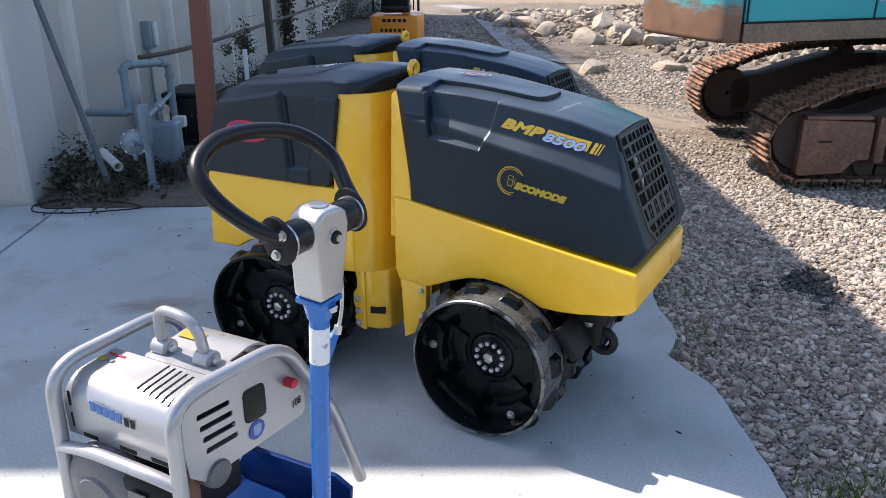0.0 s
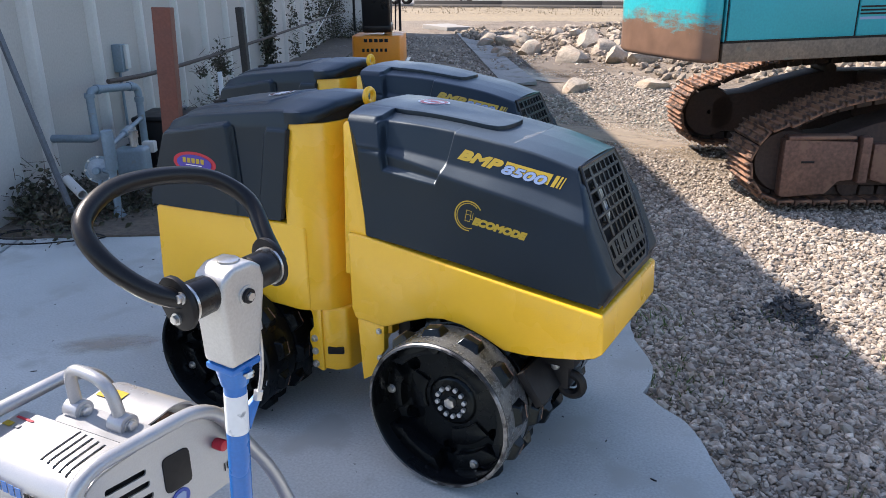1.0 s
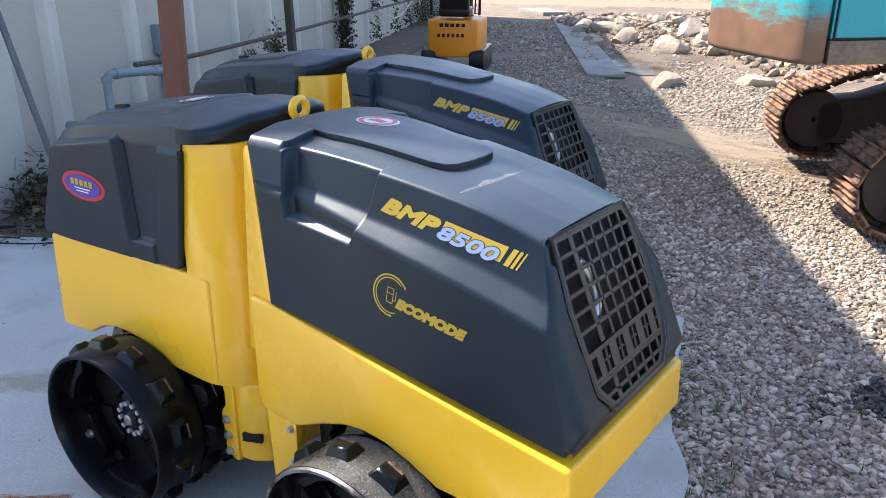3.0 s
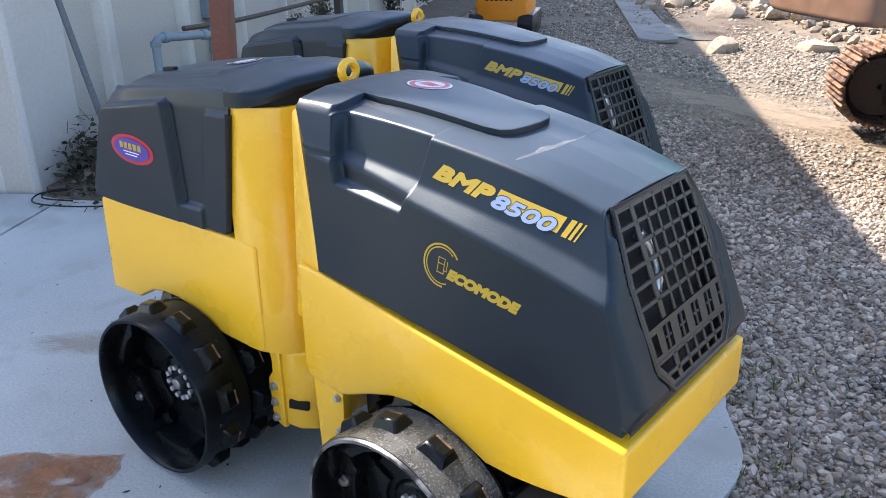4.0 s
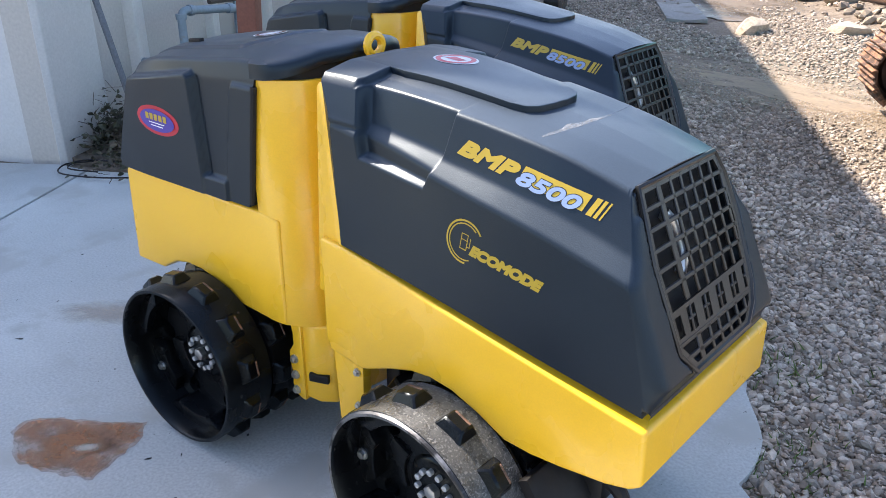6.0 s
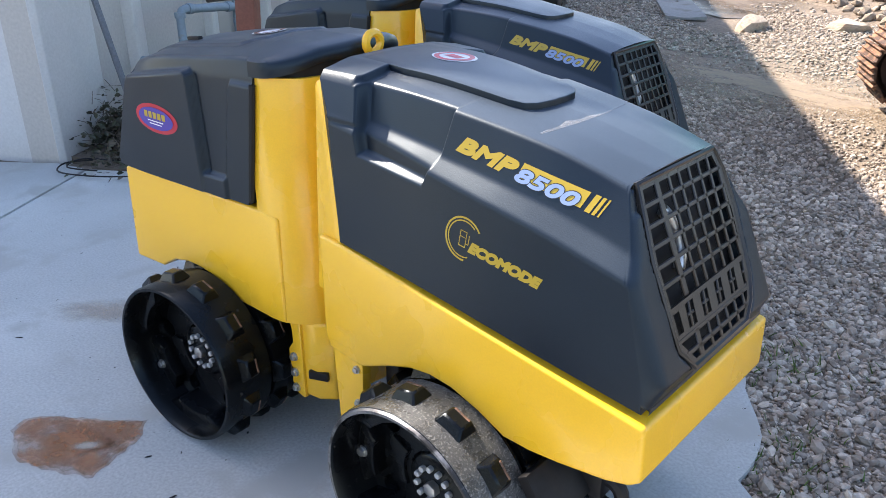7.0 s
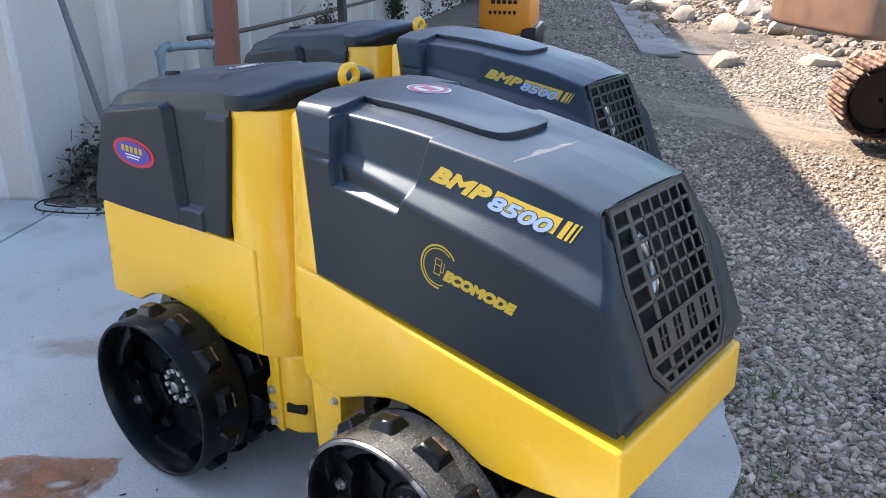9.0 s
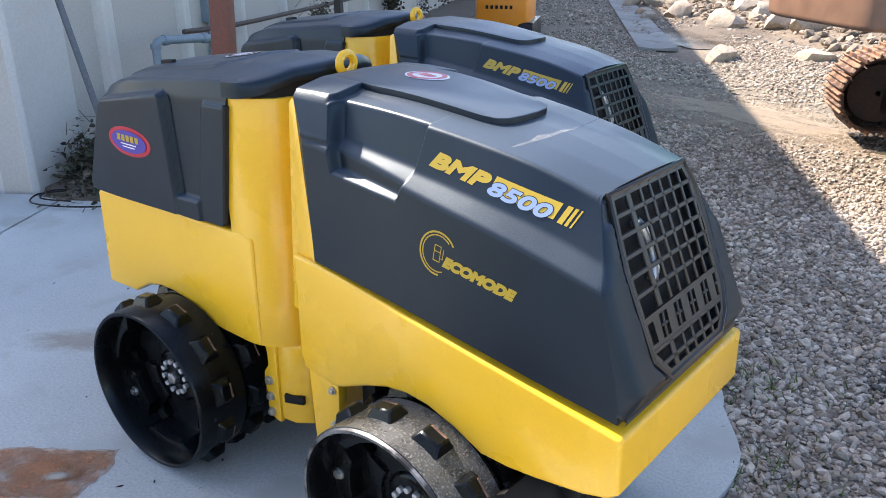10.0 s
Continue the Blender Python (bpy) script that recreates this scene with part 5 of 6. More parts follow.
# ---- the tracked excavator ----
def make_excavator():
    x = thing("excavator", "old turquoise tracked excavator with rusty tracks and counterweight", "excavator", pose(-0.34, 6.13, 0, 0, 0, 28))
    # local: x along the tracks, y away from the yard's camera side, z up; the near track's outer edge at y 0
    def track(y0, x_start, nm, rise=0.0):
        w, rr, L, zc = 0.50, 0.270, 3.3, 0.32 + rise
        t = part("track_frame", prism([(0.12, 0.14), (L - 0.2, 0.14), (L - 0.2, 0.70), (1.0, 0.68), (0.62, 0.58), (0.40, 0.50), (0.10, 0.47), (0.06, 0.42), (0.06, 0.17)], y0 + 0.10, y0 + w - 0.08, "y", 0.02), M_RUSTDK, x, "rusty track frame")
        t.matrix_basis = pose(x_start + 0.25, 0, rise)
        if nm == "near":
            part("frame_cover", prism([(0.0, 0.09), (0.03, 0.075), (0.32, 0.10), (0.40, 0.19), (0.50, 0.20), (0.50, 0.47), (0.0, 0.49)], y0 + 0.02, y0 + 0.12, "y", 0.015), M_RUST, t, "rusty idler cover plate")
            part("cover_slit", box((0.17, y0 + 0.018, 0.33), (0.09, 0.008, 0.016), 0.003), M_DARK, t)
            part("cover_cap", box((0.25, y0 + 0.07, 0.50), (0.46, 0.11, 0.025), 0.008), M_RUST, t)
            part("frame_rib", box((0.56, y0 + 0.055, 0.34), (0.07, 0.09, 0.33), 0.02), M_RUST, t)
            part("frame_cover", prism([(0.62, 0.20), (0.72, 0.17), (2.4, 0.17), (2.4, 0.45), (0.62, 0.45)], y0 + 0.035, y0 + 0.12, "y", 0.012), M_RUST, t)
        roller_mesh = mesh_of("track_roller", rod((0, y0 + 0.12, 0.13), (0, y0 + w - 0.12, 0.13), 0.075, 16, bev=0.01), M_RUSTDK)
        for k in range(6):
            q = link("track_roller", roller_mesh, t)
            q.matrix_basis = pose(0.52 + 0.36 * k, 0, 0)
        part("idler", lathe([(0.02, -0.17), (0.16, -0.17), (0.175, -0.155), (0.215, -0.15), (0.232, -0.10), (0.232, 0.10), (0.215, 0.15), (0.02, 0.15)], pose(x_start + 0.30, y0 + w / 2, zc, 90, 0, 0), 36), M_RUSTDK, x, "rusty idler wheel")
        part("top_roller", rod((x_start + 1.35, y0 + 0.1, 0.70 + rise), (x_start + 1.35, y0 + w - 0.1, 0.70 + rise), 0.055, 16), M_RUSTDK, x)
        # chain path with sag on top
        pts = []
        for k in range(13):
            a = radians(270 - 15 * k)
            pts.append((x_start + 0.30 + rr * math.cos(a), zc + rr * math.sin(a)))
        for k in range(1, 20):
            q = k / 20
            pts.append((x_start + 0.30 + (L - 0.3) * q, zc + rr + 0.25 * (1 - math.exp(-(L - 0.3) * q / 0.42))))
        pts.append((x_start + L, zc + rr + 0.25))
        line = [Vector((p[0], 0, p[1])) for p in pts]
        ch = [Vector((x_start + L, 0, 0.055 + rise)), Vector((x_start + 1.5, 0, 0.05 + rise))] + line
        seglen = [(b - a).length for a, b in zip(ch, ch[1:])]
        total, pitch = sum(seglen), 0.125
        shoe = prism([(-0.058, -0.008), (0.058, -0.008), (0.058, 0.010), (0.053, 0.036), (0.043, 0.036), (0.037, 0.010), (0.008, 0.010), (0.004, 0.028), (-0.004, 0.028), (-0.008, 0.010), (-0.038, 0.010), (-0.043, 0.028), (-0.051, 0.028), (-0.057, 0.010)], y0, y0 + w, "y", 0.003, 1)
        sm = mesh_of("track_shoe", shoe, M_SHOE, 30)
        lk = mesh_of("track_link", prism([(-0.05, -0.075), (0.05, -0.075), (0.055, -0.01), (-0.055, -0.01)], y0 + 0.15, y0 + w - 0.15, "y", 0.004, 1), M_RUSTDK, 30)
        s, i, acc = 0.0, 0, 0.0
        while s < total - 0.01:
            while acc + seglen[i] < s:
                acc += seglen[i]
                i += 1
            p = ch[i] + (ch[i + 1] - ch[i]) * ((s - acc) / seglen[i])
            t2 = (ch[i + 1] - ch[i]).normalized()
            for me, nm2 in ((sm, "track_shoe"), (lk, "track_link")):
                o = link(nm2, me, x)
                o.matrix_basis = Matrix.Translation(p) @ Matrix((t2, Vector((0, 1, 0)), t2.cross(Vector((0, 1, 0))))).transposed().to_4x4()
            s += pitch
    track(0.0, -0.05, "near")
    track(1.83, -0.05, "far", 0.05)
    part("car_body", box((2.1, 1.17, 0.55), (1.2, 1.4, 0.42), 0.04), M_RUSTDK, x)
    part("slew_ring", rod((2.1, 1.17, 0.75), (2.1, 1.17, 1.02), 0.55, 32), M_RUSTDK, x)
    # upper body, swung round: local to the excavator
    U = pose(-0.34, 6.13, 0, 0, 0, 28).inverted() @ pose(-0.70, 6.01, 0, 0, 0, 48)
    tail = [(0.03, 0.0), (0.092, 0.0), (0.61, 1.48), (0.28, 1.42), (0.09, 1.28), (0.0, 1.10), (-0.045, 0.9), (-0.055, 0.16), (-0.05, 0.09), (-0.03, 0.035), (-0.004, 0.008)]
    part("counterweight", prism(tail, 1.0, 2.4, "z", 0.045, 3), M_TURQW, x, "turquoise counterweight with a rusty worn lower half").matrix_basis = U
    rest = [(0.104, 0.0), (3.8, 0.0), (3.8, 1.49), (0.62, 1.49)]
    part("engine_housing", prism(rest, 1.135, 2.36, "z", 0.015), M_TURQ, x, "turquoise engine housing").matrix_basis = U
    part("sill", prism([(0.104, -0.008), (3.8, -0.008), (3.8, 1.492), (0.622, 1.492)], 1.0, 1.13, "z", 0.008), M_SKIRT, x, "scraped rusty lower sill").matrix_basis = U
    for lo, hi in ((0.128, 1.202), (1.222, 3.6)):
        d2 = part("door", box(((lo + hi) / 2, -0.004, 1.745), (hi - lo, 0.02, 1.20), 0.008), M_TURQ, x, "turquoise side door")
        d2.matrix_basis = U
        part("door_gap", box(((lo + hi) / 2, 0.0, 1.745), (hi - lo + 0.022, 0.006, 1.222), 0.0), M_DARK, x).matrix_basis = U
    part("door_handle", box((0.965, -0.016, 1.515), (0.21, 0.012, 0.045), 0.004), M_DARK, x, "dark recessed handle").matrix_basis = U
    part("door_handle", box((0.965, -0.022, 1.517), (0.14, 0.008, 0.022), 0.003), M_TURQ, x).matrix_basis = U
    for k in range(3):
        part("louvre", box((1.83, -0.016, 1.297 + 0.024 * k), (1.20, 0.010, 0.012), 0.002), M_DARK, x, "black louvre stripe").matrix_basis = U
    part("stripe", box((1.83, -0.0148, 1.266), (1.20, 0.002, 0.018), 0.0), M_PALE, x, "faded violet stripe").matrix_basis = U
    return x


make_excavator()


# ---- small orange excavator far down the yard ----
def make_mini():
    m = thing("mini_excavator", "small orange excavator with a black seat, parked by the wall", "excavator", pose(-6.72, 10.9, 0, 0, 0, 28))
    part("body", prism([(-0.40, 0.0), (-0.36, -0.14), (-0.2, -0.2), (0.2, -0.2), (0.36, -0.14), (0.40, 0.0), (0.40, 0.8), (-0.40, 0.8)], 0.22, 0.74, "z", 0.03, 3), M_ORANGE, m, "orange engine cover")
    part("turntable", rod((0, 0.4, 0.2), (0, 0.4, 0.32), 0.3, 24), M_DARK, m)
    for k in range(6):
        part("vent", box((-0.2 + 0.07 * k, -0.2, 0.53), (0.04, 0.01, 0.05), 0.003), M_DARK, m)
    bars = bmesh.new()
    for k in range(5):
        box((-0.16 + 0.08 * k, -0.203, 0.675), (0.055, 0.006, 0.05), 0.0, bm=bars)
    part("maker_mark", bars, M_DARK, m)
    part("seat", box((0, 0.18, 0.85), (0.46, 0.45, 0.14), 0.05, 3), M_RUBBER, m)
    part("backrest", box((0, 0.0, 1.08), (0.44, 0.14, 0.50), 0.05, 3, rot=pose(0, 0, 0, 8, 0, 0)), M_RUBBER, m, "black seat back")
    part("headrest", box((0, -0.04, 1.45), (0.28, 0.1, 0.16), 0.04, 3), M_RUBBER, m)
    for px in (-0.36, 0.36):
        part("canopy_post", rod((px, 0.1, 0.8), (px, 0.12, 2.2), 0.02, 10), M_DARK, m)
    part("lever", rod((0.26, 0.35, 0.8), (0.28, 0.32, 1.25), 0.012, 8), M_DARK, m)
    part("boom", tube([(0.1, 0.75, 0.6), (0.1, 0.95, 1.6), (0.12, 1.2, 2.2)], 0.07, 8), M_DARK, m)
    for s in (-0.36, 0.36):
        part("track", prism([(-0.25, 0.12), (-0.15, 0.0), (0.95, 0.0), (1.05, 0.12), (1.05, 0.22), (0.95, 0.32), (-0.15, 0.32), (-0.25, 0.22)], s - 0.11, s + 0.11, "x", 0.02), M_RUBBER, m, "black rubber track")
    part("canopy", box((0, 0.35, 2.22), (0.9, 0.95, 0.05), 0.02), M_ORANGE, m)
    part("light_patch", box((-0.28, -0.155, 0.36), (0.12, 0.02, 0.06), 0.005, rot=pose(0, 0, 0, 0, 0, -20)), M_YPRINT, m)
    part("light_patch", box((0.28, -0.155, 0.36), (0.12, 0.02, 0.06), 0.005, rot=pose(0, 0, 0, 0, 0, 20)), M_YPRINT, m)


make_mini()

# ---- along the wall ----
def make_post(name, foot, top, w, d, mat, label):
    p, q = Vector(foot), Vector(top)
    b = box((0, 0, (q - p).length / 2), (w, d, (q - p).length), 0.006)
    o = part(name, b, mat)
    o.matrix_basis = Matrix.Translation(p) @ (q - p).to_track_quat("Z", "Y").to_matrix().to_4x4() @ pose(0, 0, 0, 0, 0, 40)
    return tagged(o, label, "post")


make_post("steel_post", (-3.80, 4.10, -0.05), (-3.79, 4.16, 1.41), 0.12, 0.09, M_BROWN, "red-brown painted steel post in the soil")
make_post("wooden_post", (-5.08, 6.25, -0.05), (-5.14, 6.27, 1.33), 0.065, 0.065, M_WOOD, "dark weathered wooden fence post")
make_post("white_marker", at_wall(3.1, 0.80, -0.05), at_wall(3.1, 0.80, 0.70), 0.045, 0.045, M_WHITE, "short white plastic pipe stub in the soil")


def make_rail():
    o = part("rail", tube(smooth_path([at_wall(a, o_, z) for a, o_, z in ((1.55, 0.30, 0.80), (2.2, 0.43, 0.79), (3.5, 0.54, 0.80), (5.6, 0.55, 0.79), (9.0, 0.58, 0.79), (13.0, 0.58, 0.78), (17.5, 0.55, 0.76))], 4), 0.020, 8), M_RAIL)
    tagged(o, "weathered rusty rail along the wall", "rail")
    o = part("hose", tube(smooth_path([at_wall(10.5, 0.3, 0.75), at_wall(12.5, 0.35, 0.45), at_wall(14.5, 0.3, 0.6), at_wall(16.5, 0.3, 1.0)], 6), 0.012, 6), M_RIB)
    tagged(o, "pale hose hanging in a curve along the wall", "hose")


make_rail()


def make_meter():
    g = thing("gas_meter_assembly", "grey painted gas pipes with meter and regulator by the wall", "gas meter")
    e1, e2 = Vector((-4.86, 4.30, 0.80)), Vector((-5.00, 4.86, 0.76))
    part("pipe", tube(rounded([at_wall(0.95, -0.02, 0.45), at_wall(0.92, 0.38, 0.45), (e1.x + 0.03, e1.y - 0.02, 0.45), e1, e2, (e2.x, e2.y, 0.10)], 0.07, 6), 0.030, 12), M_PIPE, g, "grey pipe with bends")
    for p, q in ((e1 + Vector((0, 0, -0.06)), e1 + Vector((0, 0, -0.02))), (e1.lerp(e2, 0.13), e1.lerp(e2, 0.2)), (e1.lerp(e2, 0.8), e1.lerp(e2, 0.88)), (e2 + Vector((0, 0, -0.13)), e2 + Vector((0, 0, -0.09)))):
        part("coupling", rod(p, q, 0.038, 14, bev=0.004), M_PIPE, g)
    rs = Vector((-4.19, 3.90, 0))
    part("riser", rod(rs + Vector((0, 0, -0.05)), rs + Vector((0, 0, 0.34)), 0.026, 14), M_PIPE, g)
    part("riser", rod(rs + Vector((0, 0, 0.34)), rs + Vector((0, 0, 0.62)), 0.042, 16, bev=0.012), M_PIPE, g)
    part("base_cone", rod(rs + Vector((0, 0, -0.02)), rs + Vector((0, 0, 0.06)), 0.06, 14, r2=0.03), M_PIPE, g)
    part("cross_pipe", rod(rs + Vector((0, 0, 0.50)), (e2.x, e2.y, 0.50), 0.017, 10), M_PIPE, g)
    part("valve", rod((rs.lerp(e2, 0.40).x, rs.lerp(e2, 0.40).y, 0.50), (rs.lerp(e2, 0.58).x, rs.lerp(e2, 0.58).y, 0.50), 0.030, 12, bev=0.004), M_PIPE, g)
    part("meter_body", box((-4.56, 4.38, 0.20), (0.22, 0.16, 0.36), 0.03, 3, rot=pose(0, 0, 0, 0, 0, 30)), M_PIPE, g, "grey meter housing")
    for k, (dx, z) in enumerate(((0.0, 0.46), (0.09, 0.44))):
        part("fitting", rod((-4.52 - dx, 4.36 + dx, z - 0.07), (-4.52 - dx, 4.36 + dx, z), 0.024, 12), M_STEEL, g)
        part("fitting", rod((-4.52 - dx, 4.36 + dx, z), (-4.52 - dx, 4.36 + dx, z + 0.05), 0.033, 6), M_STEEL, g)
    c = Vector((-4.33, 3.90, 0.33))
    n = Vector((0.6, -0.75, 0.1)).normalized()
    part("regulator", lathe([(0.001, -0.05), (0.07, -0.05), (0.085, -0.02), (0.085, 0.0), (0.06, 0.03), (0.025, 0.05), (0.001, 0.052)], Matrix.Translation(c) @ n.to_track_quat("Z", "Y").to_matrix().to_4x4(), 24), M_REG, g, "round pale pressure regulator")
    RM = Matrix.Translation(c) @ n.to_track_quat("Z", "Y").to_matrix().to_4x4()
    part("regulator_rim", lathe([(0.080, -0.006), (0.096, -0.006), (0.096, 0.006), (0.080, 0.006)], RM, 28), M_PIPE, g, "bolted flange of the regulator")
    part("regulator_cap", rod(RM @ Vector((0, 0, 0.045)), RM @ Vector((0, 0, 0.10)), 0.026, 16, bev=0.005), M_PIPE, g)
    for k in range(8):
        q = RM @ Vector((0.089 * math.cos(k * math.pi / 4), 0.089 * math.sin(k * math.pi / 4), 0.006))
        part("regulator_bolt", hexbolt(q, n, 0.006), M_STEEL, g)
    part("vent_spout", rod(RM @ Vector((0.0, -0.06, 0.0)), RM @ Vector((0.0, -0.13, 0.01)), 0.016, 12, bev=0.003), M_PIPE, g)
    part("regulator_pipe", rod(c, rs + Vector((0, 0, 0.33)), 0.02, 10), M_PIPE, g)
    part("shutoff", box((-4.78, 4.72, 0.30), (0.10, 0.08, 0.09), 0.012, rot=pose(0, 0, 0, 0, 0, 30)), M_RIB, g, "pale shut-off valve")


make_meter()


def make_bin():
    o = thing("storage_bin", "dark plastic bin with a dull lid among the plants", "bin", Matrix.Translation(at_wall(1.98, 0.60)) @ pose(0, 0, 0, 0, 0, 120))
    part("body", box((0, 0, 0.21), (0.52, 0.40, 0.46), 0.03), M_DARK, o)
    part("lid", box((0, 0, 0.455), (0.56, 0.44, 0.045), 0.02, 3), M_DARK, o, "dark lid")
    part("lid_handle", tube(smooth_path([(-0.14, -0.12, 0.475), (-0.13, -0.12, 0.505), (0.13, -0.12, 0.505), (0.14, -0.12, 0.475)], 5), 0.012, 8), M_BAR, o)


make_bin()


def make_wall_box():
    o = thing("electric_box", "grey outdoor socket box on the wall", "socket box", wall_pose(2.52, 0.0, 0.90))
    part("case", box((0, -0.04, 0), (0.13, 0.09, 0.25), 0.008), M_PIPE, o)
    part("cover", box((0.03, -0.10, 0.01), (0.08, 0.03, 0.22), 0.01), M_RIB, o, "pale hinged cover")
    part("conduit", rod((0, -0.025, -0.98), (0, -0.025, -0.12), 0.013, 10), M_PIPE, o)


make_wall_box()
bar = part("metal_bar", tube([Vector((-4.29, 3.64, -0.02)), at_wall(0.31, 0.035, 1.78)], 0.021, 4), M_BAR, smooth=0)
tagged(bar, "grey metal bar leaning against the wall", "bar")
stub = part("plastic_pipe", lathe([(0.034, 0), (0.034, 0.34), (0.028, 0.34), (0.028, 0)], look((-4.66, 3.86, 0.235), (-4.31, 3.73, 0.185)) @ pose(0, 0, -0.36), 18), M_RIB)
tagged(stub, "short pale plastic pipe lying by the wall", "pipe")

# soil bed along the wall
bed = [at_wall(0.05, 0.0), at_wall(0.0, 0.28), Vector((-4.34, 3.28, 0)), Vector((-3.6, 3.74, 0)), Vector((-2.9, 4.3, 0)), Vector((-3.6, 5.2, 0)), at_wall(8.0, 1.0), at_wall(18.0, 1.2), at_wall(18.0, 0.0)]
tagged(part("soil_bed", prism([(p.x, p.y) for p in bed], -0.1, 0.012, "z", 0.0), M_SOIL), "dark soil strip along the wall", "soil", kind="structure")


# ---- plants ----
LEAF_V = [(0, 0, 0), (0.32, 0.42, 0.10), (0.22, 0.75, 0.05), (0, 1.0, -0.06), (-0.22, 0.75, 0.05), (-0.32, 0.42, 0.10)]
LEAF_F = [(0, 1, 2), (0, 2, 3), (0, 3, 4), (0, 4, 5)]
TWIG_V = [(-0.5, -0.5, 0), (0.5, -0.5, 0), (0, 0.6, 0), (-0.3, -0.3, 1), (0.3, -0.3, 1), (0, 0.4, 1)]
TWIG_F = [(0, 1, 4), (0, 4, 3), (1, 2, 5), (1, 5, 4), (2, 0, 3), (2, 3, 5)]


def plant(name, label, spots, leaves, twigs, seed, size=0.055, category="plant"):
    """Spots: centre, spread (along, off, up) in the wall's directions."""
    rnd = random.Random(seed)
    L, T = [], []
    for c, sp, share in spots:
        for n_, out, kind in ((int(leaves * share), L, 0), (int(twigs * share), T, 1)):
            for _ in range(n_):
                a, o_, u = rnd.gauss(0, 0.5), rnd.gauss(0, 0.5), abs(rnd.gauss(0, 0.55))
                p = Vector(c) + WD * a * sp[0] + WN * o_ * sp[1] + Vector((0, 0, u * sp[2]))
                if (p - W0).dot(WN) < 0.05 and (p - W0).dot(WD) < WALL_L:
                    p += WN * (0.05 - (p - W0).dot(WN))
                if kind == 0:
                    s = size * rnd.uniform(0.5, 1.25)
                    out.append(spin(p, rnd.uniform(-70, 70), rnd.uniform(-70, 70), rnd.uniform(0, 360), s, s, s))
                else:
                    out.append(spin(p, rnd.uniform(-80, 80), rnd.uniform(-80, 80), rnd.uniform(0, 360), 0.004, 0.004, rnd.uniform(0.05, 0.15)))
    root = thing(name, label, category, Matrix.Translation((0, 0, 0)))
    if L:
        o = scatter_mesh("foliage", LEAF_V, LEAF_F, L, M_LEAF, "dark and withered leaves", "", root)
    if T:
        o = scatter_mesh("dry_twig", TWIG_V, TWIG_F, T, M_TWIG, "dry bare twigs", "", root)
    return root


plant("ground_ivy", "low dark ivy and dry twigs at the wall's foot",
      [(at_wall(0.42, 0.14), (0.3, 0.12, 0.26), 0.6), (at_wall(0.25, 0.45), (0.4, 0.2, 0.10), 1.0), (at_wall(0.75, 0.75), (0.5, 0.25, 0.08), 1.0), (at_wall(0.75, 0.35), (0.6, 0.3, 0.10), 0.9), (at_wall(1.5, 1.05), (0.7, 0.35, 0.07), 0.9), (at_wall(2.2, 0.6), (0.6, 0.4, 0.2), 0.8)], 760, 240, 1, 0.046)
plant("climbing_vine", "withered vine hanging on the rail", [(at_wall(2.7, 0.5, 0.0), (0.5, 0.2, 0.28), 0.9), (at_wall(3.3, 0.5, 0.0), (0.6, 0.2, 0.28), 0.8), (at_wall(3.35, 0.55, 0.62), (0.10, 0.04, 0.12), 0.12), (at_wall(3.9, 0.55, 0.66), (0.15, 0.05, 0.12), 0.15), (at_wall(4.8, 0.4, 0.0), (0.5, 0.2, 0.3), 0.8), (at_wall(5.6, 0.5, 0.0), (0.5, 0.2, 0.25), 0.6)], 520, 300, 2, 0.032)
plant("climbing_vine", "dark ivy growing round the wooden post", [(at_wall(4.15, 0.55, 0.55), (0.12, 0.08, 0.25), 0.7), (at_wall(4.2, 0.5, 0.0), (0.22, 0.12, 0.4), 0.7)], 520, 120, 3, 0.036)
plant("climbing_vine", "tall dark ivy climbing a rib of the wall", [(at_wall(8.9, 0.12, z), (0.20, 0.12, 0.5), 0.5) for z in (0.0, 0.4, 0.8, 1.2, 1.6, 2.0)], 1300, 160, 4, 0.06)
plant("climbing_vine", "thin ivy on the far ribs of the wall", [(at_wall(a, 0.15, z), (0.22, 0.12, 0.5), 0.17) for a in (11.4, 13.6, 15.2) for z in (0.1, 0.7, 1.3)], 620, 120, 5, 0.065)
plant("shrub", "dark leafy shrub at the wall's far end", [(at_wall(16.8, 0.3, z), (0.9, 0.3, 0.8), 0.8) for z in (0.1, 0.7)] + [(at_wall(18.2, 0.9, 0.0), (1.0, 0.6, 0.5), 1.0)], 1300, 300, 6, 0.055)
hose = part("garden_hose", tube(smooth_path([(-4.42, 3.33, 0.03), (-4.52, 3.2, 0.02), (-4.38, 3.10, 0.02), (-4.15, 3.2, 0.02), (-3.95, 3.38, 0.02), (-3.85, 3.52, 0.02), (-4.05, 3.5, 0.03), (-4.3, 3.42, 0.03), (-4.46, 3.28, 0.04), (-4.40, 3.16, 0.03), (-4.2, 3.25, 0.03)], 5), 0.005, 6), M_DARK)
tagged(hose, "thin dark hose lying in loops on the slab", "hose")

# ---- gutter, boulders, far road ----
cd = Vector((-0.531, 0.847, 0)).normalized()
cn = Vector((cd.y, -cd.x, 0))


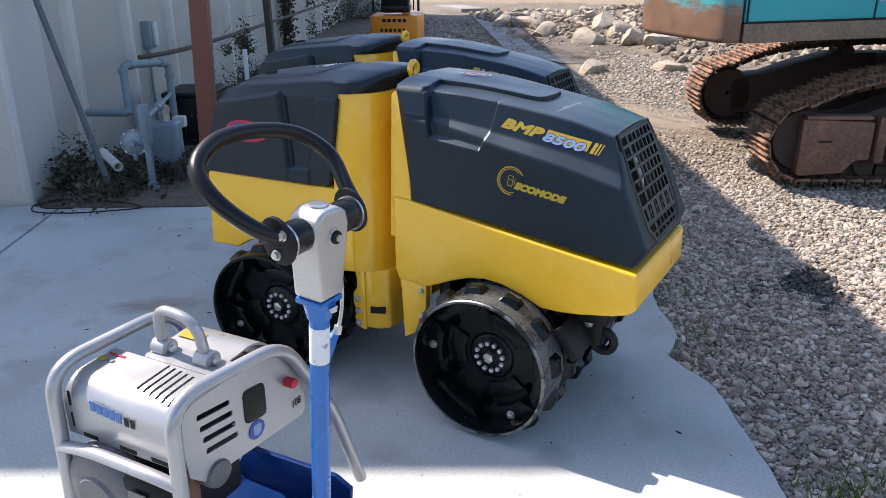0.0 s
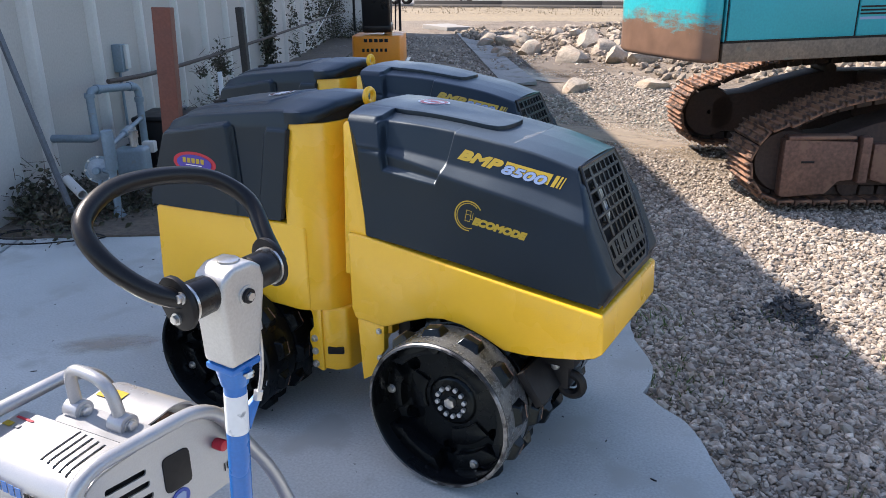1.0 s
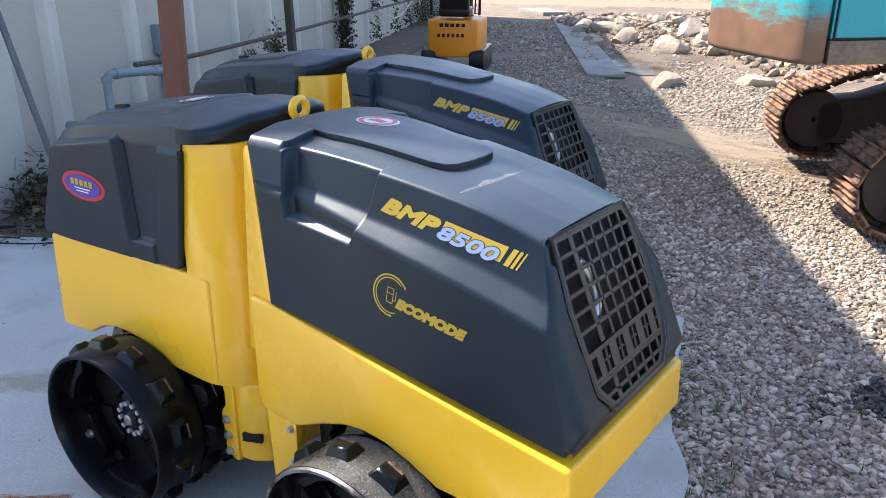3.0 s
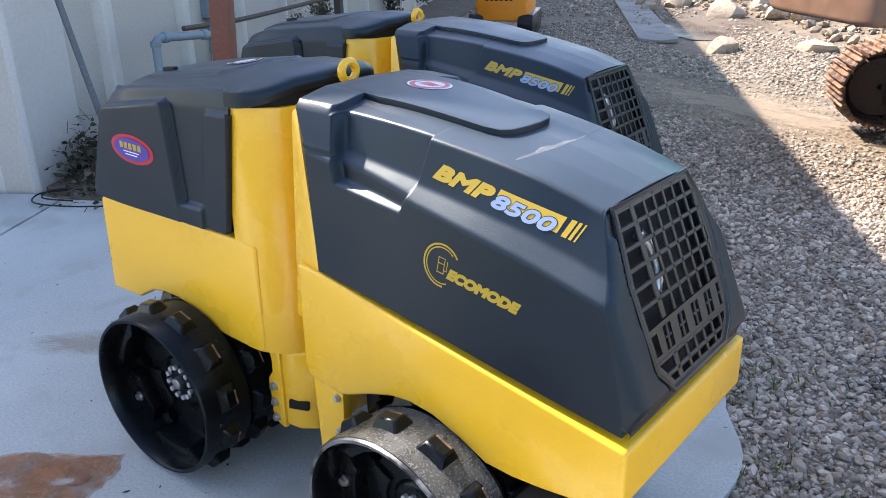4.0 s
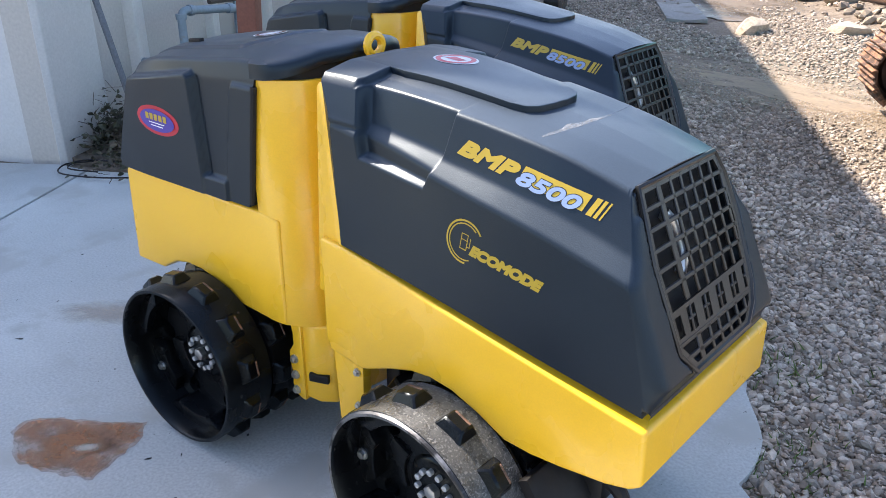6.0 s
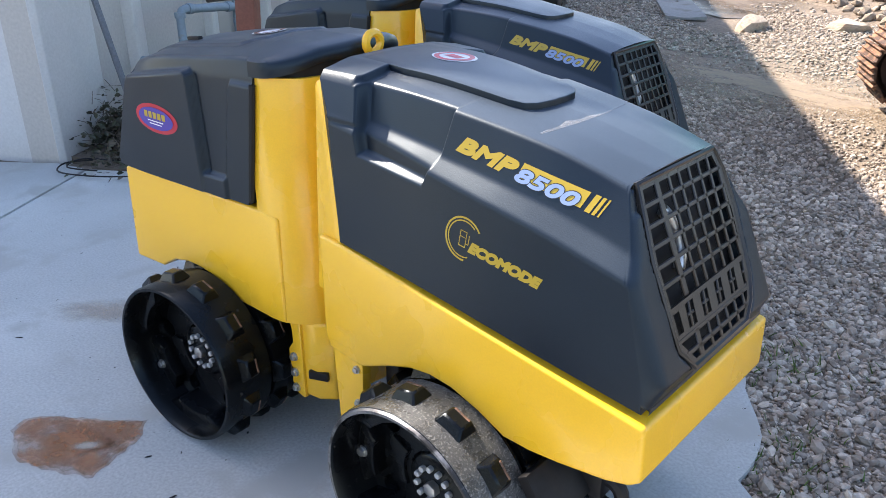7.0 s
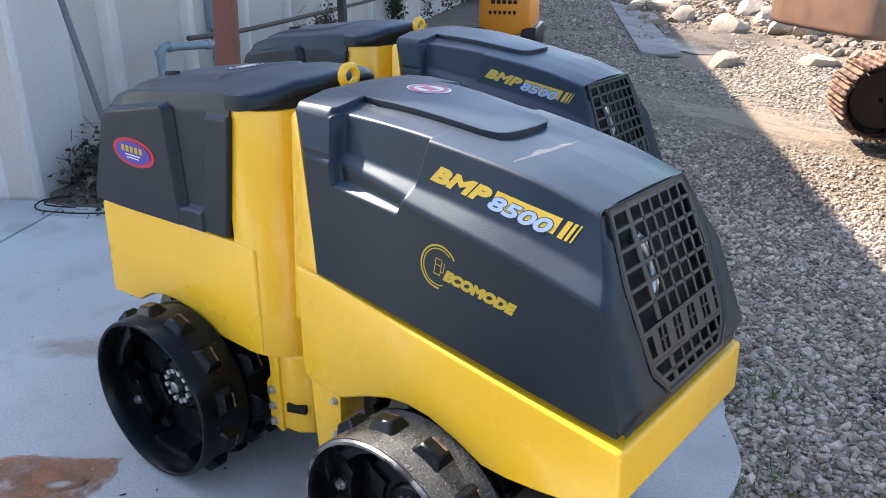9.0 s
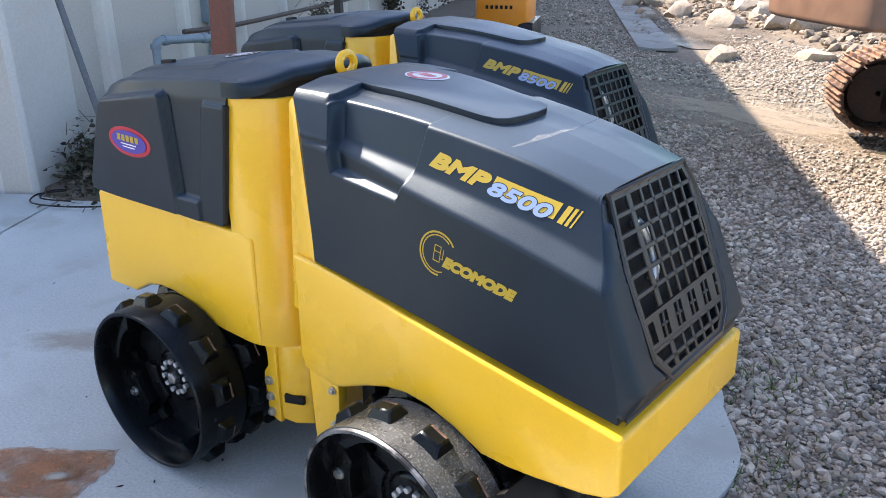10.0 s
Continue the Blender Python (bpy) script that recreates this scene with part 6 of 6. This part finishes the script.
def make_gutter():
    g = Vector((-4.74, 11.95, 0))
    o = tagged(new("gutter"), "flat pale concrete gutter strip in the gravel", "gutter", kind="structure")
    slab = mesh_of("gutter_slab", prism([(-0.28, -0.05), (0.28, -0.05), (0.28, 0.012), (0.06, -0.012), (-0.06, -0.012), (-0.28, 0.012)], 0.0, 1.96, "y", 0.006), M_GUTTER)
    for k in range(6):
        q = link("gutter_slab", slab, o)
        q.matrix_basis = Matrix.Translation(g + cd * (2.0 * k)) @ Matrix((cn, cd, (0, 0, 1))).transposed().to_4x4()


make_gutter()
pad = part("concrete_pad", prism(ragged([(-13.9, 24.2), (-12.2, 22.9), (-11.6, 23.5), (-13.3, 25.0)], 0.3, 0.05), -0.05, 0.10, "z", 0.01), M_BARR)
tagged(pad, "pale broken concrete pad at the gutter's end", "concrete", kind="structure")


def rock_mesh(seed, flatness=0.7):
    b = bmesh.new()
    bmesh.ops.create_icosphere(b, subdivisions=2, radius=1.0)
    off = Vector((seed * 7.3, seed * 3.1, seed * 1.7))
    rnd = random.Random(seed)
    cuts = [(Vector((rnd.uniform(-1, 1), rnd.uniform(-1, 1), rnd.uniform(-1, 1))).normalized(), rnd.uniform(0.45, 0.8)) for _ in range(9)]
    for v in b.verts:
        v.co *= 1 + 0.35 * noise.noise(v.co * 0.9 + off)
        for n_, d in cuts:
            h = v.co.dot(n_) - d
            if h > 0:
                v.co -= n_ * h * 0.92
        v.co.z *= flatness
    return mesh_of("boulder", b, M_ROCK, 28)


ROCKS = [rock_mesh(k, 0.62 + 0.06 * (k % 4)) for k in range(7)]


def boulder(x, y, s, k, label="angular pale quarry boulder on the gravel", z=0.0, flat=1.0):
    o = new("boulder", ROCKS[k % 7])
    o.matrix_basis = pose(x, y, z + s * 0.28, 0, 0, k * 57) @ Matrix.Diagonal((s * 1.15, s, s * flat, 1))
    return tagged(o, label, "boulder", group="boulders in the yard")


PEBBLE_V = [(0, 0.53, 0.85), (0, -0.5, 0.85), (0, 0.55, -0.85), (0, -0.53, -0.85), (0.53, 0.85, 0), (-0.5, 0.8, 0), (0.5, -0.85, 0), (-0.55, -0.85, 0), (0.85, 0, 0.53), (0.85, 0, -0.5), (-0.9, 0, 0.5), (-0.85, 0, -0.53)]
PEBBLE_F = [(0, 1, 8), (0, 10, 1), (0, 8, 4), (0, 4, 5), (0, 5, 10), (1, 6, 8), (1, 7, 6), (1, 10, 7), (8, 9, 4), (8, 6, 9), (4, 9, 2), (4, 2, 5), (5, 2, 11), (5, 11, 10), (10, 11, 7), (7, 11, 3), (7, 3, 6), (6, 3, 9), (9, 3, 2), (2, 3, 11)]


def bank_height(x, y):
    """A gentle slope of rubble that rises from its foot beside the puddle and falls again towards the road."""
    d = (x + 9.95) * 0.697 + (y - 20.36) * 0.717 + 0.9 * noise.noise((x * 0.35, y * 0.35, 1.0)) + 0.5
    along = (x + 9.95) * 0.717 - (y - 20.36) * 0.697
    left = min(max((along + 1.8) / 4.0, 0), 1)
    up = min(max(d / 4.2, 0), 1)
    down = min(max((11.0 - d) / 5.0, 0), 1)
    return (0.30 + 0.045 * min(along, 8)) * up * up * (3 - 2 * up) * left * down - 0.05 * (1 - min(max(d / 0.5, 0), 1)) + 0.05 * up * down * noise.noise((x * 1.7, y * 1.7, 6.0))


def make_bank():
    b = bmesh.new()
    nx, ny = 70, 80
    grid = [[b.verts.new((-13 + 17.0 * i / nx, 11.5 + 19.0 * j / ny, bank_height(-13 + 17.0 * i / nx, 11.5 + 19.0 * j / ny) - 0.012)) for i in range(nx + 1)] for j in range(ny + 1)]
    for j in range(ny):
        for i in range(nx):
            q = (grid[j][i], grid[j][i + 1], grid[j + 1][i + 1], grid[j + 1][i])
            if max(v.co.z for v in q) > -0.055:
                b.faces.new(q)
    bmesh.ops.delete(b, geom=[v for v in b.verts if not v.link_faces], context="VERTS")
    tagged(part("earth_bank", b, M_EARTH), "low brown bank of rubble and earth behind the puddle", "bank", kind="structure")
    rnd = random.Random(17)
    out = []
    while len(out) < 5200:
        x, y = rnd.uniform(-11.5, 0.5), rnd.uniform(12.5, 24.5)
        h = bank_height(x, y)
        if h < 0.0 or rnd.random() > 0.35 + 0.9 * abs(noise.noise((x * 0.9, y * 0.9, 2.0))):
            continue
        q = 0.02 + 0.085 * rnd.random() ** 3
        out.append(spin((x, y, h + q * 0.2), rnd.uniform(-50, 50), rnd.uniform(-50, 50), rnd.uniform(0, 360), q * rnd.uniform(0.9, 1.6), q, q * rnd.uniform(0.5, 0.9)))
    scatter_mesh("rubble", PEBBLE_V, PEBBLE_F, out, M_RUBBLE, "small brown rubble on the bank", "rubble")


make_bank()
rnd = random.Random(11)
for k, (x, y, s, tall) in enumerate(((-3.70, 11.62, 0.30, 0.75), (-2.75, 12.35, 0.30, 0.62), (-2.2, 12.3, 0.20, 0.62))):
    boulder(x, y, s, k + 2, "flat pinkish boulder by the puddle", z=-0.08, flat=tall)
for k, (x, y, s, tall) in enumerate(((-8.0, 18.5, 0.34, 1.0), (-6.68, 16.7, 0.30, 1.5), (-6.9, 15.9, 0.24, 0.7), (-7.3, 16.6, 0.26, 0.7), (-5.2, 15.4, 0.36, 1.1), (-5.6, 17.5, 0.34, 1.2), (-4.3, 15.6, 0.30, 1.0), (-3.7, 15.2, 0.34, 0.9), (-9.0, 19.4, 0.28, 0.9), (-9.5, 20.2, 0.22, 0.9), (-8.6, 18.4, 0.25, 0.8), (-4.9, 16.6, 0.28, 1.0))):
    boulder(x, y, s, k, "large pale angular rock in the rubble bank", z=bank_height(x, y), flat=tall)
for k in range(130):
    q = rnd.random()
    x = -10.0 + 10.0 * q + rnd.uniform(-0.5, 0.5)
    y = 20.6 - 8.2 * q + 5.0 * rnd.random() ** 1.4
    boulder(x, y, rnd.choice((0.09, 0.11, 0.13, 0.16, 0.22)) * rnd.uniform(0.75, 1.25), k + 3, "broken angular rock in the rubble bank", z=max(bank_height(x, y), 0) - 0.02)


def bank(name, label, cx, cy, lx, ly, h, mat, turn=0.0, seed=0):
    b = bmesh.new()
    N = 28
    grid = []
    for j in range(N + 1):
        row = []
        for i in range(N + 1):
            u, v = i / N * 2 - 1, j / N * 2 - 1
            w = max(0, 1 - u * u) * max(0, 1 - v * v)
            row.append(b.verts.new((u * lx, v * ly, -0.08 + h * w * (0.75 + 0.5 * noise.noise((u * 4 + seed, v * 4, seed))))))
        grid.append(row)
    for j in range(N):
        for i in range(N):
            b.faces.new((grid[j][i], grid[j][i + 1], grid[j + 1][i + 1], grid[j + 1][i]))
    o = part(name, b, mat)
    o.matrix_basis = pose(cx, cy, 0, 0, 0, turn)
    return tagged(o, label, "bank", kind="structure")


bank("grass_bank", "strip of dry grass before the road", -14.0, 35.0, 34.0, 6.5, 0.28, M_DRYG, 2, 5)
part_road = part("road", box((-20, 72, 0.02), (240, 56, 0.1), 0.0, rot=None), M_ROAD)
tagged(part_road, "pale concrete highway beyond the yard", "road", kind="structure")


def make_barrier():
    o = tagged(new("barrier"), "low dark rail before the highway", "barrier", kind="structure")
    seg = mesh_of("barrier_piece", prism([(-0.2, 0.0), (0.2, 0.0), (0.17, 0.08), (0.08, 0.16), (0.06, 0.36), (-0.06, 0.36), (-0.08, 0.16), (-0.17, 0.08)], 0.0, 5.9, "x", 0.01), M_WOOD)
    for k in range(4):
        q = link("barrier_piece", seg, o)
        q.matrix_basis = pose(-25.5 + 6 * k, 42.6 - 0.25 * k, 0.0)
    far = part("far_barrier", box((-20, 101, 1.9), (300, 0.4, 3.8), 0.0), M_BARR)
    tagged(far, "long pale noise wall beyond the highway", "wall", kind="structure")


make_barrier()


def make_car(name, label, x, y, mat, L, H, turn=0.0):
    c = thing(name, label, "car", pose(x, y, 0.08, 0, 0, turn))
    part("body", prism([(-L / 2, 0.35), (L / 2, 0.32), (L / 2, 0.85), (L * 0.30, 0.95), (L * 0.16, H), (-L * 0.46, H), (-L / 2, 1.0)], -0.85, 0.85, "y", 0.06, 3), mat, c)
    part("side_window", prism([(-L * 0.40, 1.0), (L * 0.24, 1.0), (L * 0.14, H - 0.12), (-L * 0.40, H - 0.12)], -0.875, -0.84, "y", 0.01), M_GLASS, c, "dark side window")
    for wx in (-L * 0.32, L * 0.32):
        w = part("wheel", rod((wx, -0.86, 0.33), (wx, -0.62, 0.33), 0.34, 24, bev=0.03), M_RUBBER, c)
        part("rim", rod((wx, -0.875, 0.33), (wx, -0.855, 0.33), 0.19, 18), M_STEEL, w)


def make_truck():
    c = thing("pickup_truck", "dark red pickup truck towing a grey box on the far road", "truck", pose(-23.8, 45.2, 0.08))
    part("cab", prism([(-1.4, 0.45), (1.4, 0.42), (1.4, 0.95), (0.75, 1.05), (0.30, 1.75), (-1.0, 1.78), (-1.15, 1.05), (-1.4, 1.0)], -0.9, 0.9, "y", 0.07, 3), M_CARR, c, "dark red cab")
    part("side_window", prism([(-0.85, 1.12), (0.55, 1.12), (0.22, 1.62), (-0.80, 1.64)], -0.925, -0.89, "y", 0.01), M_GLASS, c, "dark side window")
    part("cargo_box", prism([(-5.2, 0.55), (-1.55, 0.55), (-1.55, 2.1), (-5.2, 2.1)], -0.95, 0.95, "y", 0.03), M_CARG, c, "pale grey cargo box")
    for wx in (-4.3, -3.4, 0.85):
        w = part("wheel", rod((wx, -0.92, 0.36), (wx, -0.66, 0.36), 0.37, 24, bev=0.03), M_RUBBER, c)
        part("rim", rod((wx, -0.935, 0.36), (wx, -0.915, 0.36), 0.2, 18), M_STEEL, w)


make_car("van", "white van on the far road", -29.5, 86.0, M_CARW, 5.9, 2.0)
make_truck()


# ---- gravel and small growth ----
STONE_B = bmesh.new()
bmesh.ops.create_icosphere(STONE_B, subdivisions=1, radius=1.0)
_r = random.Random(3)
for v in STONE_B.verts:
    v.co *= _r.uniform(0.74, 1.14)
STONE_B.verts.ensure_lookup_table()
STONE_V, STONE_F = [tuple(v.co) for v in STONE_B.verts], [tuple(v.index for v in f.verts) for f in STONE_B.faces]
STONE_B.free()


def in_poly(poly, x, y):
    hit = False
    for (x1, y1), (x2, y2) in zip(poly, poly[1:] + poly[:1]):
        if (y1 > y) != (y2 > y) and x < (x2 - x1) * (y - y1) / (y2 - y1) + x1:
            hit = not hit
    return hit


def make_gravel():
    rnd = random.Random(21)
    near, out, oily = [], [], []

    def fill(into, x0, x1, y0, y1, step, lo, hi, keep):
        for i in range(int((x1 - x0) / step)):
            for j in range(int((y1 - y0) / step)):
                x, y = x0 + (i + rnd.random()) * step, y0 + (j + rnd.random()) * step
                if in_poly(SLAB, x, y) or rnd.random() > keep(x, y):
                    continue
                s = lo + (hi - lo) * rnd.random() ** 2.2
                f = rnd.uniform(0.45, 0.8)
                wet = 0.16 + 0.22 * noise.noise((x * 4, y * 4, 2.0)) + rnd.uniform(-0.11, 0.05)
                (oily if math.hypot((x - 0.14) * 1.3, (y - 4.38) * 0.8) < wet + 0.07 else into).append(spin((x, y, ground_height(x, y) + s * f * rnd.uniform(0.1, 0.8)), rnd.uniform(-40, 40), rnd.uniform(-40, 40), rnd.uniform(0, 360), s * rnd.uniform(0.85, 1.4), s * rnd.uniform(0.7, 1.05), s * f))

    def wet_ground(x, y):
        """Below one inside the puddle beside the gutter."""
        u, v = (x + 4.75) * -0.454 + (y - 13.0) * 0.891, (x + 4.75) * 0.891 + (y - 13.0) * 0.454
        return math.hypot(u / 2.0, v / 0.58) + 0.3 * noise.noise((x * 1.5, y * 1.5, 7.0))

    def dusty(x, y):
        """Where wheels have pressed the gravel into dust there are fewer stones."""
        n_ = noise.noise((x * 0.45, y * 0.45, 4.0)) + 0.5 * noise.noise((x * 2.2, y * 2.2, 9.0))
        track = math.exp(-((y + 0.25 * x - 7.9) / 1.25) ** 2)
        return min(max(1.08 - 1.25 * track + 0.45 * n_, 0.16), 1)
    fill(near, -0.5, 1.3, 1.7, 3.6, 0.0180, 0.0075, 0.0205, dusty)
    fill(out, -0.95, 1.7, 3.6, 4.8, 0.0180, 0.0075, 0.0205, dusty)
    fill(out, -0.95, 1.3, 1.7, 4.8, 0.0230, 0.0045, 0.0090, dusty)
    fill(near, -0.8, 1.7, 1.8, 6.0, 0.10, 0.019, 0.033, dusty)
    fill(out, -0.9, 2.4, 4.8, 7.2, 0.021, 0.0085, 0.021, dusty)
    fill(out, -3.6, -0.9, 4.3, 9.5, 0.026, 0.009, 0.023, dusty)
    fill(out, -0.9, 2.4, 7.2, 10.5, 0.032, 0.011, 0.026, dusty)
    fill(out, -7.0, 1.5, 9.5, 13.5, 0.045, 0.013, 0.029, lambda x, y: 0.0 if wet_ground(x, y) < 1 else 0.75)
    fill(out, -12.0, -1.8, 13.5, 20.5, 0.085, 0.018, 0.05, lambda x, y: 0.0 if wet_ground(x, y) < 1 or bank_height(x, y) > 0 else 0.2 + 0.45 * max(0, min(1, 0.5 + 1.6 * noise.noise((x * 0.7, y * 0.7, 3.0)))))
    scatter_mesh("gravel", STONE_V, STONE_F, near, M_STONE, "loose grey and tan gravel stones", "gravel")
    scatter_mesh("gravel", PEBBLE_V, PEBBLE_F, out, M_STONE, "loose grey and tan gravel stones", "gravel")
    scatter_mesh("oily_gravel", STONE_V, STONE_F, oily, M_OILSTONE, "gravel stones soaked with black oil", "gravel")


make_gravel()


def make_grass():
    rnd = random.Random(8)
    BL_V = [(-0.5, 0, 0), (0.5, 0, 0), (0.25, 0.15, 0.6), (-0.25, 0.15, 0.6), (0, 0.5, 1.0)]
    BL_F = [(0, 1, 2), (0, 2, 3), (3, 2, 4)]
    out = []
    for cx, cy, n_, r, h in ((0.47, 2.55, 90, 0.07, 0.07), (0.62, 2.72, 120, 0.10, 0.09), (0.40, 2.62, 50, 0.06, 0.05), (-0.40, 3.95, 60, 0.10, 0.04), (-0.22, 3.5, 50, 0.09, 0.035), (0.05, 4.2, 40, 0.12, 0.03), (-0.15, 3.3, 40, 0.08, 0.03), (0.5, 3.9, 30, 0.15, 0.03), (0.9, 3.0, 40, 0.15, 0.04)):
        for _ in range(n_):
            x, y = rnd.gauss(cx, r), rnd.gauss(cy, r)
            out.append(spin((x, y, -0.02), rnd.uniform(-40, 40), rnd.uniform(-40, 40), rnd.uniform(0, 360), 0.006, 0.03, h * rnd.uniform(0.6, 1.4)))
    scatter_mesh("grass", BL_V, BL_F, out, M_GRASS, "small green weeds between the stones", "grass")
    out = []
    for _ in range(3500):
        x, y = rnd.uniform(-34, 6), rnd.uniform(31.5, 38)
        out.append(spin((x, y, 0.02 + 0.18 * max(0, 1 - ((y - 35) / 5) ** 2)), rnd.uniform(-30, 30), rnd.uniform(-30, 30), rnd.uniform(0, 360), 0.04, 0.10, rnd.uniform(0.04, 0.11) * (0.5 + abs(noise.noise((x * 0.5, y * 0.8, 3.0))) * 2)))
    scatter_mesh("dry_grass", BL_V, BL_F, out, M_DRYG, "tufts of dry yellow grass by the road", "grass")


make_grass()


# ---- stains and crumbs on the slab ----
def stain_material(name, color, strength, scale, rough=0.8):
    m = material(name, color, rough, vary=0.25, scale=8, fine=50)
    nt = m.node_tree
    N, L = nt.nodes.new, nt.links.new
    co, nz, ln, mr, ml = N("ShaderNodeTexCoord"), N("ShaderNodeTexNoise"), N("ShaderNodeVectorMath"), N("ShaderNodeMapRange"), N("ShaderNodeMath")
    nz.inputs["Scale"].default_value, nz.inputs["Detail"].default_value, nz.inputs["Roughness"].default_value = scale, 8, 0.7
    ln.operation = "LENGTH"
    L(co.outputs["Object"], ln.inputs[0]), L(co.outputs["Object"], nz.inputs["Vector"])
    ml.operation = "SUBTRACT"
    ml.inputs[0].default_value = 1.25
    L(ln.outputs["Value"], ml.inputs[1])
    ad = N("ShaderNodeMath")
    ad.operation = "MULTIPLY"
    L(ml.outputs[0], ad.inputs[0]), L(nz.outputs["Fac"], ad.inputs[1])
    mr.inputs["From Min"].default_value, mr.inputs["From Max"].default_value = 0.22, 0.5
    mr.inputs["To Max"].default_value = strength
    L(ad.outputs[0], mr.inputs["Value"]), L(mr.outputs[0], nt.nodes["Principled BSDF"].inputs["Alpha"])
    return m


M_RUSTFILM = film_material("rust_film", (0.40, 0.20, 0.105), 0.08, 0.62, 9)
M_RUSTSTAIN = stain_material("rust_stain", (0.38, 0.17, 0.08), 0.75, 4.5)
M_DIRT = stain_material("dirt_stain", (0.40, 0.30, 0.20), 0.36, 2.2)
M_SILTY = stain_material("dust_layer", (0.30, 0.238, 0.17), 0.62, 4.5)
M_BARE = stain_material("bare_concrete", (0.47, 0.43, 0.36), 0.85, 14)
M_WATER = material("muddy_water", (0.10, 0.078, 0.056), 0.30, vary=0.35, scale=1.2, fine=8, bump=0.05, depth=0.004, spec=0.05)
M_MUDDY = stain_material("mud_layer", (0.12, 0.095, 0.07), 0.95, 2.6)


def stain(name, label, x, y, rx, ry, turn, mat, z=0.002):
    o = part(name, disc(0, 0, 1.25, 1.25, 48), mat, smooth=0)
    o.matrix_basis = pose(x, y, z, 0, 0, turn) @ Matrix.Diagonal((rx, ry, 1, 1))
    return tagged(o, label, "stain", kind="structure")


rust_edge = [(-2.03, 1.938), (-2.056, 1.991), (-1.999, 2.063), (-1.88, 2.145), (-1.776, 2.241), (-1.709, 2.177), (-1.673, 2.08), (-1.645, 2.007), (-1.767, 1.94), (-1.879, 1.897)]
mid = Vector((-1.84, 2.05))
for k, f in enumerate((1.04, 0.97, 0.84)):
    ring_ = ragged([tuple(mid + (Vector(p) - mid) * f) for p in rust_edge], 0.02, 0.007)
    tagged(part("rust_stain", flat([(x, y) for x, y in ring_]), M_RUSTFILM, smooth=0), "orange rust stain left by standing iron on the concrete", "stain", kind="structure").location.z = 0.0022 + 0.0004 * k
stain("rust_stain", "orange rust stain left by standing iron on the concrete", -1.86, 2.045, 0.13, 0.085, 32, M_RUSTSTAIN, 0.0036)
stain("worn_patch", "pale bare concrete inside the rust stain", -1.79, 2.06, 0.065, 0.03, 50, M_BARE, 0.0040)
stain("dirt_stain", "faint brown dirt on the concrete", -2.55, 2.50, 0.32, 0.14, 40, M_DIRT, 0.0025)
stain("dust_patch", "smooth tan dust where vehicles turn on the gravel", -2.2, 8.4, 2.6, 0.95, -14, M_SILTY, -0.008)
stain("dust_patch", "smooth tan dust where vehicles turn on the gravel", 0.9, 7.6, 1.9, 0.8, -14, M_SILTY, -0.007)
stain("mud_patch", "dark wet mud round the puddle", -5.2, 14.9, 3.0, 1.3, -58, M_MUDDY, -0.016)
pool = [(-4.80, 12.75), (-4.50, 12.55), (-4.25, 12.65), (-4.12, 12.85), (-4.05, 13.1), (-4.1, 13.6), (-4.7, 14.4), (-5.5, 15.0), (-6.0, 14.9), (-5.75, 14.1), (-5.3, 13.2), (-4.85, 12.3)]
pool = [(p.x, p.y) for p in smooth_path([Vector((x, y, 0)) for x, y in pool], 4, True)]
tagged(part("puddle", flat(ragged(pool, 0.15, 0.03)), M_WATER, smooth=0), "shallow brown puddle beside the gutter", "puddle", kind="structure").location.z = -0.052
stain("dirt_stain", "faint brown dirt on the concrete", -2.15, 2.75, 0.28, 0.12, 20, M_DIRT, 0.003)


def make_crumbs():
    rnd = random.Random(31)
    out = []
    for _ in range(320):
        x, y = rnd.uniform(-4.0, 0.3), rnd.uniform(1.0, 3.6)
        if in_poly(SLAB, x, y):
            s = 0.0013 + 0.0035 * rnd.random() ** 5
            out.append(spin((x, y, 0.002), rnd.uniform(-20, 20), 0, rnd.uniform(0, 360), s * rnd.uniform(1, 3.5), s, s * 0.5))
    scatter_mesh("crumb", STONE_V, STONE_F, out, M_DARK, "dark crumbs and bits of bark on the slab", "debris")


make_crumbs()
